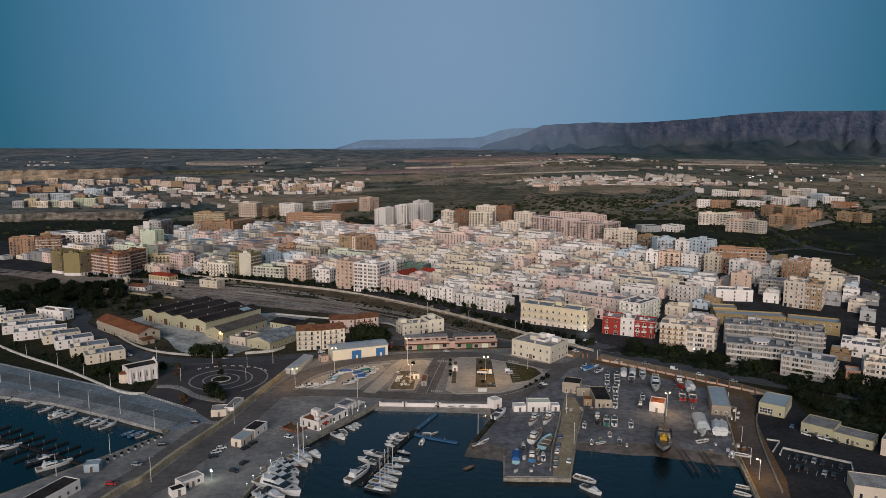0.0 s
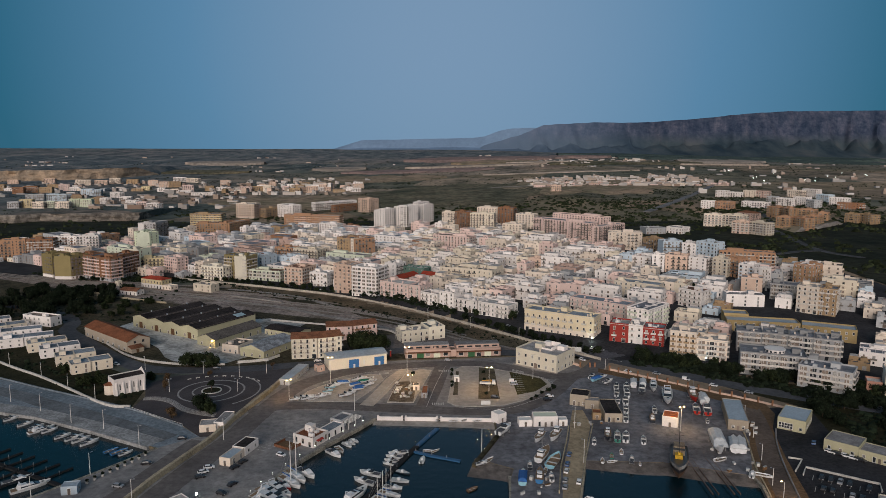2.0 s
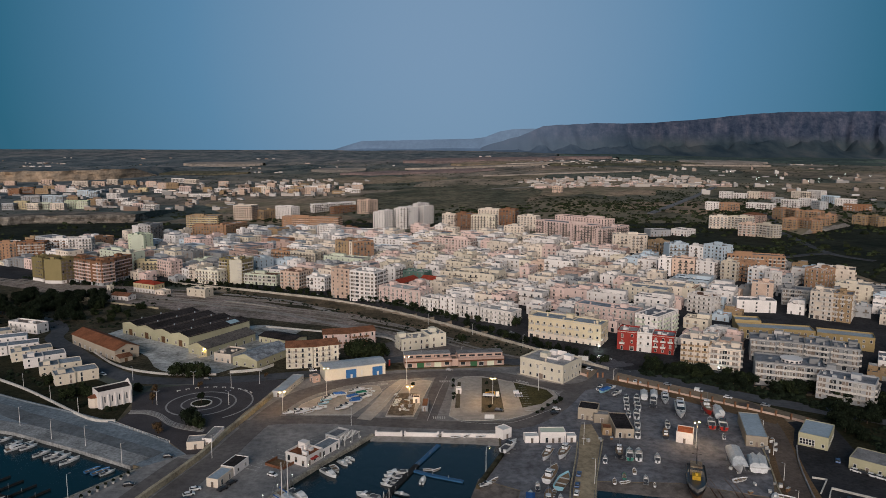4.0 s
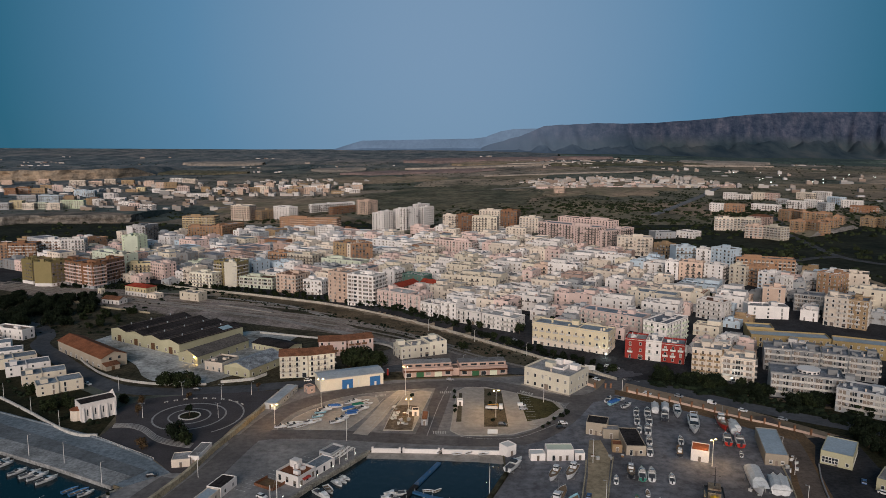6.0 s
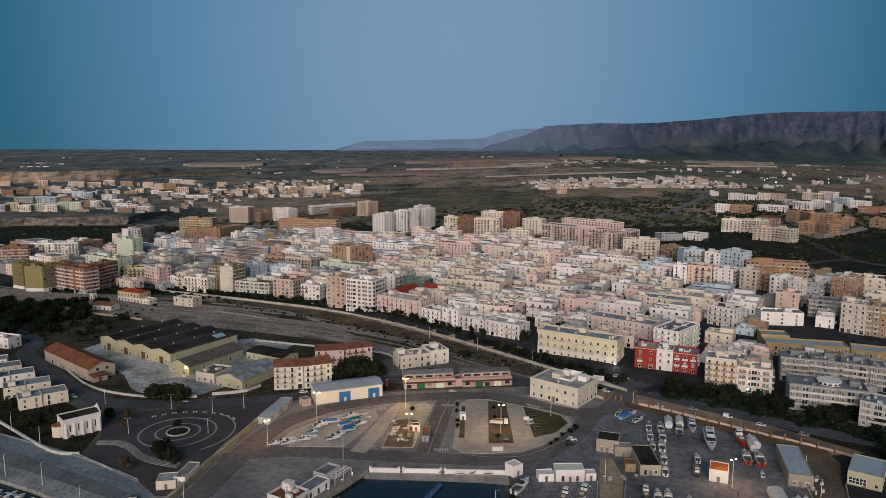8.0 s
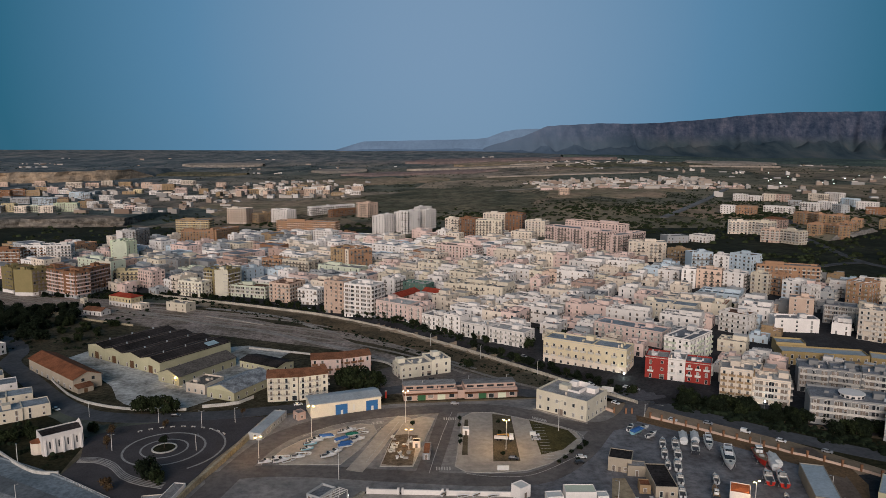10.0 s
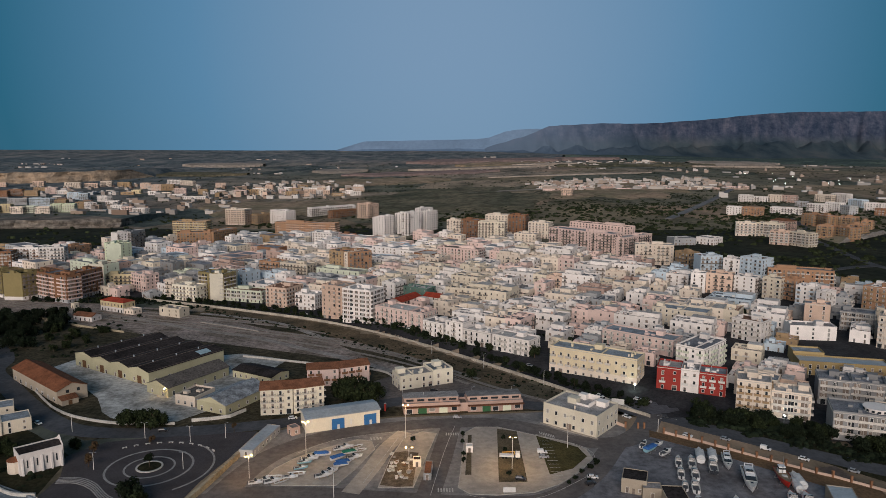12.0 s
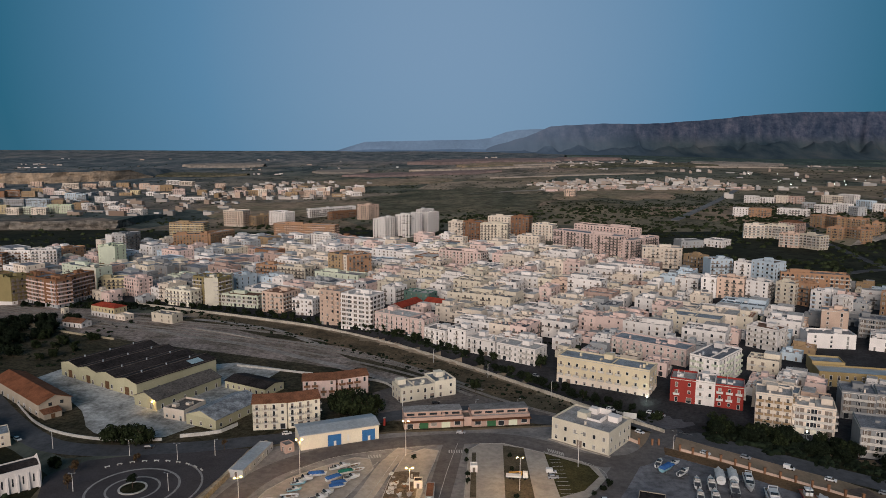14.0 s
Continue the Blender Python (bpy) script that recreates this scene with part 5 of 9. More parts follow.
building(-823.2, 2314.4, 38.6, 13, 2.4, 4, "white", "white suburban block with flat roof on the plain", step=4, balc=0.5, joined=True, stairs=False, name="suburban_block", group="blocks of the suburbs")
building(-774.8, 2287.6, 54.2, 13, -29.1, 4, "cream", "cream suburban block with flat roof on the plain", step=4, balc=0.5, joined=True, stairs=False, name="suburban_block", group="blocks of the suburbs")
building(-775.9, 1937.7, 23.4, 13, 1.9, 3, "yellow", "yellow suburban block with flat roof on the plain", step=4, balc=0.5, joined=True, stairs=False, name="suburban_block", group="blocks of the suburbs")
building(-599.4, 1920.2, 23.4, 13, 1.9, 4, "tan", "tan suburban block with flat roof on the plain", step=4, balc=0.5, joined=True, stairs=False, name="suburban_block", group="blocks of the suburbs")
building(-569.5, 1923.1, 38.1, 13, 1.9, 3, "white", "white suburban block with flat roof on the plain", step=4, balc=0.5, joined=True, stairs=False, name="suburban_block", group="blocks of the suburbs")
building(-662.4, 1842.2, 51.7, 13, 1.7, 2, "white", "white suburban block with flat roof on the plain", step=4, balc=0.5, joined=True, stairs=False, name="suburban_block", group="blocks of the suburbs")
building(-585.7, 1769.9, 53.8, 13, 1.6, 2, "white", "white suburban block with flat roof on the plain", step=4, balc=0.5, joined=True, stairs=False, name="suburban_block", group="blocks of the suburbs")
building(-634.6, 2183.0, 30.0, 13, 2.2, 4, "peach", "peach suburban block with flat roof on the plain", step=4, balc=0.5, joined=True, stairs=False, name="suburban_block", group="blocks of the suburbs")

building(-195.2, 690.1, 27.1, 15, -27, 7, "olive", "olive seven-storey slab with dark green balconies", step=3.2, balc=0.8, solid=False, shutters=True)
building(-171.1, 677.8, 25.7, 12, 79, 7, "ivory", "blank cream end wall of the olive slab", step=30, balc=0, faces="")
building(-215.5, 684.2, 26.0, 12, -25, 4, "ivory", "cream four-storey house facing the railway", step=3.4, balc=0.5)

# sheds and low buildings of the harbour
building(-55.7, 406.7, 34, 13, 21, 1, "ivory", "long cream boat shed with blue doors and pale metal roof", name="boat_shed", fh=6.4, roof="gable", roofmat=METALROOF, pitch=0.09, balc=0, step=40, faces="")
building(-13.3, 428.8, 27, 11, 7, 1, "clay", "low pink workshop row with clerestory and green doors", name="workshop", fh=4.2, balc=0, step=5, stairs=False, win=(2.6, 2.6))
building(17.5, 431.5, 27, 11, 7, 1, "clay", "low pink workshop row with clerestory and green doors", name="workshop", fh=4.2, balc=0, step=5, stairs=False, win=(2.6, 2.6))
building(13.7, 432.6, 3.7, 8, 7, 1, "clay", "low pink link between the workshops", name="workshop_link", category="workshop", fh=3.4, balc=0, step=9, stairs=False, faces="")
for i in range(4):
    a = radians(-33)
    wh = building(-207 + (i + 1) * 17 * math.cos(a), 506.8 + (i + 1) * 17 * math.sin(a), 50, 17, 57, 1, "straw", "yellow warehouse bay with dark pitched roof", name="warehouse", fh=7.4, roof="gable", roofmat=DARKROOF, pitch=0.11, balc=0, step=8, faces="fl" if i == 3 else "l", win=(1.4, 2.0), group="warehouse bays")
    part("door", Geo().box(-0.1, 0.0, 6.5, 10.0, 0, 4.2), TEAKDOOR, wh, "brown sliding door")
    part("ridge_cap", Geo().box(-0.5, 50.5, 8.25, 8.75, 9.42, 9.6), RUST, wh)
    part("valley_gutter", Geo().box(-0.6, 50.6, 0.05, 0.6, 7.55, 7.74), RUST, wh)
    for k in range(3):
        part("roof_vent", Geo().cyl(9 + k * 15, 8.5, 9.5, 10.4, 0.35, 0.35, 8).cyl(9 + k * 15, 8.5, 10.4, 10.7, 0.55, 0.1, 8), METALROOF, wh)
    if i == 3:
        part("skylight", Geo().add([(35, 1.6, 8.12), (43, 1.6, 8.12), (43, 6.4, 9.22), (35, 6.4, 9.22)], [(0, 1, 2, 3)]), surface("skylight_sheet", (0.42, 0.56, 0.62), 0.5, 0.3, 2, 0.3), wh, "pale blue roof light")
building(-133.5, 452.5, 41, 16, 60, 1, "straw", "low yellow annex with dark roof", name="warehouse_annex", fh=4.8, roof="gable", roofmat=WORNROOF, balc=0, step=6, faces="fl")
building(-126.5, 443, 12, 15, -22, 1, "cream", "low shed with dark flat roof", name="shed", fh=4.5, balc=0, stairs=False, roofmat=WORNROOF)
building(-97.5, 428, 30, 18, 63, 1, "straw", "yellow shed with patched metal roof", name="shed", fh=4.8, roof="gable", roofmat=PATCHED, balc=0, step=5, faces="fl")
building(-110, 485, 28, 14, -30, 1, "straw", "low yellow shed with dark roof", name="shed", fh=4.0, roof="gable", pitch=0.10, balc=0, roofmat=DARKROOF, stairs=False)
store = building(-228, 481, 58, 14.5, -41, 1, "drab", "long store with faded terracotta roof and brown lean-to", name="store_house", fh=6.5, roof="gable", roofmat=TILE, balc=0, step=7, faces="fr", win=(2, 1.6))

for yy in (4.2, 9.4):
    part("gable_window", Geo().box(57.98, 58.06, yy, yy + 1.5, 4.6, 6.2), GLASS, store)
part("lean_to", Geo().box(58, 62.5, 0.4, 8.2, 0, 2.7), WALL["drab"], store, "low brown lean-to shed")
part("lean_to_roof", Geo().add([(57.9, 0.1, 3.9), (57.9, 8.5, 3.9), (62.9, 8.5, 2.7), (62.9, 0.1, 2.7), (57.9, 0.1, 4.05), (57.9, 8.5, 4.05), (62.9, 8.5, 2.85), (62.9, 0.1, 2.85)], [(4, 7, 6, 5), (0, 1, 2, 3), (3, 2, 6, 7), (0, 3, 7, 4), (2, 1, 5, 6)]), TILEBROWN, store)
part("lean_to_door", Geo().box(62.5, 62.58, 3.4, 5.2, 0, 2.2), TEAKDOOR, store)

# ---- chapel, terrace houses, huts ----
def chapel(x, y, rot):
    w, d, h = 15.5, 9.5, 8.0
    root = thing("chapel", "white chapel with buttresses, slit windows and dark pitched roof", "chapel", at=pose(x, y, 0.05, 0, 0, rot))
    part("wall", shell(w, d, h, 0.5), WALL["white"], root)
    part("roof", Geo().add([(0.24, 0.24, h), (w - 0.3, 0.24, h), (w - 0.3, d / 2, h + 1.2), (0.24, d / 2, h + 1.2), (w - 0.3, d - 0.24, h), (0.24, d - 0.24, h)], [(0, 1, 2, 3), (3, 2, 4, 5), (0, 3, 5), (1, 4, 2)]), DARKROOF, root)
    part("gable_front", Geo().add([(w - 0.2, 0, h + 0.5), (w - 0.2, d, h + 0.5), (w - 0.2, d / 2, h + 3.2), (w, 0, h + 0.5), (w, d, h + 0.5), (w, d / 2, h + 3.2)], [(0, 2, 1), (3, 4, 5), (0, 3, 5, 2), (2, 5, 4, 1)]), WALL["white"], root)
    for k in range(5):
        xx = 0.6 + k * 3.4
        part("buttress", Geo().add([(xx, 0, 0), (xx + 0.7, 0, 0), (xx + 0.7, -0.9, 0), (xx, -0.9, 0), (xx, 0, h - 1.4), (xx + 0.7, 0, h - 1.4), (xx + 0.7, -0.35, h - 1.6), (xx, -0.35, h - 1.6)],
                                   [(3, 2, 6, 7), (0, 3, 7, 4), (2, 1, 5, 6), (4, 7, 6, 5)]), WALL["white"], root)
        if k < 4:
            part("slit_window", Geo().box(xx + 1.9, xx + 2.4, -0.06, 0.0, 2.6, 5.6), GLASS, root)
    apse = part("apse", Geo().cyl(-0.2, d / 2 + 1, -0.2, 5.0, 3.0, 3.0, 10), WALL["cream"], root)
    part("apse_roof", Geo().cyl(-0.2, d / 2 + 1, 5.0, 6.2, 3.3, 0.3, 10), TILE, apse)
    part("door", Geo().box(w + 0.0, w + 0.08, d / 2 - 1, d / 2 + 1, 0, 3.2), SHUTTER, root)


chapel(-158.5, 366.5, 41)
TERR = "white terraced house with flat roofs and small windows"
for hx, hy, hw, hr, hc in [(-196.7, 399.8, 21.3, 35, "paleyellow"), (-212.9, 414.8, 20.9, 31, "paleyellow"), (-229.7, 429.6, 21.5, 33, "white"), (-243.6, 441.4, 21.6, 34, "paleyellow"), (-267.2, 449.8, 30.6, 27, "white"), (-283.8, 465.6, 31.1, 26, "white"), (-291.0, 481.0, 21.8, 36, "paleyellow"), (-309.7, 494.0, 22.5, 37, "white"), (-334.3, 507.8, 24.4, 31, "white")]:
    a = radians(hr)
    for k, (f0, f1, back) in enumerate(((0.0, 0.46, 0.0), (0.465, 1.0, 0.7))):
        hx2, hy2 = hx + hw * f0 * math.cos(a) - back * math.sin(a), hy + hw * f0 * math.sin(a) + back * math.cos(a)
        row = building(hx2, hy2, hw * (f1 - f0), 11, hr, 2, hc, TERR, name="terrace_house", category="house", faces="fl", balc=0, step=3.6, stairs=False, fh=2.75, par=0.4, win=(0.9, 1.1), group="terrace houses", roofmat=ROOFBLUE)
        if k == 0:
            part("roof_room", Geo().box(hw * 0.1, hw * 0.26, 3, 7.5, 5.5, 7.6), WALL[hc], row)
building(-287.2, 513.5, 26, 9, -21, 2, "white", "white detached house with flat roof", name="house", category="house", balc=0.2, stairs=False)

rest = building(-57.5, 308.8, 11, 10, -31, 1, "white", "white quayside restaurant with red roof and red awning", name="restaurant", category="restaurant", fh=3.5, step=3.0, balc=0, roofmat=TILE, stairs=False, win=(1.3, 2.2), shutters=True)
part("awning", Geo().add([(10.7, 2, 2.9), (10.7, 6, 2.9), (12.2, 6, 2.4), (12.2, 2, 2.4), (10.7, 2, 3.0), (10.7, 6, 3.0), (12.2, 6, 2.5), (12.2, 2, 2.5)], [(4, 7, 6, 5), (0, 1, 2, 3), (3, 2, 6, 7), (0, 3, 7, 4), (2, 1, 5, 6)]), WALL["red"], rest)
part("roof_room", Geo().box(1, 4.5, 6.5, 9.6, 3.5, 6.2), WALL["white"], rest)
building(-49, 314.1, 6, 13, -31, 1, "white", "white single-storey dining hall on the quay", name="dining_hall", category="restaurant", fh=2.9, step=4, balc=0, stairs=False, par=0.4)
building(-44.2, 327.6, 6, 9, -31, 1, "grey", "grey glazed terrace room above the quay", name="terrace_room", category="restaurant", fh=2.8, step=2.4, balc=0, stairs=False, win=(1.8, 1.8))
perg = thing("pergola", "white timber pergola over the restaurant terrace", "pergola", at=pose(-38.5, 324.5, 0.05, 0, 0, -31))
for a_ in (0, 3.6):
    for b_ in (0, 5, 10):
        part("post", Geo().box(a_, a_ + 0.18, b_, b_ + 0.18, 0, 2.9), FRAMEW, perg)
for k in range(11):
    part("beam", Geo().box(-0.3, 4.1, k * 1.0, k * 1.0 + 0.12, 2.9, 3.1), FRAMEW, perg)

HUTS = [(-82.8, 288, 5, 10, -18, "cream", METALROOF, 3.2, "small kiosk with blue-grey metal roof"), (-80.3, 298, 6, 10, -18, "white", DARKROOF, 3.4, "white quay hut with dark flat roof"),
        (-133, 264, 5.5, 4.5, 10, "blue", METALROOF, 3.0, "small pale blue kiosk on the quay"), (-136.5, 226, 26, 7.5, 70, "white", DARKROOF, 4.0, "long white shed with black roof"),
        (-90, 249, 9, 5, 48, "white", ROOFPALE, 3.0, "white fuel hut with pale roof"), (-91.5, 243.5, 5, 4, 40, "white", DARKROOF, 2.6, "small white hut with dark roof"),
        (-101, 320, 7, 7, 10, "cream", ROOFGREY, 3.2, "low cream hut at the mole"), (-95.5, 323, 4.5, 13, -6, "white", ROOFGREY, 3.6, "white low building behind the stone wall"),
        (-79, 383, 6, 27, -12, "grey", METALROOF, 3.0, "long grey hut with white panels and blue door"), (-64.3, 407.2, 4.6, 4, -50, "clay", ROOFGREY, 3.4, "small red brick cabin with pale roof"),
        (41.7, 325, 6, 4.5, 4, "white", FRAMEW, 2.8, "white site cabin in the boatyard"), (48.2, 325, 11, 6, 0, "white", WALL["palegreen"], 4.6, "white workshop with green netted roof"),
        (59.8, 325.5, 4, 4, 0, "white", FRAMEW, 2.8, "white site cabin in the boatyard"), (32.5, 328.5, 5, 5, 36, "white", FRAMEW, 4.2, "two-level white cabin beside the beach"),
        (70, 352, 9, 9, -20, "drab", DARKROOF, 5.4, "drab beige boatyard house with dark roof"), (76.5, 347, 7, 5, -8, "drab", ROOFGREY, 4.0, "low drab beige store in the boatyard"), (77, 333, 4, 5, -8, "tan", TILE, 3.2, "small tan brick cabin with tiled roof"),
        (82, 330, 8, 19, -4, "drab", DARKROOF, 4.0, "long boatyard shed with black roof"), (107, 325.3, 6.8, 8, -24, "white", surface("orange_tile", (0.52, 0.16, 0.07), 0.85, 0.3, 2.5, 0.35, bump=0.4), 4.6, "white boatyard hut with bright orange roof"),
        (135.5, 321, 8.6, 28, -17, "drab", METALROOF, 4.6, "long beige shed with worn grey roof"), (158.6, 322.3, 11.5, 18, -37, "straw", METALROOF, 5.4, "cream shed with grid window and blue-grey roof"),
        (167, 299.5, 13, 13, -44, "straw", ROOFGREY, 4.6, "low yellow harbour building with green windows"), (176.5, 290.5, 15, 10, -44, "straw", ROOFGREY, 3.8, "lower wing of the yellow building"),
        (188, 276, 16, 14, -44, "cream", ROOFGREY, 7.0, "cream two-storey building with flat roof"), (155, 240, 14, 12, -20, "paleyellow", ROOFGREY, 5.0, "yellow flat-roofed building beside the car park"),
        (14.3, 386, 2.8, 3.2, 0, "white", FRAMEW, 2.8, "small white kiosk in the parking"), (-7.5, 373, 3.2, 3.4, 0, "cream", DARKROOF, 2.9, "cream cabin with dark roof"), (-3.2, 362, 3, 11, -3, "concrete", TILEBROWN, 2.6, "long low rusty container")]
for hx, hy, hw, hd, hr, hc, rm, hh, lab in HUTS:
    b = building(hx, hy, hw, hd, hr, 1, hc, lab, name="hut", category="hut", fh=hh, step=3.4, balc=0, stairs=False, roofmat=rm, par=0.25, faces="fr", win=(1.0, 1.2))
    part("door", Geo().box(hw * 0.5 - 0.5, hw * 0.5 + 0.5, -0.12, -0.02, 0, 2.1), SHUTTER, b)
    if "grid window" in lab:
        gw = part("grid_window", Geo().box(0.6, 6.4, -0.16, -0.08, 0.9, 3.3), GLASS, b, "large window with white glazing bars")
        for q in range(6):
            part("glazing_bar", Geo().box(0.5 + q * 1.16, 0.7 + q * 1.16, -0.22, -0.16, 0.8, 3.4), FRAMEW, gw)
        for q in (0.8, 2.0, 3.25):
            part("glazing_bar", Geo().box(0.5, 6.5, -0.21, -0.16, q, q + 0.18), FRAMEW, gw)

# blue doors of the boat shed, green doors and canopy of the workshops
for ob in [o for o in scene.collection.objects if o.parent is None and o.name.split(".")[0] in ("boat_shed", "workshop")]:
    if ob.name.startswith("boat_shed"):
        for xx in (12, 27):
            rd = part("roller_door", Geo().box(xx - 0.5, xx + 5.3, -0.10, 0.0, 0, 4.9), surface("blue_door", (0.03, 0.14, 0.36), 0.5, 1, 4, 0.15), ob, "blue sliding door")
            part("wicket_door", Geo().box(xx + 2, xx + 3.1, -0.14, -0.10, 0, 2.1), FRAMEW, rd)
        part("panel", Geo().box(20, 20.8, -0.08, 0, 1.2, 4), FRAMEW, ob)
    else:
        cl = part("clerestory", Geo().box(0.3, 26.7, 3.5, 10.6, 4.25, 6.6), WALL["clay"], ob)
        part("clerestory_roof", Geo().box(0.0, 27.0, 3.2, 10.9, 6.6, 6.85), ROOFGREY, cl)
        for k in range(5):
            part("clerestory_window", Geo().box(1.5 + k * 5.2, 5 + k * 5.2, 3.4, 3.49, 4.9, 5.9), GLASS, cl)
        for k, mm in enumerate((surface("green_door", (0.03, 0.12, 0.05), 0.6, 1, 4, 0.2), WALL["palegreen"])):
            part("big_door", Geo().box(7 + k * 10, 11 + k * 10, -0.16, -0.10, 0, 3.0), mm, ob, "green workshop door")
        part("canopy", Geo().box(-0.2, 27.2, -2.2, -0.02, 3.5, 3.7), TILEBROWN, ob)

KERB = surface("pale_kerb", (0.50, 0.47, 0.43), 0.85, 0.5, 3, 0.3)
for i, island in enumerate(ISLANDS):
    ring = island + island[:1]
    setting("island_kerb" + (".%03d" % i if i else ""), ribbon(ring, 0.4, -0.1, 0.27, False), KERB, "pale stone kerb of the parking island", "kerb")

# roof rooms and entrance of the harbour office
office = bpy.data.objects["harbour_office"]
part("light_well", Geo().box(9, 18.5, 19.3, 19.6, 9.2, 11.8).box(9, 9.3, 11, 19.3, 9.2, 11.0).box(18.2, 18.5, 9, 19.3, 9.2, 11.0).box(9.3, 18.2, 9, 9.3, 9.2, 10.2).box(9.3, 13, 16.5, 19.3, 9.2, 11.8), WALL["white"], office, "white walls round the roof light well")
part("roof_room", Geo().box(20, 24.5, 13, 17, 9.25, 11.6).box(19.8, 24.7, 12.8, 17.2, 11.6, 11.8), WALL["white"], office)
part("door", Geo().box(12.3, 14.6, -0.08, 0, 0, 3.0), SHUTTER, office, "dark glazed entrance door")
part("step", Geo().box(-1.2, 28.2, -1.4, 0, -0.2, 0.12), APRON, office)


# ---- walls, fences, pavings ----
def wall_line(name, pts, width, height, material, label, smooth=True):
    return setting(name, ribbon(pts, width, -0.2, height, smooth), material, label, "wall")


wall_line("stone_wall", [(-124, 205), (-113.4, 245.4), (-107.5, 257), (-103.5, 275), (-97.4, 296), (-92.6, 314), (-89.4, 335), (-84.4, 357), (-80.5, 377), (-75, 404), (-71, 412)], 1.5, 2.3, YELLOWST, "broad yellow stone harbour wall")
wall_line("mole_wall", [(-330, 490), (-269, 438), (-240, 415.4), (-212.3, 396.5), (-187.8, 377.5), (-166.4, 360.2), (-153.6, 351.8), (-144, 350.7)], 0.7, 1.3, WHITEST, "low white wall along the mole road")
wall_line("kerb_wall", [(-420, 488.8), (-248, 402.5), (-202, 378.5), (-144, 349), (-111, 327)], 0.6, 0.7, MOLEPAV, "pale kerb wall on the mole")
for i, (xa, xb) in enumerate(((-23.6, -11.4), (-10.6, 4.9), (5.9, 30.6))):
    setting("quay_wall" + (".%03d" % i if i else ""), ribbon([(xa, 336.0 - 0.056 * (xa + 23)), (xb, 336.0 - 0.056 * (xb + 23))], 0.6, -2.4, 0.95, False), WALL["white"], "white painted parapet above the beach", "wall")
    for xx in (xa + 0.4, xb - 0.4):
        setting("quay_pier" + (".%03d" % int(2 * i + (xx > xa + 1)) if i or xx > xa + 1 else ""), ribbon([(xx - 0.4, 336.05 - 0.056 * (xx + 23)), (xx + 0.4, 336.0 - 0.056 * (xx + 23))], 0.9, -2.4, 1.5, False), WALL["white"], "white pier at an opening of the parapet", "wall")
wall_line("railway_wall", [(-240, 690), (-232, 681), (-169, 653), (-125, 632), (-81, 609), (-32, 571), (10, 530), (56, 478), (81, 448), (100, 428), (103, 424)], 0.6, 1.6, surface("pale_wall_stone", (0.60, 0.54, 0.45), 0.9, 0.12, 1.2, 0.4), "long pale stone wall along the railway")
wall_line("yard_wall", [(-236, 497), (-218.3, 476.6), (-196.3, 451.2), (-181.7, 436), (-165.6, 425), (-143.3, 417.7), (-117.6, 417.2)], 0.4, 1.3, WHITEST, "white yard wall beside the road")
wall_line("yard_wall.001", [(-111, 420.4), (-100.8, 423), (-94.8, 425.5), (-89.4, 433.6)], 0.4, 1.6, WHITEST, "white yard wall with gate piers", False)
wall_line("green_wall", [(100, 428), (94, 441), (88, 449)], 0.4, 1.0, WHITEST, "low white wall round the verge", False)
wall_line("slip_wall", [(30.5, 313), (25, 300), (18.5, 285)], 1.6, 1.3, WASTE, "dark stone breakwater of the slip", False)
wall_line("dock_kerb", [(30.5, 258.6), (54.5, 257.8)], 0.6, 0.35, APRON, "pale kerb of the dock", False)
wall_line("dock_wall", [(48.5, 263), (52.5, 282), (61, 312), (64, 324)], 0.5, 1.2, YELLOWST, "yellow stone wall on the dock", False)
wall_line("dock_kerb.001", [(55.3, 258), (59, 271), (65, 293), (76, 328)], 0.5, 0.5, YELLOWST, "kerb along the dock road", False)
wall_line("pier_kerb", [(120.6, 240), (126.8, 266), (131, 284), (138, 306), (146, 335)], 0.5, 0.5, YELLOWST, "pale stone kerb of the pier")
wall_line("pier_wall", [(131, 244), (142, 282), (150, 305), (157, 320)], 0.5, 0.8, CONCRETE, "low concrete wall beside the pier road")
wall_line("car_park_wall", [(146, 276), (150.5, 282.5), (171, 268), (168, 262)], 0.5, 0.8, WHITEST, "white wall round the dark car park", False)
wall_line("car_park_wall.001", [(144.5, 279), (152.6, 289.4), (148, 291.4)], 0.4, 0.7, WHITEST, "low white planter wall by the forecourt", False)
wall_line("rail_yard_wall", [(-114, 522), (-60, 504), (-30, 494), (-20, 480), (-17, 470)], 0.4, 1.2, WHITEST, "low pale wall behind the houses")
# the warm base colour stands in for orange lamplight on the lane
setting("dock_road", patch([(50, 264), (53.5, 282), (62, 312), (66, 330), (70, 345), (75, 345), (75, 328), (64.6, 293), (58.6, 271), (55, 259), (49, 259)], 0.09), surface("sandy_road", (0.44, 0.35, 0.235), 0.92, 0.06, 0.4, 0.4), "dock road between stone kerbs, warm lamplight put into its colour", "road")
setting("car_park", patch([(150, 279), (170, 266), (158, 246), (140, 258)], 0.05), TOWNASPH, "dark asphalt car park with marked bays", "car park")
setting("yard_apron", patch([(150, 316), (160, 322), (170, 312), (186, 290), (172, 282), (152, 290)], 0.045), TOWNASPH, "dark asphalt forecourt before the yellow building", "forecourt")
setting("inner_road", ribbon([(-131, 205), (-118, 248), (-111, 270), (-103, 300), (-99, 312)], 7, -0.1, 0.07), ASPHALT, "grey service road inside the stone wall", "road")

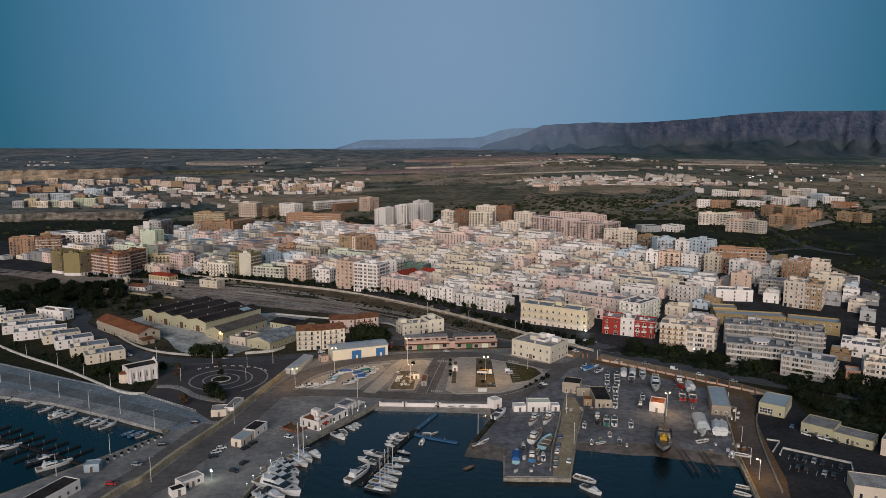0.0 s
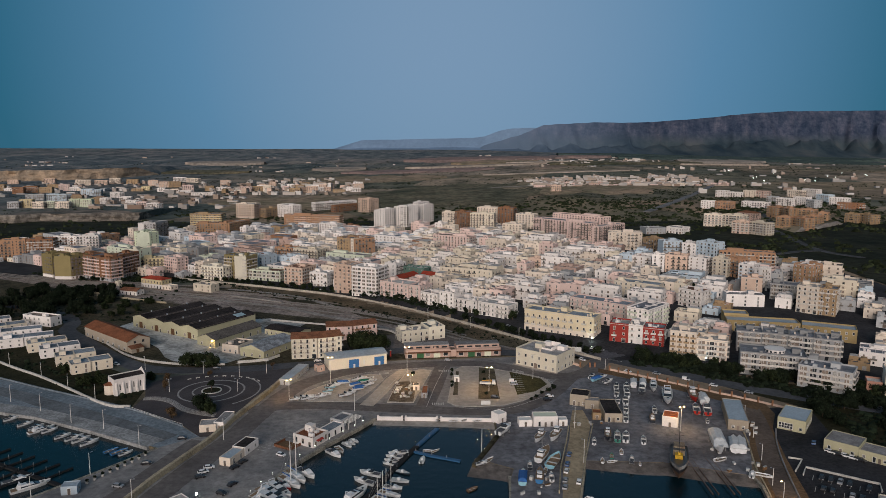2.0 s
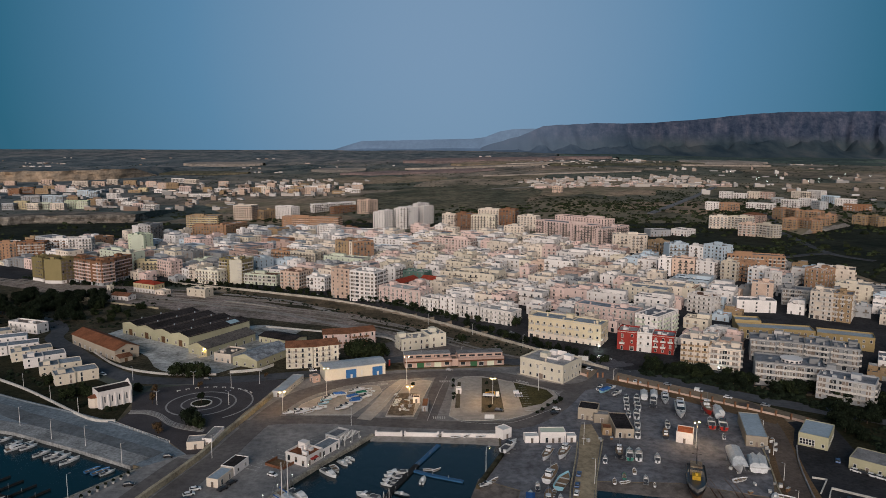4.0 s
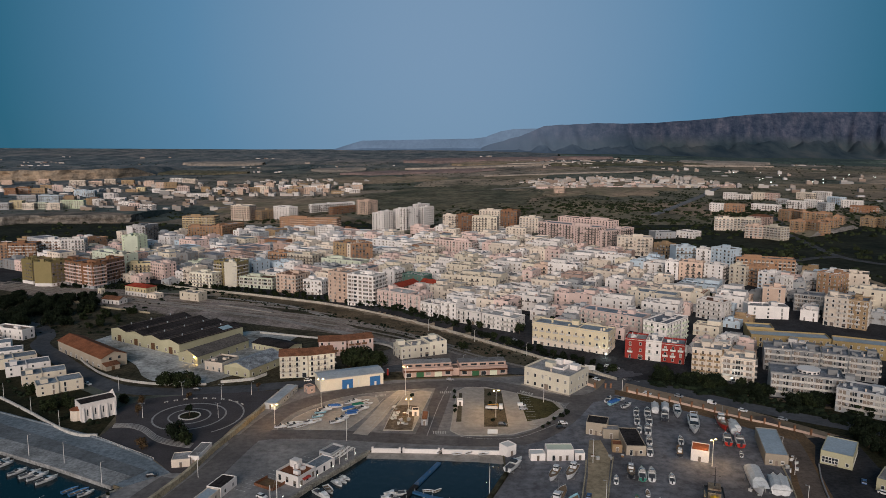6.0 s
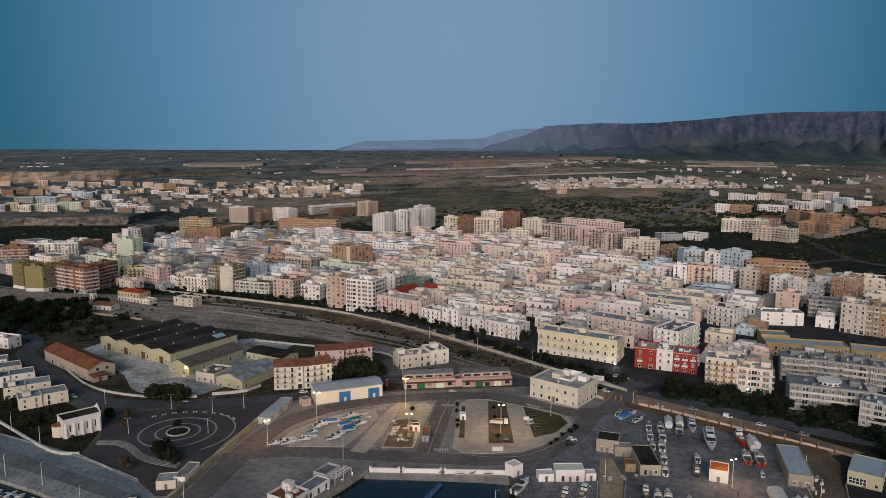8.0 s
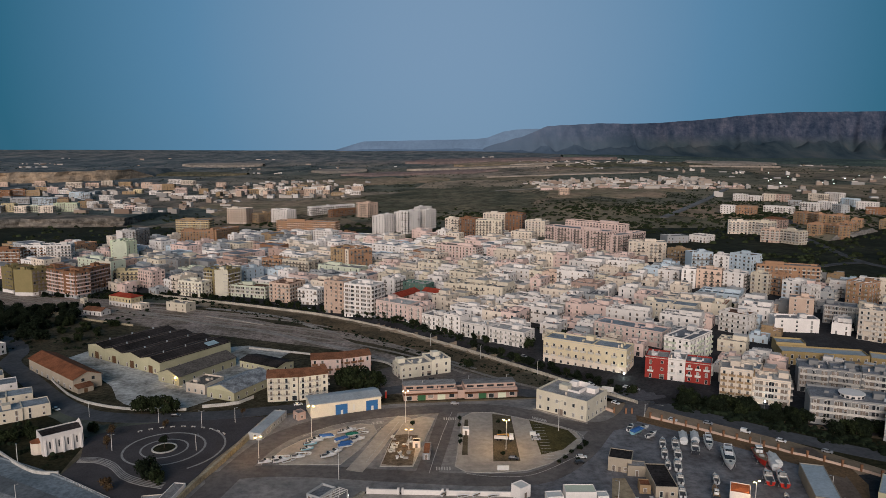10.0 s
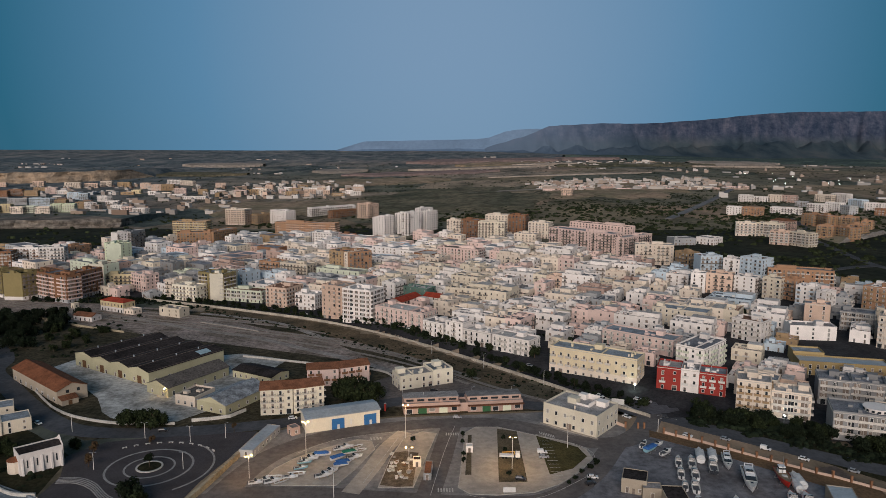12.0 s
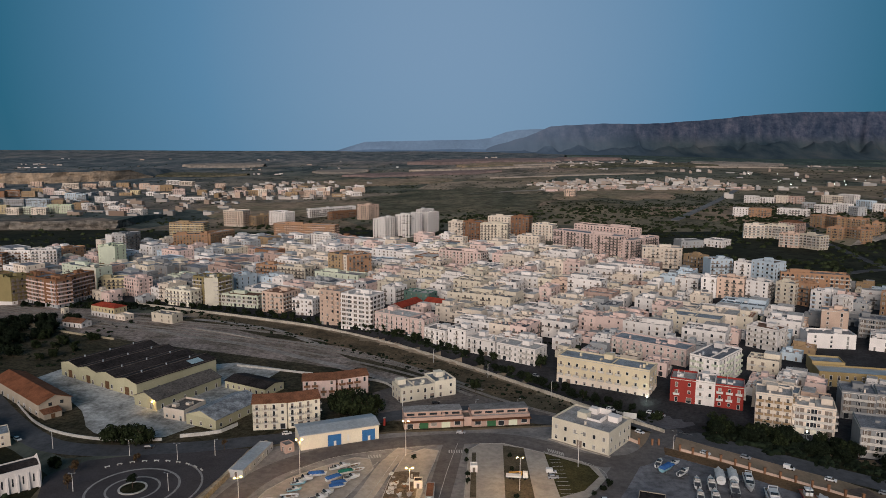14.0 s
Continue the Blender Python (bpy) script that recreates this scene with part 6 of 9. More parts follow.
fence = thing("boundary_wall", "low ochre boundary wall with red brick pillars", "wall")
FP = [(103.6, 405.8), (107.8, 402.4), (112.4, 399), (116.8, 395.7), (121, 391.8), (125.2, 388.3), (129.4, 384.2), (133.7, 380.6), (137.9, 377), (142.1, 373.2), (146.6, 369.9), (150.5, 366), (155.3, 362.9), (160, 358.6), (165, 354.5), (170, 350), (175, 345)]
for (xa, ya), (xb, yb) in zip(FP, FP[1:]):
    part("wall_panel", ribbon([(xa, ya), (xb, yb)], 0.3, 0, 1.1, False), WALL["peach"], fence)
pil = Geo().box(-0.4, 0.4, -0.4, 0.4, 0, 2.6).box(-0.5, 0.5, -0.5, 0.5, 2.6, 2.8).mesh("pillar", WALL["brick"])
for xa, ya in FP + [(88.2, 412.5), (93.6, 411.3), (96.4, 411.3)]:
    part("pillar", pil, None, fence).location = (xa, ya, 0)
gate = thing("gate_wall", "short brick wall by the harbour gate", "wall")
part("wall_panel", ribbon([(83, 419), (88, 412.6)], 0.4, 0, 1.4, False), WALL["peach"], gate)

bill = thing("billboard", "white roadside billboard on posts", "billboard", at=pose(88.5, 438.6, 0, 0, 0, -21))
for k in (0.6, 5.2):
    part("post", Geo().box(k, k + 0.15, -0.1, 0.1, 0, 4), STEEL, bill)
part("panel", Geo().box(0, 6, -0.2, -0.1, 1.6, 4.4), FRAMEW, bill)
board = thing("notice_board", "large white blank board at the island edge", "sign", at=pose(26.2, 350.6, 0.2))
for k in (0.4, 4.0):
    part("post", Geo().box(k, k + 0.15, 0.0, 0.15, 0, 2.6), STEEL, board)
part("panel", Geo().box(0, 4.6, -0.1, 0.0, 0.7, 2.7), FRAMEW, board)

# piazza rings and wave steps
CX, CY = -112, 374


def arc(r, a0=0, a1=360, n=40):
    return [(CX + r * math.cos(radians(a0 + (a1 - a0) * k / n)), CY + r * math.sin(radians(a0 + (a1 - a0) * k / n))) for k in range(n + 1)]


for r, a0, a1, wd in ((16.4, 0, 360, 0.9), (9.4, 0, 360, 0.8), (24.5, -50, 55, 0.8)):
    setting("paving_ring", ribbon(arc(r, a0, a1), wd, 0.0, 0.115, False), RINGST, "white stone ring in the piazza paving", "paving")
setting("round_kerb", ribbon(arc(4.8), 0.7, 0.0, 0.45, False), WHITEST, "round stone kerb of the planting bed", "kerb")
setting("round_bed", patch(arc(4.6, 0, 345, 23), 0.3), GRASS, "round planting bed with low scrub", "planting")
for k in range(5):
    o = k * 1.1
    setting("wave_step", ribbon([(-143 + o * 0.2, 365 - o), (-135, 365 - o * 1.0), (-127, 360.5 - o), (-118, 351 - o), (-109.4, 346 - o), (-100, 343 - o)], 0.45, 0, 0.13 + 0.03 * k), RINGST, "wavy pale stone step of the piazza", "step")

# road paint
paint = thing("road_marking", "white zebra stripes and lane lines", "road marking", kind="stuff")
g = Geo()
for k in range(6):
    for (zx, zy) in ((6.2, 404), (2.2, 352.5)):
        g.box(zx + k * 1.05, zx + k * 1.05 + 0.55, zy, zy + 3.0, 0.1, 0.125)
for k in range(9):
    g.box(-27 + k * 0.62, -26.7 + k * 0.62, 399 + k * 0.1, 402 + k * 0.1, 0.1, 0.125)
    g.box(48 + k * 0.7, 48.4 + k * 0.7, 405 - k * 0.5, 408 - k * 0.5, 0.1, 0.125)
for pts in ([(-33, 368), (-28, 382), (-22.5, 396)], [(-26, 360), (-21, 378), (-14.6, 402)], [(-0.5, 350), (5, 386), (10.4, 414)], [(-56, 386), (-44, 398), (-28, 405), (-4, 410.5)], [(12, 352), (16, 349), (28, 346.7), (42, 349.5), (62, 366)],
            [(66.5, 379), (67, 386), (62, 394), (46, 405)]):
    r = ribbon(pts, 0.22, 0.1, 0.127)
    g.add(r.v, r.f)
for k in range(14):
    g.box(-76 + k * 1.15, -75.8 + k * 1.15, 298 + k * 2.0, 298.2 + k * 2.0, 0.02, 0.05)
    a = Vector((-66 + k * 1.6, 300 + k * 2.1))
    r = ribbon([(a.x - 6, a.y + 3), (a.x - 1, a.y + 0.5)], 0.15, 0, 0.05, False)
    g.add(r.v, r.f)
for k in range(7):
    for s in (0, 1):
        a = Vector((150 + k * 2.6 - s * 4, 276 - k * 1.75 - s * 9))
        r = ribbon([(a.x, a.y), (a.x - 2.6, a.y - 4)], 0.15, 0, 0.075, False)
        g.add(r.v, r.f)
for k in range(12):
    for xa in (46.5,):
        g.box(xa + k * 0.06, xa + 4.4 + k * 0.06, 362 + k * 3.2, 362.14 + k * 3.2, 0.2, 0.285)
me = g.mesh("road_marking", PAINT)
part("stripe", me, None, paint)

zeb = thing("zebra_crossing", "worn white zebra crossing in front of the red building", "road marking", kind="structure")
for k in range(7):
    part("stripe", Geo().box(-0.25, 0.25, -1.6, 1.6, 0, 0.012), PAINT, zeb).matrix_world = pose(108.6 + k * 0.85, 425.6 - k * 0.55, 0.142, 0, 0, 57)
setting("front_street", patch([(97, 437), (104, 448), (116, 453), (150, 438), (150, 431), (127, 436), (114, 430), (106, 428)], 0.136), surface("front_street", (0.125, 0.122, 0.135), 0.92, 0.06, 0.6, 0.4), "blue-grey street before the red building", "street")

# railway tracks
tr = thing("railway_track", "rusty rails on weathered sleepers", "railway", kind="stuff")
TRK = [[(-520, 752), (-390, 694), (-245, 626), (-150, 590), (-80, 562), (-20, 522), (30, 470), (58, 446)],
       [(-520, 757), (-390, 699), (-245, 631), (-150, 596), (-85, 570), (-26, 532), (26, 480)],
       [(-520, 747), (-390, 689), (-245, 620), (-150, 582), (-80, 550), (-20, 512), (20, 472)],
       [(-390, 704), (-245, 640), (-170, 618), (-110, 596), (-70, 574)], [(-245, 646), (-180, 626), (-120, 606)]]
rails, sleepers = Geo(), Geo()
for line in TRK:
    for off in (-0.75, 0.75):
        r = ribbon([(x + off * 0.45, y + off * 0.9) for x, y in line], 0.18, 0.1, 0.32)
        rails.add(r.v, r.f)
    r = ribbon(line, 2.6, 0.0, 0.16)
    sleepers.add(r.v, r.f)
part("rail", rails, surface("rail_steel", (0.30, 0.26, 0.23), 0.5, 0.3, 3, 0.3, metal=0.5), tr)
part("sleeper_bed", sleepers, surface("sleeper_bed", (0.36, 0.33, 0.30), 0.95, 0.2, 1.4, 0.5), tr)

for k, pts in enumerate([[(-140, 606), (-90, 586), (-50, 562), (-70, 566), (-110, 584)], [(-230, 650), (-180, 640), (-120, 616), (-150, 618), (-215, 642)], [(-60, 548), (-20, 520), (10, 490), (4, 486), (-40, 522)], [(-30, 556), (5, 524), (40, 482), (30, 480), (-8, 520)],
                         [(-245, 596), (-190, 572), (-114, 542), (-70, 524), (-30, 500), (-80, 514), (-140, 538), (-250, 580)]]):
    setting("track_grass" + (".%03d" % k if k else ""), patch(pts, 0.12), WASTE, "dry weeds between the railway tracks", "grass")

PALEWAY = surface("pale_trackside_gravel", (0.40, 0.365, 0.335), 0.95, 0.05, 0.4, 0.45, col2=(0.24, 0.21, 0.19))
setting("trackside_way", ribbon([(-330, 672), (-250, 634), (-168, 589), (-119, 566), (-79, 538), (-50, 518), (-20, 492)], 5.0, 0.0, 0.15), PALEWAY, "pale gravel way beside the tracks", "path")
setting("service_lane", ribbon([(-176, 634), (-148, 624), (-108, 602), (-80, 573), (-66, 560)], 4.5, 0.0, 0.148), PALEWAY, "pale dirt lane bending towards the tracks", "path")
setting("platform", ribbon([(-167, 607), (-141, 594), (-118, 581)], 2.2, -0.2, 0.75, False), PALEWAY, "low pale railway platform", "platform")
wall_line("trackside_wall", [(-272, 606), (-238, 590), (-210, 578)], 0.5, 1.5, YELLOWST, "rough stone wall beside the tracks", False)
wall_line("enclosure_wall", [(-318, 606), (-302, 625), (-276, 611), (-292, 592), (-318, 606)], 0.4, 1.8, YELLOWST, "stone walls of a roofless enclosure", False)
setting("rail_bank", patch([(-171, 651), (-127, 630), (-83, 607), (-34, 569), (8, 528), (54, 476), (40, 464), (-5, 515), (-47, 553), (-94, 590), (-136, 613), (-180, 634)], 0.135), surface("dry_bank", (0.19, 0.14, 0.09), 0.95, 0.06, 0.5, 0.6, col2=(0.06, 0.052, 0.034), bump=0.4), "weedy brown bank along the railway wall", "grass")
fen = thing("white_railing", "white metal railing between mole and piazza", "railing")
for k in range(22):
    t = k / 21
    part("post", Geo().box(-0.05, 0.05, -0.05, 0.05, 0, 1.1), FRAMEW, fen).location = (-143.6 + 33.0 * t, 349.0 - 22.0 * t, 0.1)
part("top_rail", ribbon([(-143.6, 349.0), (-110.6, 327.0)], 0.1, 1.1, 1.2, False), FRAMEW, fen)
part("middle_rail", ribbon([(-143.6, 349.0), (-110.6, 327.0)], 0.08, 0.6, 0.68, False), FRAMEW, fen)
ter = thing("terrace_fence", "brown slatted fence round the restaurant terrace", "fence", at=pose(-65, 305.5, 0.05, 0, 0, -31))
for k, (xa, ya, xb, yb) in enumerate(((0, 0, 9, 0), (0, 0, 0, 7), (9, 0, 9, 7))):
    part("fence_panel", ribbon([(xa, ya), (xb, yb)], 0.12, 0, 1.1, False), TILEBROWN, ter)
setting("terrace_floor", patch([(-65, 305.5), (-57.2, 300.8), (-53.6, 306.4), (-61.4, 311.2)], 0.12), DIRT, "brown tiled restaurant terrace", "terrace")

BENCH = Geo().box(-1.0, 1.0, -0.3, 0.3, 0.38, 0.5).mesh("seat", WHITEST)
FOOT = Geo().box(-0.15, 0.15, -0.25, 0.25, 0, 0.38).mesh("foot", WHITEST)
for k in range(10):
    a = radians(40 + 10 * k)
    bench = thing("stone_bench", "white stone bench at the rim of the piazza", "bench", "benches of the piazza", at=pose(CX + 27 * math.cos(a), CY + 23 * math.sin(a), 0.08, 0, 0, 130 + 10 * k))
    part("seat", BENCH, None, bench)
    for s in (-0.7, 0.7):
        part("foot", FOOT, None, bench).location = (s, 0, 0)
for gx, gy in ((-27.5, 432.5), (-22.5, 433.5)):
    gp_ = thing("gate_pillar", "dark red painted gate pillar with pale cap", "pillar", "gate pillars", at=pose(gx, gy, 0.05))
    part("shaft", Geo().box(-0.45, 0.45, -0.45, 0.45, 0, 3.6), WALL["red"], gp_)
    part("cap", Geo().box(-0.55, 0.55, -0.55, 0.55, 3.6, 3.85), WHITEST, gp_)

# ---- boats ----
def gloss(name, c, rough=0.3):
    return surface(name, c, rough, 0.8, 4, 0.18)


HULLMAT = {"white": gloss("gelcoat_white", (0.72, 0.73, 0.74)), "blue": gloss("hull_blue", (0.05, 0.18, 0.38)), "red": gloss("hull_red", (0.42, 0.03, 0.02)), "dark": gloss("hull_dark", (0.03, 0.035, 0.045)),
           "green": gloss("hull_green", (0.05, 0.22, 0.17)), "sky": gloss("hull_sky", (0.28, 0.52, 0.62)), "brown": gloss("hull_brown", (0.14, 0.08, 0.05))}
DECKMAT = gloss("deck_pale", (0.62, 0.61, 0.57), 0.6)
TEAK = surface("deck_teak", (0.26, 0.17, 0.10), 0.7, 1, 4, 0.3)
COVER = {"blue": surface("canvas_blue", (0.05, 0.15, 0.40), 0.8, 0.6, 4, 0.3), "white": surface("canvas_white", (0.60, 0.62, 0.63), 0.8, 0.6, 4, 0.25), "green": surface("canvas_green", (0.03, 0.18, 0.13), 0.8, 0.6, 4, 0.3)}


def hull_geo(L, B, H, full=2.4):
    g, n = Geo(), 9
    for i in range(n):
        t = i / (n - 1)
        x = -L / 2 + L * t
        b = B / 2 * (0.92 + 0.08 * min(1, t * 3)) * max(0.02, 1 - max(0, (t - 0.42) / 0.58) ** full)
        zs = H * (1 + 0.28 * t * t)
        g.v += [(x - 0.06 * L * (1 - t) * 0, 0, 0.12 * H * t ** 4), (x, b * 0.72, 0.22 * H), (x + 0.05 * L * t * t, b, zs), (x + 0.05 * L * t * t, -b, zs), (x, -b * 0.72, 0.22 * H)]
    for i in range(n - 1):
        a, c = i * 5, i * 5 + 5
        g.f += [(a, c, c + 1, a + 1), (a + 1, c + 1, c + 2, a + 2), (a + 3, c + 3, c + 4, a + 4), (a + 4, c + 4, c, a)]
    g.f += [(0, 1, 2, 3, 4), tuple(reversed(range((n - 1) * 5, n * 5)))]
    g.s = [0] * len(g.f)
    return g


def deck_geo(L, B, H, full=2.4, drop=0.08):
    g, n = Geo(), 9
    for i in range(n):
        t = i / (n - 1)
        x = -L / 2 + L * t + 0.05 * L * t * t
        b = 0.94 * B / 2 * (0.92 + 0.08 * min(1, t * 3)) * max(0.02, 1 - max(0, (t - 0.42) / 0.58) ** full)
        z = H * (1 + 0.28 * t * t) - drop * H
        g.v += [(x, b, z), (x, -b, z)]
    g.f = [(2 * i, 2 * i + 1, 2 * i + 3, 2 * i + 2) for i in range(n - 1)]
    g.s = [0] * len(g.f)
    return g


def frustum(x0, x1, hw, z0, z1, front=0.5, back=0.1, side=0.85):
    d = z1 - z0
    v = [(x0, -hw, z0), (x1, -hw, z0), (x1, hw, z0), (x0, hw, z0), (x0 + back * d, -hw * side, z1), (x1 - front * d, -hw * side, z1), (x1 - front * d, hw * side, z1), (x0 + back * d, hw * side, z1)]
    return Geo().add(v, [(4, 5, 6, 7), (0, 1, 5, 4), (1, 2, 6, 5), (2, 3, 7, 6), (3, 0, 4, 7)])


BOATS = {}
BOATLABEL = {"motor": "motorboat with low cabin and windscreen", "yacht": "motor yacht with long cabin and flybridge", "sail": "sailing yacht with bare mast and boom", "open": "small open boat with thwarts", "cover": "boat under a fitted canvas cover",
             "fisher": "wooden fishing boat with wheelhouse", "rib": "inflatable dinghy with outboard"}


def boat(kind, x, y, rot, L=None, hull="white", land=False, cover="blue"):
    base_l = {"motor": 7.5, "yacht": 15.0, "sail": 11.0, "open": 5.0, "cover": 8.0, "fisher": 11.0, "rib": 5.0}[kind]
    L = L or base_l
    s = L / base_l
    H = {"motor": 1.2, "yacht": 1.9, "sail": 1.5, "open": 0.7, "cover": 1.3, "fisher": 1.9, "rib": 0.6}[kind]
    B = {"motor": 2.5, "yacht": 4.3, "sail": 3.3, "open": 1.9, "cover": 2.7, "fisher": 3.6, "rib": 2.0}[kind]
    z = (0.75 if kind not in ("open", "rib") else 0.15) if land else -1.4 - 0.3 * H
    m = pose(x, y, z, 0, 0, rot) @ Matrix.Scale(s, 4)
    key = (kind, hull, land, cover if kind == "cover" else "")
    if key in BOATS:
        return copy_thing(BOATS[key], pose(x, y, z, 0, 0, rot) @ Matrix.Scale(s / BOATS[key].scale[0], 4))
    root = thing(kind_name(kind), f"{HULLNAME[hull]} {BOATLABEL[kind]}, " + ("standing ashore on props" if land and kind not in ("open", "rib") else "lying ashore" if land else "moored afloat"), "boat", "boats ashore" if land else "boats afloat", at=m)
    BOATS[key] = root
    l = base_l
    full = 3.2 if kind in ("fisher", "yacht") else 2.4
    hb = part("hull", hull_geo(l, B, H, full), HULLMAT[hull], root)
    for p in hb.data.polygons:
        p.use_smooth = False
    part("deck", deck_geo(l, B, H, full, 0.06 if kind != "open" else 0.45), TEAK if kind in ("open", "fisher") else DECKMAT, root)
    if kind == "motor":
        cab = part("cabin", frustum(-0.2, 2.6, 0.95, H * 0.95, H + 0.75, 1.6, 0.1), HULLMAT["white"], root)
        part("windscreen", frustum(-0.9, 0.6, 0.9, H + 0.55, H + 1.25, 1.0, 0.6, 0.8), GLASS, cab)
        part("cockpit", Geo().box(-3.2, -0.9, -0.85, 0.85, H * 0.95, H + 0.08), surface("cockpit_dark", (0.10, 0.10, 0.11), 0.7, 1, 4, 0.3), root)
        part("outboard", Geo().box(-4.1, -3.75, -0.25, 0.25, H * 0.4, H + 0.5), HULLMAT["dark"], root)
    elif kind == "yacht":
        cab = part("cabin", frustum(-4.8, 4.6, 1.6, H * 0.95, H + 1.15, 3.0, 0.2, 0.8), HULLMAT["white"], root)
        part("window_band", frustum(-3.6, 3.75, 1.56, H + 0.42, H + 0.88, 3.0, 0.2, 0.9), GLASS, cab)
        fly = part("flybridge", frustum(-4.4, 0.4, 1.3, H + 1.15, H + 1.6, 1.6, 0.1, 0.9), HULLMAT["white"], root)
        part("fly_screen", frustum(-1.2, 0.1, 1.1, H + 1.55, H + 1.9, 1.6, 0.8), GLASS, fly)
        part("radar_arch", Geo().box(-3.9, -3.5, -1.3, -1.15, H + 1.5, H + 2.5).box(-3.9, -3.5, 1.15, 1.3, H + 1.5, H + 2.5).box(-3.9, -3.5, -1.3, 1.3, H + 2.5, H + 2.62), HULLMAT["white"], fly)
        part("foredeck_hatch", Geo().box(4.6, 5.4, -0.4, 0.4, H * 1.16, H * 1.2 + 0.06), GLASS, root)
        part("aft_deck", Geo().box(-7.2, -5.1, -1.6, 1.6, H * 0.94, H * 0.98 + 0.05), TEAK, root)
    elif kind == "sail":
        part("coachroof", frustum(-1.5, 3.0, 0.95, H * 0.97, H + 0.55, 1.2, 0.2), HULLMAT["white"], root)
        part("cockpit", Geo().box(-4.6, -1.8, -0.8, 0.8, H * 0.9, H + 0.04), TEAK, root)
        part("mast", Geo().cyl(0.9, 0, H, 15.0, 0.16, 0.12, 6), FRAMEW, root)
        part("boom", Geo().bar((0.8, 0, H + 1.5), (-3.8, 0, H + 1.55), 0.16), COVER["blue"], root, "boom with stowed blue sail")
        part("rigging", Geo().bar((0.9, 0, 14.6), (5.6, 0, H * 1.25), 0.03).bar((0.9, 0, 14.6), (-5.3, 0, H), 0.03).bar((0.9, 0, 10), (0.7, 1.4, H), 0.03).bar((0.9, 0, 10), (0.7, -1.4, H), 0.03), STEEL, root)
    elif kind == "cover":
        hood = part("cover", frustum(-3.9, 3.6, 1.28, H * 1.02, H + 0.55, 2.4, 0.5, 0.86), COVER[cover], root, cover + " canvas cover")
        part("ridge", frustum(-3.6, 2.2, 1.08, H + 0.55, H + 0.95, 1.6, 0.9, 0.45), COVER[cover], hood)
    elif kind == "fisher":
        wh = part("wheelhouse", frustum(-3.6, -1.4, 1.05, H * 0.95, H + 1.9, 0.1, 0.05, 0.95), HULLMAT["white"], root)
        part("wheelhouse_window", frustum(-3.55, -1.32, 1.08, H + 1.1, H + 1.6, 0.1, 0.05, 0.98), GLASS, wh)
        part("mast", Geo().cyl(-1.2, 0, H, H + 5.5, 0.09, 0.06, 6), STEEL, root)
        part("hatch", Geo().box(0.4, 1.8, -0.7, 0.7, H * 0.95, H + 0.35), DECKMAT, root)
        part("rail", Geo().bar((2.5, 1.4, H + 0.9), (5.4, 0.2, H + 1.3), 0.05).bar((2.5, -1.4, H + 0.9), (5.4, -0.2, H + 1.3), 0.05), STEEL, root)
    elif kind == "open":
        for xx in (-1.2, 0.6):
            part("thwart", Geo().box(xx, xx + 0.3, -0.8, 0.8, H * 0.72, H * 0.8), DECKMAT, root)
    elif kind == "rib":
        part("console", Geo().box(-0.6, 0.2, -0.35, 0.35, H * 0.8, H + 0.7), HULLMAT["white"], root)
        part("outboard", Geo().box(-2.85, -2.5, -0.2, 0.2, H * 0.4, H + 0.45), HULLMAT["dark"], root)
    if land and kind not in ("open", "rib"):
        g = Geo()
        for xx in (-l * 0.28, l * 0.18):
            for yy in (-1, 1):
                g.bar((xx, yy * B * 0.48, -0.75 / s + 0.02), (xx, yy * B * 0.38, H * 0.35), 0.09)
            g.box(xx - 0.2, xx + 0.2, -B * 0.48, B * 0.48, -0.75 / s + 0.02, -0.75 / s + 0.2)
            g.box(xx - 0.2, xx + 0.2, -0.3, 0.3, -0.75 / s + 0.2, 0.25)
        part("cradle", g, STEEL, root)["kind"] = "stuff"
    return root


HULLNAME = {"white": "white", "blue": "blue", "red": "red", "dark": "black", "green": "green", "sky": "pale blue", "brown": "brown"}


def kind_name(kind):
    return {"motor": "motorboat", "yacht": "motor_yacht", "sail": "sailboat", "open": "rowing_boat", "cover": "covered_boat", "fisher": "fishing_boat", "rib": "dinghy"}[kind]


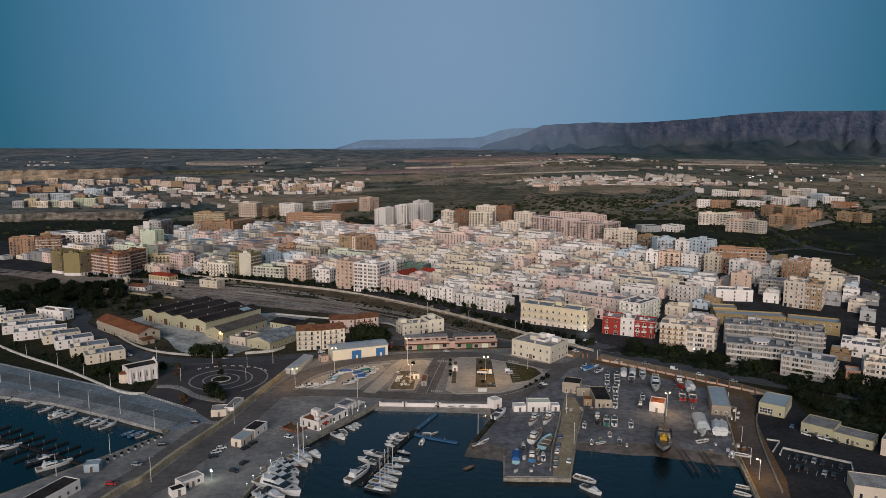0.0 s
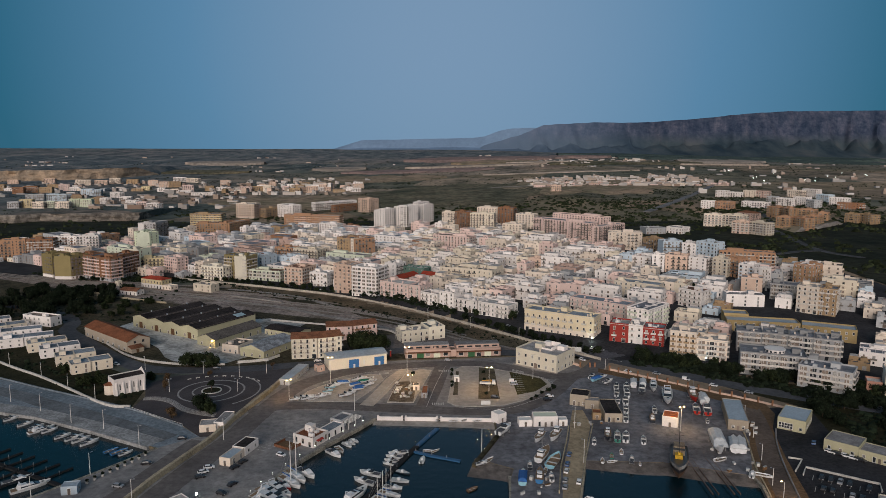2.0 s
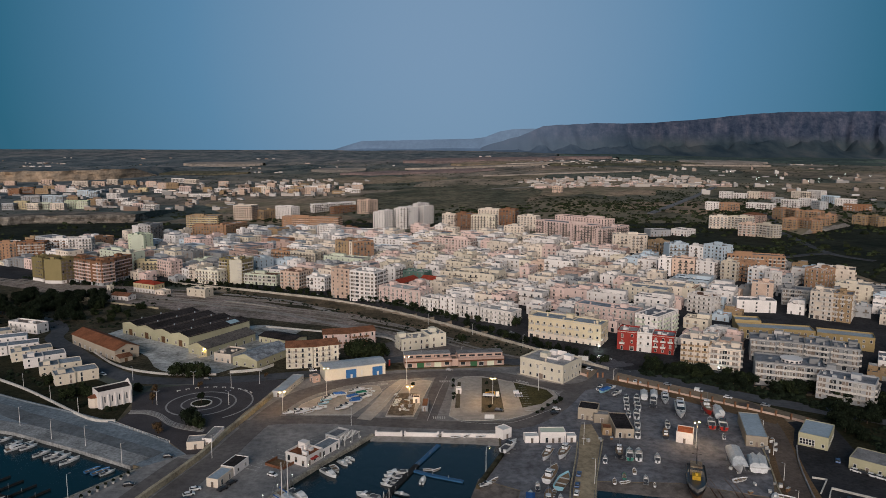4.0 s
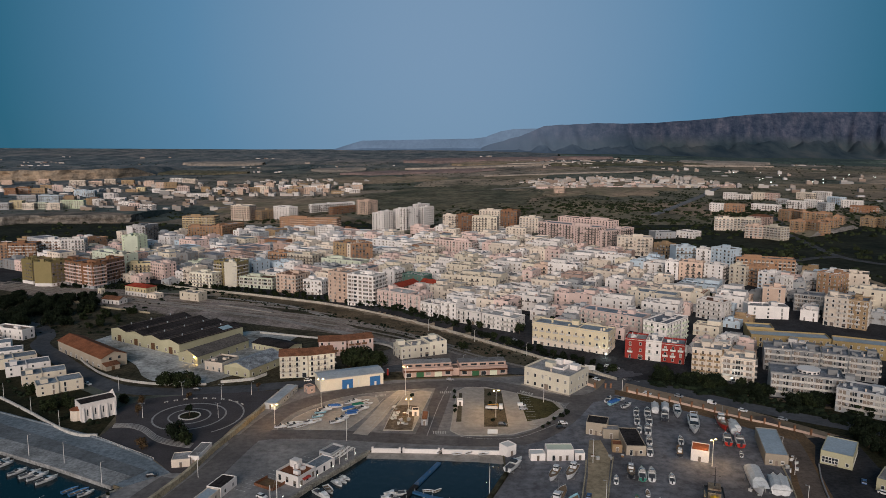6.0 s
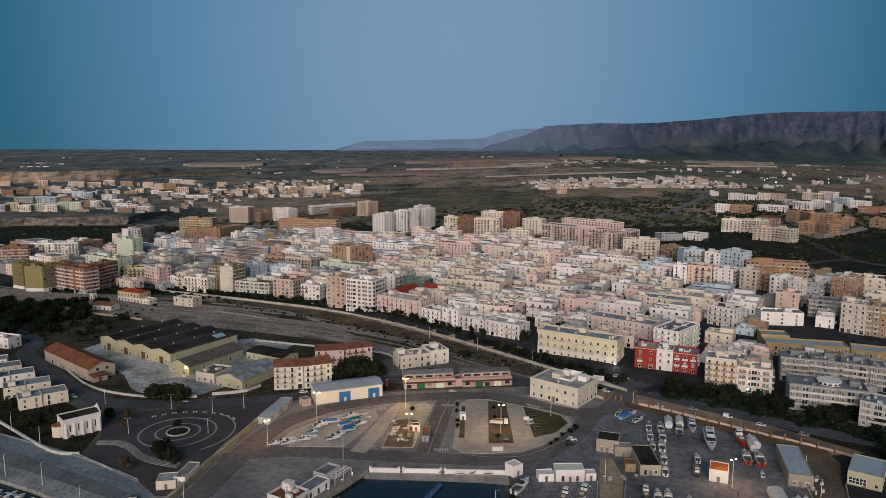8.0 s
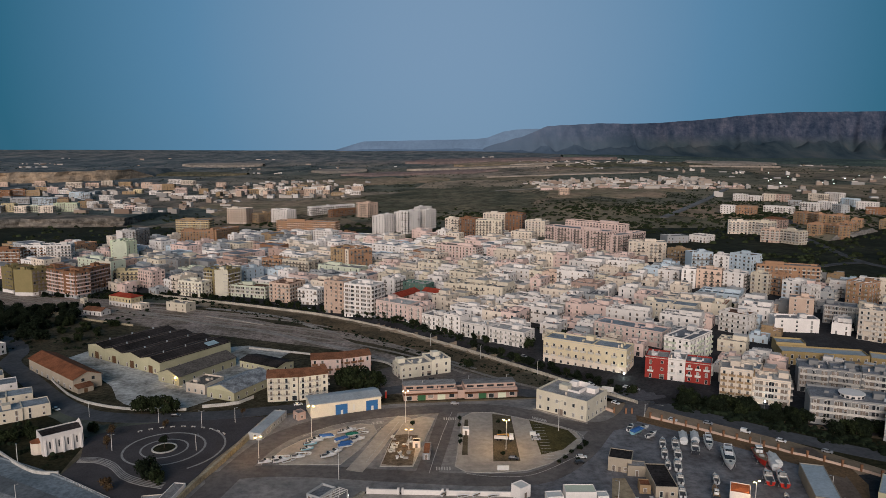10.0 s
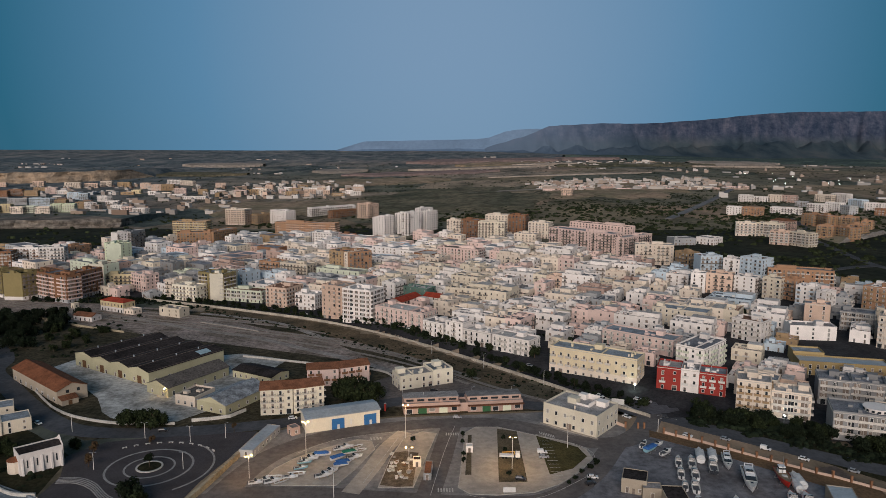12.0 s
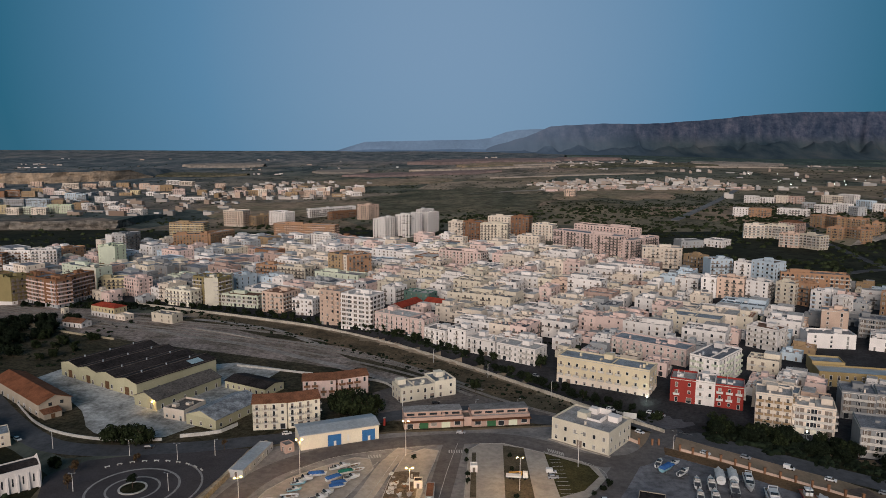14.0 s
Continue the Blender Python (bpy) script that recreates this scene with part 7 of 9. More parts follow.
for a in ("motor -47.7 282.2 -42 10.5", "sail -51.4 279.6 -47 14", "sail -52.6 275 -43 13", "yacht -55.6 268.4 -42 15", "yacht -57 264.6 -37 16", "yacht -56.2 259.6 -33 18", "yacht -55.8 252.4 -30 21", "motor -57.6 246.4 -25 13", "yacht -57 241 -22 15", "motor -58.6 236 -20 11", "yacht -57 230 -18 15", "motor -58.6 225 -16 11", "motor -54 272 -41 8 red", "motor -58 256.4 -31 9 dark", "motor -59 249.6 -27 9",
          "motor -39 300 -45 9", "open -37 304 -60 7", "rib -34.5 309 -48 6", "rib -32 313.5 -39 5", "rib -33 311 -40 5",
          "motor -22 281.5 158 9", "motor -24 275 150 9", "yacht -26.5 263.5 60 15", "sail -18 250.5 -28 11 dark", "sail -16.5 255.5 -26 11", "sail -15.5 260.5 -30 10", "sail -14 265.5 -26 9", "motor -13 270.5 -12 7", "rib -10.5 276 -16 7", "rib -9.5 283 -30 6 dark",
          "motor -15 290.5 165 6", "motor -14.5 293.5 165 6", "motor -13.5 297 168 7", "motor -12 300.5 -170 8", "open 0 303 0 4", "open 3.5 303 40 4", "rib -2 294 80 6",
          "open 17 269 38 5 brown", "open 61 258 -40 9", "motor 61.5 249.5 -50 9", "open 120 251 -30 6", "open 117 246 -35 6",
          "open -215 352 40 6", "motor -209 348 45 7", "motor -185 333.5 50 7", "motor -178 329.5 55 7", "yacht -174 326.5 52 11", "motor -170 326 52 7", "motor -161 319.5 50 7", "motor -155 317.5 50 8", "motor -151 315.5 50 8", "motor -146 312.5 50 8", "open -133 304.5 50 6 blue", "open -129 303 48 7 blue", "motor -126 302 48 6",
          "yacht -178 289.5 40 11", "motor -157 277.5 42 10 dark", "yacht -149 272.5 42 13", "motor -200 300 40 8", "open -192 344 48 6", "motor -195 340 50 7"):
    k, bx, by, br, bl, *bh = a.split()
    boat(k, float(bx), float(by), float(br), float(bl), bh[0] if bh else "white")
for a in ("motor 34 318 55 11", "fisher 48.5 310 -116 10", "fisher 55.5 311.5 -117 11", "fisher 47.2 292 62 12", "open 51 288 63 12 sky", "cover 36.3 272.5 81 10 sky", "fisher 43 274 79 10 blue", "motor 47.4 273.5 83 6", "motor 40.6 283.5 82 6 dark", "open 46 280 70 5",
          "motor 21.5 286 30 5", "open 25 290 50 5", "open 33 334 20 4", "open 12 331 10 4", "open 17 332 40 3.5", "open 5 333 60 3.5", "open 23 331 15 4",
          "motor 92 331 75 7", "motor 95 341.5 75 7", "motor 98 353 75 8", "motor 101.6 363 74 8", "motor 104 373 74 8", "motor 94.5 354 74 6", "motor 96.5 364 73 7", "motor 99 374 73 7", "motor 90.5 346 60 5", "motor 97 383 40 6", "cover 92 387 40 7 sky", "motor 90 391 60 6", "motor 96 391 30 5",
          "cover 109.5 379 74 9", "cover 114.5 379 73 9", "motor 111 369 73 9 dark", "yacht 118.6 374 -107 11", "yacht 120.5 358 -107 15", "motor 108.7 341.5 75 6", "fisher 104.2 330.5 74 7 dark",
          "motor 71.4 306 76 5", "fisher 78.6 311.5 -104 8 dark", "motor 82.5 310 76 8 green", "motor 86 309.5 74 8", "motor 92.8 306.5 74 6", "open 80.7 297 77 4.5", "open 75.6 293 76 4.5 green", "open 74.6 288 14 4", "open 70.8 289 77 4", "motor 82.6 288.5 75 5 dark", "open 85.2 286 74 3",
          "fisher 134 359 -100 11 red", "motor 129 342 74 9 red", "motor 133.6 340.5 74 10 red", "cover 138.5 357 82 9", "cover 136 353.5 80 8", "cover 123 302 -103 15", "cover 129.4 300.5 70 11", "cover 132 300 70 11", "motor 129 328 70 4",
          "open 119 289 20 6", "rib 126 276 60 5", "open 130 275 -30 6"):
    k, bx, by, br, bl, *bh = a.split()
    cv = "white" if (k == "cover" and float(bx) > 100) else "blue"
    boat(k, float(bx), float(by), float(br), float(bl) * (1.05 if float(bx) < 60 or k == "open" else 1.22), bh[0] if bh else "white", True, cv)
STORED = [(-66, 358.5), (-63, 360), (-60, 359.5), (-57, 361), (-54, 363), (-52.5, 366.5), (-51.5, 370.5), (-51, 375.5), (-49.5, 378.5), (-48, 381), (-45, 382.5), (-38.5, 388), (-36.5, 389.5), (-34, 384.5), (-32, 391), (-30, 388), (-38, 379.5),
          (-35.5, 375.5), (-34, 378.5), (-41.5, 364), (-39.5, 367), (-36, 373), (-31.5, 380), (-60, 363.5)]
brnd = random.Random(5)
for k, (px, py) in enumerate(STORED):
    kind = "cover" if k in (10, 13, 16, 17, 21) else brnd.choice(("motor", "open", "motor"))
    boat(kind, px, py, brnd.uniform(5, 40), brnd.uniform(5.0, 7.0), "white" if brnd.random() < 0.88 else "sky", True, ("green" if k == 13 else "blue"))

# ship on the slip
ship = thing("work_ship", "old rusty black work ship hauled onto the slipway", "ship", at=pose(100, 284, 0.45, 0, 0, -109) @ Matrix.Scale(1.12, 4))
part("hull", hull_geo(21, 6.2, 3.4, 3.4), HULLMAT["dark"], ship)
hg, bul = hull_geo(21, 6.34, 3.5, 3.4), Geo()
for i_ in range(9):
    for j_ in (2, 3):
        vx, vy, vz = hg.v[i_ * 5 + j_]
        bul.v += [(vx, vy, vz - 0.9), (vx, vy, vz + 0.25)]
for i_ in range(8):
    a_ = i_ * 4
    bul.f += [(a_, a_ + 4, a_ + 5, a_ + 1), (a_ + 2, a_ + 3, a_ + 7, a_ + 6)]
bul.f.append((32, 34, 35, 33))
bul.s = [0] * len(bul.f)
part("bulwark", bul, surface("worn_ship_paint", (0.30, 0.31, 0.30), 0.7, 0.4, 2, 0.5, col2=(0.12, 0.08, 0.06)), ship, "worn grey bulwark strake")
part("lower_hull", hull_geo(20.6, 6.0, 2.0, 3.4), HULLMAT["brown"], ship, "rust-brown lower hull").location = (0, 0, -0.25)
part("deck", deck_geo(21, 6.2, 3.4, 3.4, 0.2), HULLMAT["dark"], ship)
ship_house = part("wheelhouse", frustum(-7.5, -2.5, 2.0, 2.9, 6.0, 0.1, 0.1, 0.95), surface("rusty_ship_house", (0.30, 0.25, 0.17), 0.7, 0.5, 3, 0.5, col2=(0.11, 0.06, 0.035)), ship, "rusty beige wheelhouse")
part("bridge_window", frustum(-7.4, -2.42, 2.03, 4.8, 5.5, 0.1, 0.1, 0.98), GLASS, ship_house)
part("winch", Geo().box(-1.5, 1.2, -1.3, 1.3, 2.9, 4.3).cyl(0, 0, 4.3, 5.2, 0.6, 0.5, 8), surface("yellow_gear", (0.62, 0.38, 0.03), 0.5, 1, 4, 0.25), ship, "yellow winch")
part("mast", Geo().cyl(-5, 0, 6, 12.5, 0.18, 0.1, 6).bar((-5, -1.6, 9.5), (-5, 1.6, 9.5), 0.08).bar((-5, 0, 10.5), (3.5, 0, 6.5), 0.1), HULLMAT["dark"], ship)
part("keel_block", Geo().box(-6, 6, -0.5, 0.5, -0.5, 0.1), TEAK, ship)

# pontoons and slip rails
def pontoon(name, pts, wd, mat_, label):
    p = thing(name, label, "pontoon")
    for (xa, ya), (xb, yb) in zip(pts, pts[1:]):
        part("deck", ribbon([(xa, ya), (xb, yb)], wd, -1.5, -0.75, False), mat_, p)
        n = max(2, int(math.hypot(xb - xa, yb - ya) / 8))
        for k in range(n):
            q = Geo().cyl(xa + (xb - xa) * k / n + wd * 0.4, ya + (yb - ya) * k / n, -3.5, 0.2, 0.14, 0.14, 6)
            part("pile", q, STEEL, p)


PONT = surface("pontoon_deck", (0.030, 0.031, 0.033), 0.9, 0.5, 3, 0.3)
BLUEP = surface("blue_paint", (0.025, 0.11, 0.24), 0.6, 0.5, 3, 0.25)
pontoon("pontoon", [(-25, 255), (-13, 287), (-4.5, 307)], 2.2, PONT, "grey floating pontoon with piles")
pontoon("pontoon", [(-4.5, 307), (4.5, 326)], 2.0, BLUEP, "blue painted gangway to the beach")
pontoon("pontoon", [(-5.5, 302), (1, 298), (13.5, 292.5)], 1.6, BLUEP, "blue painted floating finger")
pontoon("pontoon", [(-204, 308), (-170, 291), (-137, 273)], 1.8, PONT, "dark floating pontoon with fingers")
for k in range(8):
    t = k / 8
    px, py = -196 + 56 * t, 304 - 29 * t
    pontoon("pontoon", [(px, py), (px + 6, py + 10)], 0.6, PONT, "narrow dark mooring finger on piles")
    pontoon("pontoon", [(px, py), (px - 6, py - 10)], 0.6, PONT, "narrow dark mooring finger on piles")
for k in range(2):
    sr = thing("slip_rail", "rusty rail pair on the slipway", "rail")
    for o in (0, 2.2):
        part("rail", ribbon([(106 + k * 8 + o, 292), (105 + k * 8 + o, 262)], 0.35, -0.4, 0.12, False), HULLMAT["brown"], sr)

# ---- cars ----
CARMAT = {k: surface("car_" + k, c, 0.3, 1, 3, 0.08) for k, c in {"white": (0.72, 0.72, 0.72), "grey": (0.28, 0.29, 0.31), "black": (0.025, 0.025, 0.03), "red": (0.42, 0.03, 0.03), "blue": (0.05, 0.10, 0.22)}.items()}
TYRE = surface("tyre", (0.02, 0.02, 0.02), 0.9, 2, 8, 0.2)
WHEEL = Geo()
for k in range(2):
    WHEEL.v += [(0.32 * math.cos(2 * math.pi * i / 12), -0.1 + 0.2 * k, 0.32 * math.sin(2 * math.pi * i / 12)) for i in range(12)]
WHEEL.add([], [])
WHEEL.f = [tuple(range(12)), tuple(reversed(range(12, 24)))] + [(i, 12 + i, 12 + (i + 1) % 12, (i + 1) % 12) for i in range(12)]
WHEEL.s = [0] * len(WHEEL.f)
WHEEL = WHEEL.mesh("wheel", TYRE)
CARS = {}


def car(x, y, rot, colour="white", van=False, z=0.1):
    m = pose(x, y, z + terrain(x, y), 0, 0, rot)
    key = (colour, van)
    if key in CARS:
        return copy_thing(CARS[key], m)
    root = thing("van" if van else "car", f"{colour} parked {'delivery van' if van else 'hatchback car'} on asphalt", "van" if van else "car", "parked cars", at=m)
    CARS[key] = root
    prof = [(-2.05, 0.3), (2.0, 0.3), (2.12, 0.55), (1.95, 0.8), (1.05, 0.95), (-2.0, 1.0), (-2.12, 0.7)]
    n = len(prof)
    g = Geo()
    g.v = [(px, -0.86, pz) for px, pz in prof] + [(px, 0.86, pz) for px, pz in prof]
    g.f = [tuple(range(n)), tuple(reversed(range(n, 2 * n)))] + [(i, n + i, n + (i + 1) % n, (i + 1) % n) for i in range(n)]
    g.s = [0] * len(g.f)
    part("body", g, CARMAT[colour], root)
    top = 1.9 if van else 1.48
    if van:
        part("cargo_body", frustum(-2.1, 0.5, 0.86, 0.95, top, 0.05, 0.02, 0.95), CARMAT[colour], root)
        part("windscreen", frustum(0.3, 1.3, 0.84, 0.93, 1.75, 0.9, 0.0, 0.9), GLASS, root)
    else:
        gh = part("glasshouse", frustum(-1.95, 1.15, 0.8, 0.95, top - 0.06, 1.5, 0.8, 0.8), GLASS, root)
        part("car_roof", frustum(-1.52, 0.42, 0.66, top - 0.08, top, 0.5, 0.3, 0.95), CARMAT[colour], gh)
    for wx in (-1.3, 1.3):
        for wy in (-0.78, 0.78):
            w_ = part("wheel", WHEEL, None, root)
            w_.location = (wx, wy, 0.32)
    for wy in (-0.6, 0.6):
        part("headlight", Geo().box(1.98, 2.1, wy - 0.18, wy + 0.18, 0.58, 0.74), FRAMEW, root)
    return root


for a in ("-115 270 -10 grey", "-112 289 16 black", "-118 254 -5 red", "-106 313 11 black", "-131 270 -60 black", "-87 277 27 black", "-87 281 30 white", "-86 285 20 white", "-76 285 55 black", "-74 290 58 black", "-73 271 60 black", "-75 264 -26 black",
          "-60 296 -29 white", "62 363 -2 white", "57.5 271 72 white", "51.5 267 72 grey", "52.6 272.5 72 grey", "54.5 280 70 white", "56 286 70 blue", "58.5 295 70 blue", "34 362 -14 black", "168 296 -50 white", "170 294 -50 black", "172 292 -50 white",
          "174 290 -50 white", "176 288 -48 black", "166 305 60 blue", "141 388 -38 white van", "152 378 -38 white", "166 367 -40 grey", "46 385.5 0 white van", "46 381 0 grey", "-65 423.5 16 white", "1 461 10 black", "12 424 0 grey", "60 358 20 black", "151.5 273 -126 black", "154 271.2 -126 black", "156.6 269.4 -126 grey", "159.2 267.6 -126 black", "164.4 264 -126 black", "147.5 264.5 54 black", "150 262.8 54 black", "155.2 259.2 54 grey", "157.8 257.5 54 black", "113 402 -40 white", "92 424 -50 white", "-62 603 -30 white", "-40 590 -36 grey", "-15 571 -40 white", "9 547 -42 black", "34 525 -46 white", "56 498 -48 grey", "-96 629 -28 white", "-124 645 -26 black", "86 452 -50 white", "-180 418 -35 white", "-120 409.5 5 black", "-30 436 30 grey", "104 447 -30 white", "108 444 -30 grey", "-40 428 25 white", "128 398 -38 grey"):
    cx_, cy_, cr_, cc_, *v_ = a.split()
    car(float(cx_), float(cy_), float(cr_), cc_, bool(v_))
lorry = thing("crane_lorry", "white flatbed lorry with yellow folded crane", "lorry", at=pose(32, 380.5, 0.26, 0, 0, -8))
part("chassis", Geo().box(-4.2, 4.0, -1.0, 1.0, 0.6, 0.95), HULLMAT["dark"], lorry)
part("flatbed", Geo().box(-4.3, 1.6, -1.2, 1.2, 0.95, 1.5), CARMAT["white"], lorry)
part("cab", frustum(2.2, 4.2, 1.15, 0.95, 2.9, 0.15, 0.02, 0.92), CARMAT["white"], lorry)
part("windscreen", frustum(2.6, 4.26, 1.1, 1.9, 2.6, 0.2, 0.02, 0.95), GLASS, lorry)
part("crane", Geo().bar((1.6, 0, 1.5), (1.8, 0, 3.0), 0.25).bar((1.8, 0, 3.0), (-3.2, 0, 2.4), 0.22), surface("crane_yellow", (0.55, 0.30, 0.05), 0.5, 1, 4, 0.2), lorry, "yellow crane arm")
for wx in (-2.8, -1.4, 3.0):
    for wy in (-0.95, 0.95):
        w_ = part("wheel", WHEEL, None, lorry)
        w_.location, w_.scale = (wx, wy, 0.5), (1.5, 1.5, 1.5)

# ---- street lamps ----
LAMPS = {}


def street_lamp(x, y, h=9.0, lit=False, double=False, rot=0, z=0.05):
    m = pose(x, y, z + terrain(x, y), 0, 0, rot)
    key = (h, lit, double)
    if key in LAMPS:
        return copy_thing(LAMPS[key], m)
    root = thing("street_lamp", f"{'lit orange' if lit else 'unlit'} {'double-headed' if double else 'single-headed'} steel street lamp", "street lamp", "street lamps", at=m)
    LAMPS[key] = root
    part("pole", Geo().cyl(0, 0, 0, h, 0.14, 0.08, 8), FRAMEW, root)
    for s in ((-1, 1) if double else (1,)):
        arm = part("arm", Geo().bar((0, 0, h - 0.15), (s * 1.1, 0, h + 0.15), 0.05), STEEL, root)
        part("lamp_head", Geo().box(s * 1.1 - 0.3, s * 1.1 + 0.3, -0.16, 0.16, h + 0.08, h + 0.28), LAMPON if lit else STEEL, arm)
    return root


GLOWS = []
for a in ("-52 385 14 1 1 0", "-11.5 401 15 1 1 0", "-70 364 9 1 1 30", "57.5 390.5 14 0 1 0", "31.8 371 13 1 1 0", "-9 371 9 1 1 0", "-35 345 12 0 0 90", "113.5 319.5 11 1 1 20", "127.5 255 8 1 0 180", "143 312 7 0 0 180", "136 289.5 7 0 0 180", "130 268 7 0 0 180", "148 332 7 0 0 180",
          "66.5 323 10 0 0 180", "63 288 10 0 0 180", "22.5 297 11 0 0 0", "-122 306.5 9 0 0 0", "-145 324.5 9 0 0 0", "-163 331.7 9 0 0 0", "-185 346.7 9 0 0 0", "-206 358.7 9 0 0 0", "-228 370 9 0 0 0", "-250 382 9 0 0 0", "-130 280 9 0 0 40", "-142 261 9 0 0 40", "-240 416 8 0 0 -60", "-212 397.5 8 0 0 -60", "-188 378.5 8 0 0 -60", "-166 361.5 8 0 0 -60",
          "-104 256 10 0 0 0", "-88 312 10 0 0 0", "-160 409 8 0 0 -90", "-125 402 7 0 1 0", "-98 372 7 0 1 0", "-104 398 7 0 1 0", "-133 372 7 0 1 0", "-90 402 7 0 0 0", "20 445 8 0 0 0", "-4 437 8 0 0 0", "40 446 8 0 0 0", "60 470 8 0 0 45", "30 500 8 0 0 45", "0 528 8 0 0 45", "-15 452 8 0 0 0", "101.5 407.5 6 0 0 0"):
    lx, ly, lh, lit, dbl, lr = (float(q) for q in a.split())
    street_lamp(lx, ly, lh, lit > 0, dbl > 0, lr)
    if lit:
        GLOWS.append((lx, ly, lh))
for lx, ly, lh in GLOWS:
    ld = bpy.data.lights.new("lamp_glow", "POINT")
    ld.energy, ld.color, ld.shadow_soft_size = 3800 * (lh / 10) ** 2 * (1.3 if (lx, ly) == (-9, 371) else 1), (1.0, 0.61, 0.26), 0.3
    new("lamp_glow", ld).location = (lx, ly, lh - 0.4)
for k, (lx, ly, lz, col, mt) in enumerate([(105.5, 458.5, 4.0, (0.75, 1.0, 0.85), LAMPWHITE), (163, 416.5, 3.6, (1, 1, 1), LAMPWHITE), (-135.5, 452.8, 4.2, (1.0, 0.85, 0.5), LAMPON), (-82, 258, 3.2, (0.9, 1.0, 0.8), LAMPWHITE)]):
    fl = thing("floodlight", "lit floodlight on a wall bracket", "floodlight", at=pose(lx, ly, lz))
    part("bracket", Geo().bar((0, 0, -lz + 0.05), (0, 0, 0), 0.06), STEEL, fl)
    part("lens", Geo().cyl(0, 0, 0, 0.6, 0.42, 0.3, 10), mt, fl)
    ld = bpy.data.lights.new("lamp_glow", "POINT")
    ld.energy, ld.color, ld.shadow_soft_size = 60 if mt is LAMPON else 420, col, 0.3
    new("lamp_glow", ld).location = (lx - 0.4, ly - 1.0, lz + 0.2)

BOLLARD = Geo().cyl(0, 0, 0, 0.85, 0.14, 0.12, 8).mesh("post", FRAMEW)
BOLLCAP = Geo().cyl(0, 0, 0.85, 1.02, 0.16, 0.12, 8).mesh("lamp_cap", glow("bollard_glow", (0.95, 1.0, 0.85), 5.0))
QEDGE = [(-66.4, 250), (-64.6, 262), (-60, 275.5), (-53, 291.3), (-43.2, 308.2), (-33.2, 323), (-26.5, 334)]
for (xa, ya), (xb, yb) in zip(QEDGE, QEDGE[1:]):
    for q in (0.2, 0.7):
        bl = thing("bollard_light", "small white lit bollard light on the quay edge", "bollard", "bollard lights on the quay", at=pose(xa + (xb - xa) * q - 1.2, ya + (yb - ya) * q + 0.5, 0.05))
        part("post", BOLLARD, None, bl)
        part("lamp_cap", BOLLCAP, None, bl)

# ---- trees ----
def leaf_mat(name, c):
    m, nt, p = principled(name)
    ge = nt.nodes.new("ShaderNodeNewGeometry")
    r = ramp(nt, ge.outputs["Random Per Island"], [(0.0, shade(c, 0.45)), (0.6, c), (1.0, shade(c, 1.7))])
    nt.links.new(r.outputs["Color"], p.inputs["Base Color"])
    p.inputs["Roughness"].default_value, p.inputs["Specular IOR Level"].default_value = 0.9, 0.05
    return m


LEAF = leaf_mat("dark_foliage", (0.022, 0.030, 0.014))
LEAFD = leaf_mat("pine_foliage", (0.013, 0.019, 0.011))
LEAFA = leaf_mat("autumn_foliage", (0.075, 0.05, 0.028))
BARK = surface("bark", (0.10, 0.075, 0.055), 0.95, 1, 4, 0.4)


def crown_geo(seed, blobs=12, leaves=120, flat=0.75, size=0.105):
    r = random.Random(seed)
    g = Geo()
    for b in range(blobs):
        a, q = r.uniform(0, 6.28), r.uniform(0.1, 0.75)
        c = Vector((q * math.cos(a), q * math.sin(a), r.uniform(-0.45, 0.6) * flat))
        br = r.uniform(0.28, 0.5)
        o = [c + Vector(d) * br * 0.7 for d in ((1, 0, 0), (0, 1, 0), (-1, 0, 0), (0, -1, 0), (0, 0, 1), (0, 0, -1))]
        g.add([tuple(q) for q in o], [(0, 1, 4), (1, 2, 4), (2, 3, 4), (3, 0, 4), (1, 0, 5), (2, 1, 5), (3, 2, 5), (0, 3, 5)])
        for k in range(leaves):
            n = Vector((r.gauss(0, 1), r.gauss(0, 1), r.gauss(0.2, 1))).normalized()
            p = c + n * br * r.uniform(0.75, 1.1)
            t1 = (n.orthogonal().normalized() + 0.6 * Vector((r.gauss(0, 1), r.gauss(0, 1), r.gauss(0, 1)))).normalized()
            t2 = t1.cross(n + 0.5 * Vector((r.gauss(0, 1), r.gauss(0, 1), r.gauss(0, 1)))).normalized()
            s = size * r.uniform(0.5, 1.1)
            g.add([tuple(p + t1 * s), tuple(p + t2 * s * 0.8), tuple(p - t1 * s), tuple(p - t2 * s * 0.8)], [(0, 1, 2, 3)])
    return g


CROWNS = {("leafy", i): crown_geo(i).mesh("crown", LEAF) for i in range(4)}
CROWNS.update({("pine", i): crown_geo(10 + i, 12, 120, 0.65, 0.10).mesh("crown", LEAFD) for i in range(4)})
CROWNS.update({("autumn", i): crown_geo(20 + i, 8, 60).mesh("crown", LEAFA) for i in range(2)})
TRUNK = Geo().cyl(0, 0, 0, 0.62, 0.035, 0.022, 7).bar((0, 0, 0.4), (0.16, 0.05, 0.75), 0.014).bar((0, 0, 0.45), (-0.14, 0.09, 0.78), 0.013).bar((0, 0, 0.5), (0.02, -0.15, 0.76), 0.013).mesh("trunk", BARK)
TREELABEL = {"leafy": "dense dark green tree with rounded uneven crown", "pine": "dark evergreen tree with broad crown", "autumn": "small tree with thin brown foliage"}
vrnd = random.Random(3)


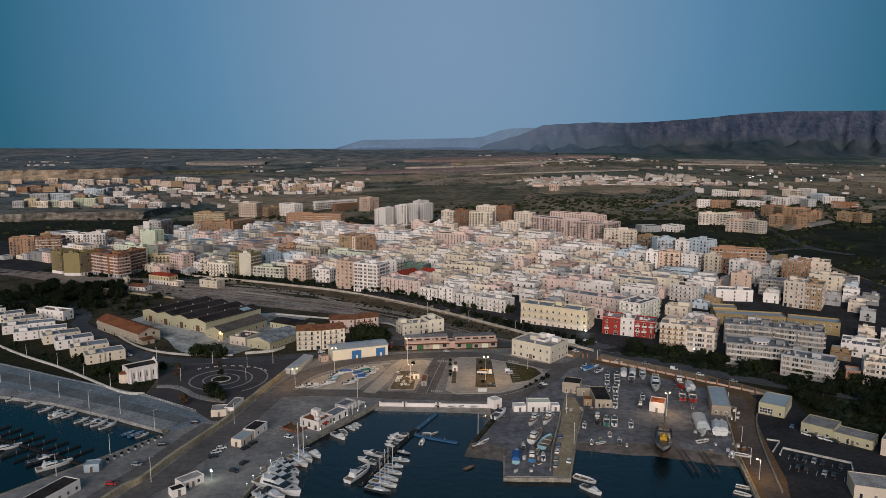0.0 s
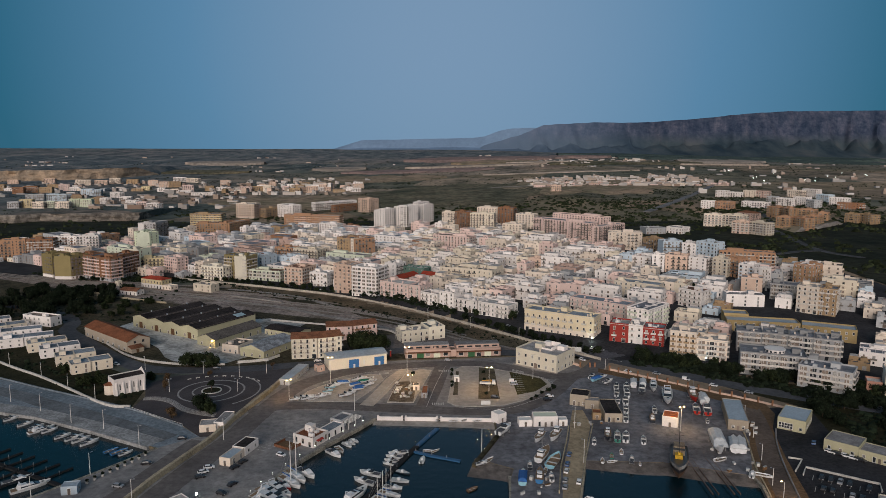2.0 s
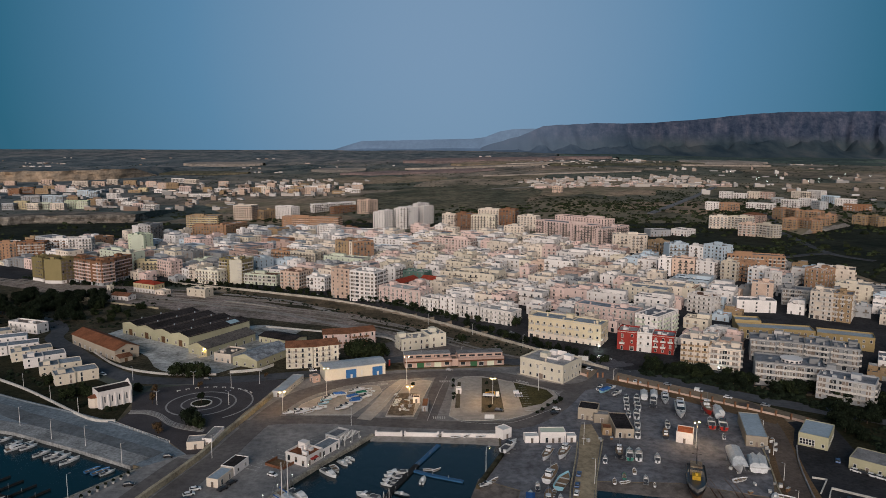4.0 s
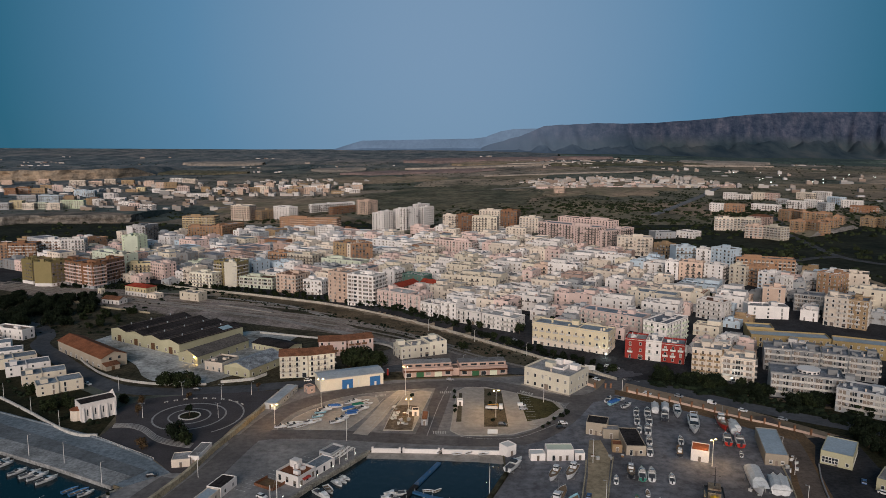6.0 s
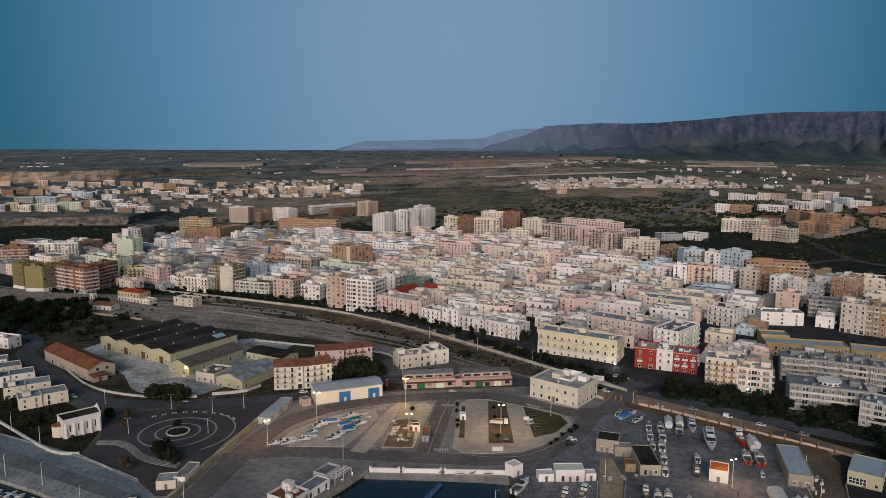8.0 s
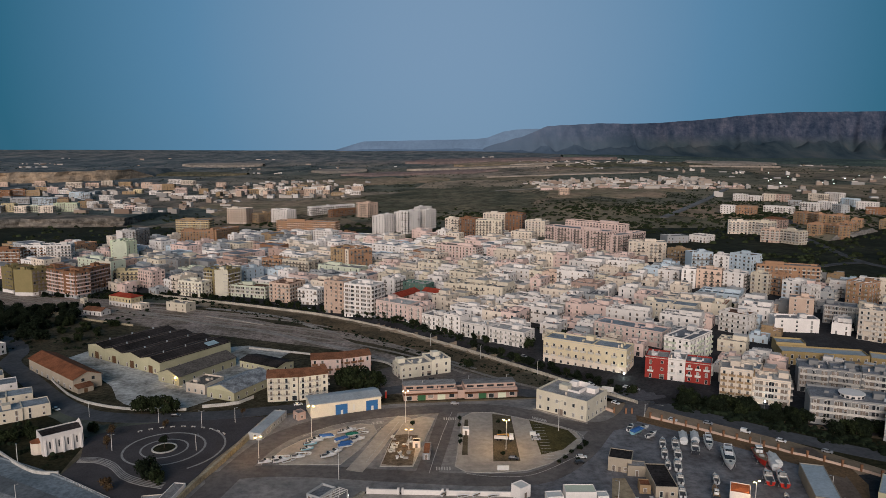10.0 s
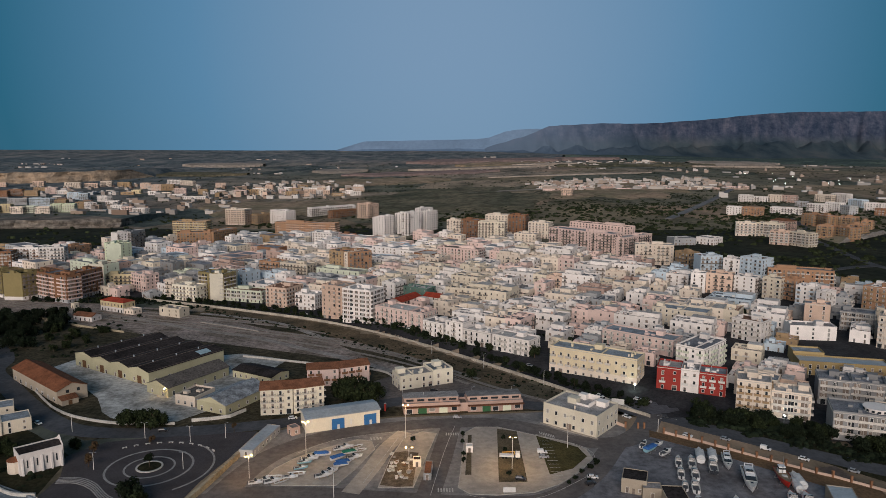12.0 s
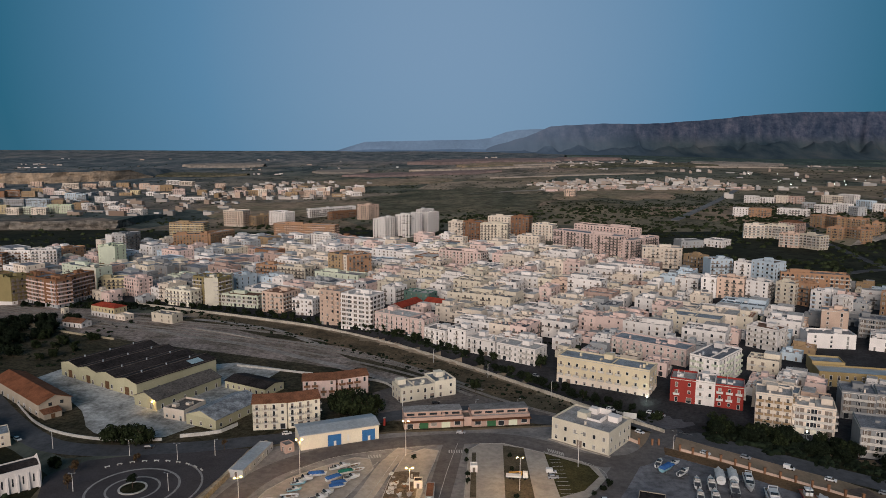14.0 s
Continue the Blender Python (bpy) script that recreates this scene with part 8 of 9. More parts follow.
def tree(x, y, h, r=None, kind="leafy", group=""):
    r = r or h * 0.42
    root = thing("tree", TREELABEL[kind], "tree", group or "trees", at=pose(x, y, terrain(x, y), 0, 0, vrnd.uniform(0, 360)))
    t = part("trunk", TRUNK, None, root)
    t.scale = (h, h, h)
    c = part("crown", CROWNS[(kind, vrnd.randrange(2 if kind == "autumn" else 4))], None, root)
    c.location, c.scale = (0, 0, max(h - r * 0.95, r * 0.62)), (r, r, r * 1.1)
    return root


for tx, ty, th, tr_, tk in [(-108, 347, 8.5, 5.4, "pine"), (-103, 343, 6, 3.4, "leafy"), (-119, 337, 6, 3.2, "autumn"), (-138, 415, 9, 4.8, "leafy"), (-131, 414, 8, 4.4, "leafy"), (-125, 414, 9, 5, "leafy"), (-133, 418, 8, 4.4, "pine"), (-136, 374, 6, 2.4, "autumn"), (-139.5, 386, 6, 2.4, "autumn"), (-112, 374, 6, 2, "pine"),
                            (-39, 442, 12, 6.5, "leafy"), (-32, 441, 11, 6, "leafy"), (-45, 447, 11, 6, "leafy"), (-34, 449, 12, 6.5, "pine"), (-27, 451, 9, 4.5, "leafy"), (-42, 452, 12, 6, "leafy"), (-40, 486, 11, 2.5, "pine"), (-63, 490, 7, 2.5, "pine"), (-182, 383, 6, 4, "leafy"), (-177, 388, 6, 4, "leafy"), (-172, 386, 5, 3.4, "leafy"), (-203, 405, 5, 3.4, "leafy"),
                            (-150, 392, 5, 3, "leafy"), (-120, 397, 4, 2, "autumn"), (-88, 408, 5, 1.6, "autumn"), (-8, 397, 3.2, 1.4, "pine"), (13.5, 402, 3, 1.1, "pine"), (13, 394, 3, 1.2, "pine"), (13, 382, 3, 1.2, "pine"), (12.8, 376, 3, 1.1, "pine"), (31, 398, 3, 1.2, "pine"), (30.5, 386, 3, 1.2, "pine"), (30, 364, 3, 1.2, "pine"),
                            (58.5, 367, 2.4, 1.2, "pine"), (63, 371, 2.4, 1.4, "pine"), (66, 375, 2.8, 1.6, "pine"), (60, 360, 2.2, 1.1, "pine"), (55, 362, 2.2, 1.2, "pine"), (52, 358, 2, 1, "pine"), (60, 505, 7, 3.4, "leafy"), (22, 478, 7, 3.2, "leafy"), (198, 592, 9, 5, "pine"), (205, 586, 9, 5, "pine"), (212, 580, 9, 5, "pine"), (192, 600, 8, 4, "pine")]:
    tree(tx, ty, th, tr_, tk)
for k in range(84):  # dark belt beside the avenue
    t = 0.07 + 0.93 * k / 83
    tree(116 + 150 * t + vrnd.uniform(-2, 4), 431 - 92 * t + vrnd.uniform(-3, 6 + 16 * min(t, 0.5)) - 6 * t, vrnd.uniform(4.6, 7.4), vrnd.uniform(3, 4.6), vrnd.choice(("pine", "pine", "leafy")), "trees of the dark belt")
setting("belt_ground", patch([(112, 436), (150, 408), (190, 384), (300, 330), (300, 270), (240, 262), (192, 290), (180, 318), (186, 345), (150, 386), (118, 412)], 0.03), GRASS, "dark leaf litter beneath the tree belt", "ground")
for k in range(44):
    t = k / 43
    tree(188 + 80 * t + vrnd.uniform(-8, 8), 348 - 50 * t + vrnd.uniform(-22, 22), vrnd.uniform(5, 7.5), vrnd.uniform(3.5, 5), "pine", "trees of the dark belt")
FRONT = [(-330, 676), (-290, 672), (-255, 668), (-215, 682), (-166, 659), (-122, 638), (-78, 614), (-28, 576), (14, 535), (60, 483), (85, 453), (102, 433)]
for (xa, ya), (xb, yb) in zip(FRONT, FRONT[1:]):  # street trees and hedges between the wall and the facades
    n = max(3, int(math.hypot(xb - xa, yb - ya) / 5.6))
    for k in range(n):
        t, o = (k + vrnd.uniform(0.1, 0.8)) / n, vrnd.choice((1.5, 2.5, 4.0, 7.0))
        tree(xa + (xb - xa) * t + o * 0.6, ya + (yb - ya) * t + o * 0.8, vrnd.uniform(3.2, 5.6), vrnd.uniform(2.0, 3.2), vrnd.choice(("pine", "pine", "leafy")), "street trees along the railway front")
for k in range(85):  # grove west of the railway
    tree(vrnd.uniform(-350, -255), vrnd.uniform(525, 628), vrnd.uniform(6, 11), vrnd.uniform(4, 6), "pine", "trees of the western grove")
for k in range(14):
    tree(vrnd.uniform(-262, -215), vrnd.uniform(530, 590), vrnd.uniform(3, 5), vrnd.uniform(2, 4), "leafy", "bushes of the western scrub")

# planters on the quay and stored gear
POT = Geo().cyl(0, 0, 0, 0.8, 0.5, 0.65, 8).mesh("pot", WHITEST)
for k in range(10):
    t = k / 9
    p = thing("planter", "white round planter with small dark shrub", "planter", "planters on the quay", at=pose(-129.5 + 14 * t, 270 + 27 * t, 0.02))
    part("pot", POT, None, p)
    c = part("shrub", CROWNS[("pine", k % 4)], None, p)
    c.location, c.scale = (0, 0, 1.3), (0.7, 0.7, 0.8)
bin_ = thing("waste_bin", "blue wheeled waste container by the hut", "waste bin", at=pose(-90.9, 331.5, 0.05, 0, 0, 20))
part("body", frustum(-0.9, 0.9, 0.6, 0.15, 1.3, -0.1, -0.1, 1.1), COVER["blue"], bin_)
part("lid", Geo().box(-1.0, 1.0, -0.68, 0.68, 1.3, 1.42), COVER["blue"], bin_)
CRATES = [surface("crate_grey", (0.38, 0.37, 0.35), 0.8, 1, 4, 0.3), surface("crate_brown", (0.22, 0.13, 0.07), 0.8, 1, 4, 0.3), surface("crate_white", (0.62, 0.62, 0.6), 0.7, 1, 4, 0.2), surface("crate_pale", (0.46, 0.45, 0.42), 0.7, 1, 4, 0.3), surface("crate_white", (0.62, 0.62, 0.6), 0.7, 1, 4, 0.2)]
for k in range(64):
    zone = vrnd.choice(((-18, -8, 361, 386), (-18, -8, 361, 386), (-18, -8, 361, 386), (118, 135, 278, 300), (62, 80, 320, 330), (32, 48, 262, 275), (140, 150, 314, 330)))
    sx, sy, sz = vrnd.uniform(0.6, 2.2), vrnd.uniform(0.5, 1.4), vrnd.uniform(0.4, 1.4)
    cr = thing("crate", "weathered crate among the stored gear", "crate", "stored gear", at=pose(vrnd.uniform(zone[0], zone[1]), vrnd.uniform(zone[2], zone[3]), 0.1, 0, 0, vrnd.uniform(0, 90)))
    cb = part("box", Geo().box(-sx / 2, sx / 2, -sy / 2, sy / 2, 0, sz), vrnd.choice(CRATES), cr)
    part("lid", Geo().box(-sx / 2 - 0.06, sx / 2 + 0.06, -sy / 2 - 0.06, sy / 2 + 0.06, sz, sz + 0.1), vrnd.choice(CRATES), cb)

# ---- distance: suburbs, quarries, scrub ----
frnd = random.Random(77)
TOWN = [(-330, 712), (-290, 700), (-205, 694), (-130, 674), (-61, 614), (0, 568), (65, 497), (116, 470), (148, 441), (215, 412), (290, 410), (313, 477), (354, 573), (340, 662), (271, 707), (216, 720), (179, 786), (122, 865), (128, 973), (34, 1006), (-9, 1013), (-22, 938), (-107, 1053), (-200, 1075), (-330, 1000), (-480, 900), (-480, 790)]


def suburb(n, x0, x1, y0, y1, tones, floors, label, rot=(-40, 40), size=(12, 26)):
    """Blocks along parallel streets, with open plots between them."""
    turn, px, py = frnd.uniform(*rot), x0, y0
    for k in range(n):
        w_, d_ = frnd.uniform(*size), frnd.uniform(9, 14)
        t = frnd.choice(tones)
        b = building(px, py + frnd.uniform(-8, 8) + (px - x0) * math.tan(radians(turn)) * 0.3, w_, d_, turn + frnd.choice((0, 0, 0, 90, 6)), frnd.randint(*floors), t, f"{LABELS[t]} {label}", name="suburban_block", category="building", joined=True, step=4.2, balc=0.5, group="blocks of the suburbs", stairs=False)
        TAKEN.pop()
        px += w_ + frnd.choice((2, 6, 14, 40))
        if px > x1:
            px, py = x0 + frnd.uniform(0, 40), py + frnd.uniform(34, 60)
            if py > y1:
                py = y0 + frnd.uniform(0, 25)


LABELS = {"white": "whitewashed", "cream": "cream", "pink": "pale pink", "paleyellow": "pale yellow", "peach": "peach", "grey": "grey", "blue": "pale blue", "palegreen": "pale green", "yellow": "yellow", "orange": "orange", "tan": "tan", "brick": "brick-red", "green": "green", "concrete": "bare concrete", "clay": "clay-pink"}
SUB = "suburban block with flat roof on the plain"


def cluster(name, n, x0, x1, y0, y1, label, turn=-12):
    """Low houses of a suburb, in ragged rows, too small to pick apart."""
    g = Geo()
    a = radians(turn)
    for k in range(n):
        px, py = frnd.uniform(x0, x1), y0 + (y1 - y0) * frnd.randrange(9) / 8 + frnd.uniform(-9, 9)
        w_, d_, h_ = frnd.choice((frnd.uniform(7, 12), frnd.uniform(10, 18), frnd.uniform(16, 34))), frnd.uniform(8, 12), frnd.choice((3.2, 3.6, 6.2, 6.6, 9.0))
        z_ = terrain(px, py)
        q = [(px + u * math.cos(a) - v_ * math.sin(a), py + u * math.sin(a) + v_ * math.cos(a)) for u, v_ in ((0, 0), (w_, 0), (w_, d_), (0, d_))]
        g.prism(q, z_ - 1, z_ + h_)
        if h_ > 5:
            e = [((xx + q[0][0]) / 2, (yy + q[0][1]) / 2) for xx, yy in q]
            g.prism(e, z_ + h_, z_ + h_ + 2.5)
    tagged(new(name, g.mesh(name, far_mat)), label, "houses", kind="stuff")


far_mat, fnt, fbs = principled("far_plaster")
fge = fnt.nodes.new("ShaderNodeNewGeometry")
fnt.links.new(ramp(fnt, fge.outputs["Random Per Island"], [(0, (0.16, 0.10, 0.07)), (0.25, (0.30, 0.23, 0.18)), (0.55, (0.24, 0.235, 0.23)), (0.8, (0.42, 0.37, 0.33)), (1, (0.52, 0.50, 0.48))]).outputs["Color"], fbs.inputs["Base Color"])
suburb(16, -1180, -640, 1900, 2180, ["tan", "cream", "peach", "white", "pink", "grey"], (2, 5), SUB, (-8, 4), (18, 36))
suburb(40, -520, -190, 1840, 2300, ["cream", "pink", "white", "peach", "tan"], (2, 5), SUB, (-12, 0), (16, 32))
suburb(34, 255, 715, 1720, 2010, ["pink", "cream", "clay", "pink"], (1, 2), SUB, (-12, 0), (14, 28))
building(269.3, 1565, 22, 16, -20, 5, "peach", "lone peach apartment block on the plain", joined=True, step=3.6, balc=0.6)
cluster("suburb_houses", 90, -1200, -620, 1720, 2200, "low pale houses of the western suburb")
cluster("suburb_houses.001", 130, -600, -190, 1790, 2330, "low pale houses beside the meadow")
cluster("suburb_houses.002", 260, 250, 730, 1700, 2040, "dense low houses under the mountain")
cluster("suburb_houses.003", 22, 560, 1050, 1330, 1800, "low white houses of the eastern suburb")
cluster("suburb_houses.004", 22, 780, 1350, 1900, 2500, "dim low sheds of the far industrial area")
cluster("suburb_houses.005", 70, 380, 950, 2740, 3240, "distant sheds along the trunk road")
cluster("suburb_houses.006", 40, -700, -420, 1420, 1700, "low houses between the apartment rows")
building(-335, 1250, 34, 24, -15, 8, "cream", "cream apartment block with brown balconies", step=3.8, decks=True, joined=True, balmat=WALL["peach"])
building(-300, 1262, 20, 44, -35, 5, "tan", "brown apartment wing with balconies", step=3.6, balc=0.6, joined=True)
building(-268, 1272, 40, 20, -38, 7, "white", "white apartment block with balconies", step=3.6, balc=0.5, joined=True)
building(-225, 1376, 14, 100, -45, 5, "white", "long white apartment row with balconies", step=4, balc=0.4, joined=True)
building(-182, 1334, 12, 64, -39, 4, "brick", "brick-red terraced apartment row", step=4, balc=0.4, joined=True)
building(-129.4, 1318.4, 25.7, 27.7, -36, 8, "peach", "peach apartment tower with flat roof", step=4, balc=0.3, joined=True)
for px, py, ww, rr, ff, cc in ((19.0, 1000.4, 21.6, -27, 7, 'cream'), (36.0, 965.6, 24.3, -40, 8, 'brick'), (54.0, 926.8, 31.3, -14, 8, 'paleyellow'), (68.5, 1002.1, 29.1, -20, 8, 'cream'), (95.8, 983.9, 22.2, -25, 8, 'brick'), (116.6, 952.0, 25.7, -30, 6, 'cream'), (93.8, 902.6, 26.1, -30, 4, 'cream')):
    building(px, py, ww, 16, rr, ff, cc, "apartment block at the edge of town", step=3.6, balc=0.5, joined=True)
building(5.5, 805.2, 45.4, 16.4, -30, 6, "pink", "long pink building with roof sheds", step=3.6, balc=0.4, joined=True, fh=2.82)
building(-149.9, 984.1, 30, 14, -28, 6, "white", "white apartment block with flat roof", step=4, balc=0.3, joined=True)


def cliff(name, pts, h, material, label):
    """A cut rock face with a level top that runs back into the plain."""
    g = Geo()
    n, m_ = 90, 6
    for i in range(n + 1):
        t = i / n * (len(pts) - 1)
        k = min(int(t), len(pts) - 2)
        x = pts[k][0] + (pts[k + 1][0] - pts[k][0]) * (t - k)
        y = pts[k][1] + (pts[k + 1][1] - pts[k][1]) * (t - k)
        e = min(1, 7 * i / n, 7 * (n - i) / n)
        top = h * e * (1 + 0.12 * noise.noise(Vector((x / 40, 0, 8))))
        for j in range(m_ + 1):
            q = j / m_
            g.v.append((x + 2 * noise.noise(Vector((x / 9, j, 1))), y + q * h * 0.28 + h * 0.5 * noise.noise(Vector((x / 22, j * 0.4, 3))), terrain(x, y) - 0.5 + top * q))
        for back, drop in ((5, 0.95), (10, 0.6), (16, 0.0)):
            g.v.append((x, y + h * back, terrain(x, y + h * back) - 0.5 + top * drop))
    w_ = m_ + 4
    for i in range(n):
        for j in range(w_ - 1):
            g.f.append((i * w_ + j, (i + 1) * w_ + j, (i + 1) * w_ + j + 1, i * w_ + j + 1))
            g.s.append(0 if j < m_ else 1)
    setting(name, g, (material, ground_mat), label, "cliff")


cliff("quarry_cliff", [(-1421, 2252), (-1351, 2307), (-1206, 2366), (-1077, 2486), (-1007, 2676)], 34, ROCK, "orange quarry face at the edge of the plain")
cliff("rock_bank", [(-760, 1160), (-669, 1164), (-644, 1196), (-563, 1197), (-490, 1215), (-489, 1287)], 13, surface("rock_bank", (0.30, 0.265, 0.225), 0.95, 0.03, 0.12, 0.7, col2=(0.11, 0.10, 0.09)), "grey rocky bank behind the town")
cliff("rock_bank.001", [(454, 879), (490, 902), (529, 932), (567, 963)], 6, surface("pale_bank", (0.30, 0.28, 0.26), 0.95, 0.05, 0.3, 0.4), "pale rocky bank beside the road")
PALE = surface("bare_earth_far", (0.42, 0.35, 0.29), 0.95, 0.01, 0.08, 0.4)


def field(name, x0, x1, y0, y1, label, material=PALE):
    n, m_ = 24, 8
    g = Geo()
    for i in range(n + 1):
        x = x0 + (x1 - x0) * i / n
        ya = y0 + 0.25 * (y1 - y0) * noise.noise(Vector((x / 60, 0, 2)))
        yb = y1 + 0.25 * (y1 - y0) * noise.noise(Vector((x / 60, 5, 2)))
        e = min(1, 0.25 + 4 * i / n, 0.25 + 4 * (n - i) / n)
        for s in range(m_ + 1):
            y = (ya + yb) / 2 + (yb - ya) * e * (s / m_ - 0.5)
            g.v.append((x, y, terrain(x, y) + (3.0 + max(0.0, (y - 2200) * 0.006)) * min(1, min(s, m_ - s)) - 0.4))
    g.f = [(i * (m_ + 1) + s, (i + 1) * (m_ + 1) + s, (i + 1) * (m_ + 1) + s + 1, i * (m_ + 1) + s + 1) for i in range(n) for s in range(m_)]
    g.s = [0] * len(g.f)
    setting(name, g, material, label, "field")


MEADOW = surface("brown_meadow", (0.42, 0.30, 0.205), 0.95, 0.012, 0.06, 0.6, col2=(0.20, 0.18, 0.11))
GREENM = surface("olive_meadow", (0.235, 0.195, 0.125), 0.95, 0.010, 0.06, 0.75, col2=(0.085, 0.090, 0.055))
field("meadow", -470, -110, 1400, 1720, "brown dry meadow beyond the blocks", MEADOW)
field("meadow", -150, 260, 1330, 2000, "olive meadow with scattered scrub", GREENM)
field("meadow", 180, 560, 1500, 1950, "brown and olive meadow by the road", MEADOW)
field("meadow", -420, 60, 2180, 2500, "brown fallow field on the plain", MEADOW)
field("meadow", 480, 1100, 2700, 3000, "olive grove land under the mountain", GREENM)
field("meadow", -1300, -700, 2700, 2900, "olive grove land on the plain", GREENM)
field("meadow", 100, 480, 3000, 3250, "brown fallow field on the plain", MEADOW)
field("bare_field", -1150, -780, 3300, 3530, "pale quarry floor on the plain")
field("bare_field", -480, -258, 2860, 3060, "pale quarry floor on the plain")
field("bare_field", -1900, -1560, 2600, 2740, "pale quarry floor on the plain")
field("bare_field", 1050, 1430, 2880, 3160, "pale bare slope under the mountain")
field("bare_field", -95, 480, 2885, 2950, "pale strip of bare ground")
field("bare_field", 330, 700, 2980, 3060, "pale strip of bare ground")
field("bare_field", 730, 880, 2800, 2860, "pale strip of bare ground")
field("bare_field", 960, 1300, 2680, 2720, "pale strip of bare ground")
REDSOIL = surface("red_soil", (0.33, 0.225, 0.195), 0.95, 0.008, 0.05, 0.45, col2=(0.21, 0.165, 0.155))
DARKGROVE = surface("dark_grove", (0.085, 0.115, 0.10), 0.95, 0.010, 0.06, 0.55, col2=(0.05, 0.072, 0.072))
field("ploughed_field", -120, 640, 3300, 3620, "reddish ploughed field on the plain", REDSOIL)
field("ploughed_field", -330, 250, 2620, 2800, "reddish ploughed field on the plain", REDSOIL)
field("ploughed_field", 560, 900, 3420, 3600, "reddish ploughed field on the plain", REDSOIL)
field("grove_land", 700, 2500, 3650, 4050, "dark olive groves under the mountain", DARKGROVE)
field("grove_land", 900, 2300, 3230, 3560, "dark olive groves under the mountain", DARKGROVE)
field("bare_field", 60, 330, 1750, 1800, "pale strip of bare ground")
field("bare_field", 180, 700, 2330, 2370, "pale strip of bare ground")
g = ribbon([(348, 1130), (399, 1213), (471, 1333), (580, 1518), (693, 1720)], 11, -1.0, 1.6)
g.v = [(x, y, z + terrain(x, y)) for x, y, z in g.v]
setting("country_road", g, surface("pale_asphalt", (0.20, 0.20, 0.205), 0.92, 0.02, 0.1, 0.3), "grey road climbing across the plain", "road")
for nm, pts in (("hill_road", [(429, 697), (412, 735), (418, 791), (434, 862), (442, 905), (467, 964), (493, 1025), (533, 1150)]), ("hill_road.001", [(330, 722), (360, 727), (385, 737), (412, 742)])):
    g = ribbon(pts, 8, -0.5, 0.3)
    g.v = [(x, y, z + terrain(x, y)) for x, y, z in g.v]
    setting(nm, g, surface("hill_asphalt", (0.10, 0.10, 0.105), 0.92, 0.06, 0.6, 0.4), "road rising out of town", "road")
setting("town_road", ribbon([(-260, 1110), (-330, 1080), (-380, 1010), (-360, 930), (-250, 860), (-100, 900)], 10, -0.1, 0.12), TOWNASPH, "road behind the blocks", "road")

# far farm buildings and roofs, too small to pick apart
g = Geo()
for k in range(34):
    py = frnd.choice((frnd.uniform(2500, 4200), frnd.uniform(3200, 3900), frnd.uniform(2700, 3300)))
    px = frnd.uniform(-0.66, 0.66) * py
    for _ in range(frnd.choice((1, 1, 2, 3, 6))):
        qx, qy = px + frnd.uniform(-60, 60), py + frnd.uniform(-25, 25)
        w_, d_, h_ = frnd.choice((6, 8, 10, 14, 24)), frnd.uniform(7, 12), frnd.uniform(3, 6)
        z_ = terrain(qx, qy)
        g.box(qx, qx + w_, qy, qy + d_, z_ - 1, z_ + h_)
tagged(new("farm_buildings", g.mesh("farm_buildings", far_mat)), "scattered pale farm buildings across the plain", "buildings", kind="stuff")

# scrub and tree rows on the plain
def bush(g, px, py, r_):
    z_ = terrain(px, py) - 0.3
    for _ in range(3 if r_ > 1.6 else 2):
        qx, qy, s_ = px + frnd.uniform(-0.8, 0.8) * r_, py + frnd.uniform(-0.8, 0.8) * r_, r_ * frnd.uniform(0.45, 0.95)
        j = [frnd.uniform(0.65, 1.3) for _ in range(6)]
        if py > 1300:
            g.add([(qx + s_ * j[0], qy, z_ + s_ * 0.3), (qx, qy + s_ * j[1], z_ + s_ * 0.3), (qx - s_ * j[2], qy, z_ + s_ * 0.3), (qx, qy - s_ * j[3], z_ + s_ * 0.3), (qx + s_ * 0.2, qy - s_ * 0.1, z_ + s_ * 0.9 * j[4])],
                  [(0, 1, 4), (1, 2, 4), (2, 3, 4), (3, 0, 4)])
        else:
            ring = [(math.cos(k * 1.047), math.sin(k * 1.047)) for k in range(6)]
            v_ = [(qx + s_ * j[k] * c, qy + s_ * j[k] * d, z_) for k, (c, d) in enumerate(ring)]
            v_ += [(qx + s_ * j[(k + 2) % 6] * 0.72 * c, qy + s_ * j[(k + 2) % 6] * 0.72 * d, z_ + s_ * (0.55 + 0.3 * j[k])) for k, (c, d) in enumerate(ring)]
            v_.append((qx + 0.1 * s_, qy, z_ + s_ * (0.9 + 0.2 * j[3])))
            g.add(v_, [f for k in range(6) for f in ((k, (k + 1) % 6, 6 + (k + 1) % 6, 6 + k), (6 + k, 6 + (k + 1) % 6, 12))])


g = Geo()
for k in range(15000):
    py = 960 + 2600 * frnd.random() ** 1.5
    px = frnd.uniform(-0.72, 0.72) * py
    n_ = noise.noise(Vector((px / 160, py / 110, 4))) + 0.5 * noise.noise(Vector((px / 50, py / 45, 9)))
    if n_ + 0.3 * frnd.uniform(-1, 1) < 0.05 or not is_free(px, py, 4):
        continue
    bush(g, px, py, frnd.uniform(0.8, 2.8) * (0.7 + py / 3500))
for k in range(9000):  # thickets on the meadows behind the town
    px, py = frnd.uniform(-320, 760), frnd.uniform(1120, 2100)
    n_ = noise.noise(Vector((px / 120, py / 90, 31))) + 0.6 * noise.noise(Vector((px / 38, py / 60, 33)))
    if n_ + 0.25 * frnd.uniform(-1, 1) < 0.22 or not is_free(px, py, 4) or inside(px, py, TOWN):
        continue
    bush(g, px, py, frnd.uniform(1.2, 3.4))
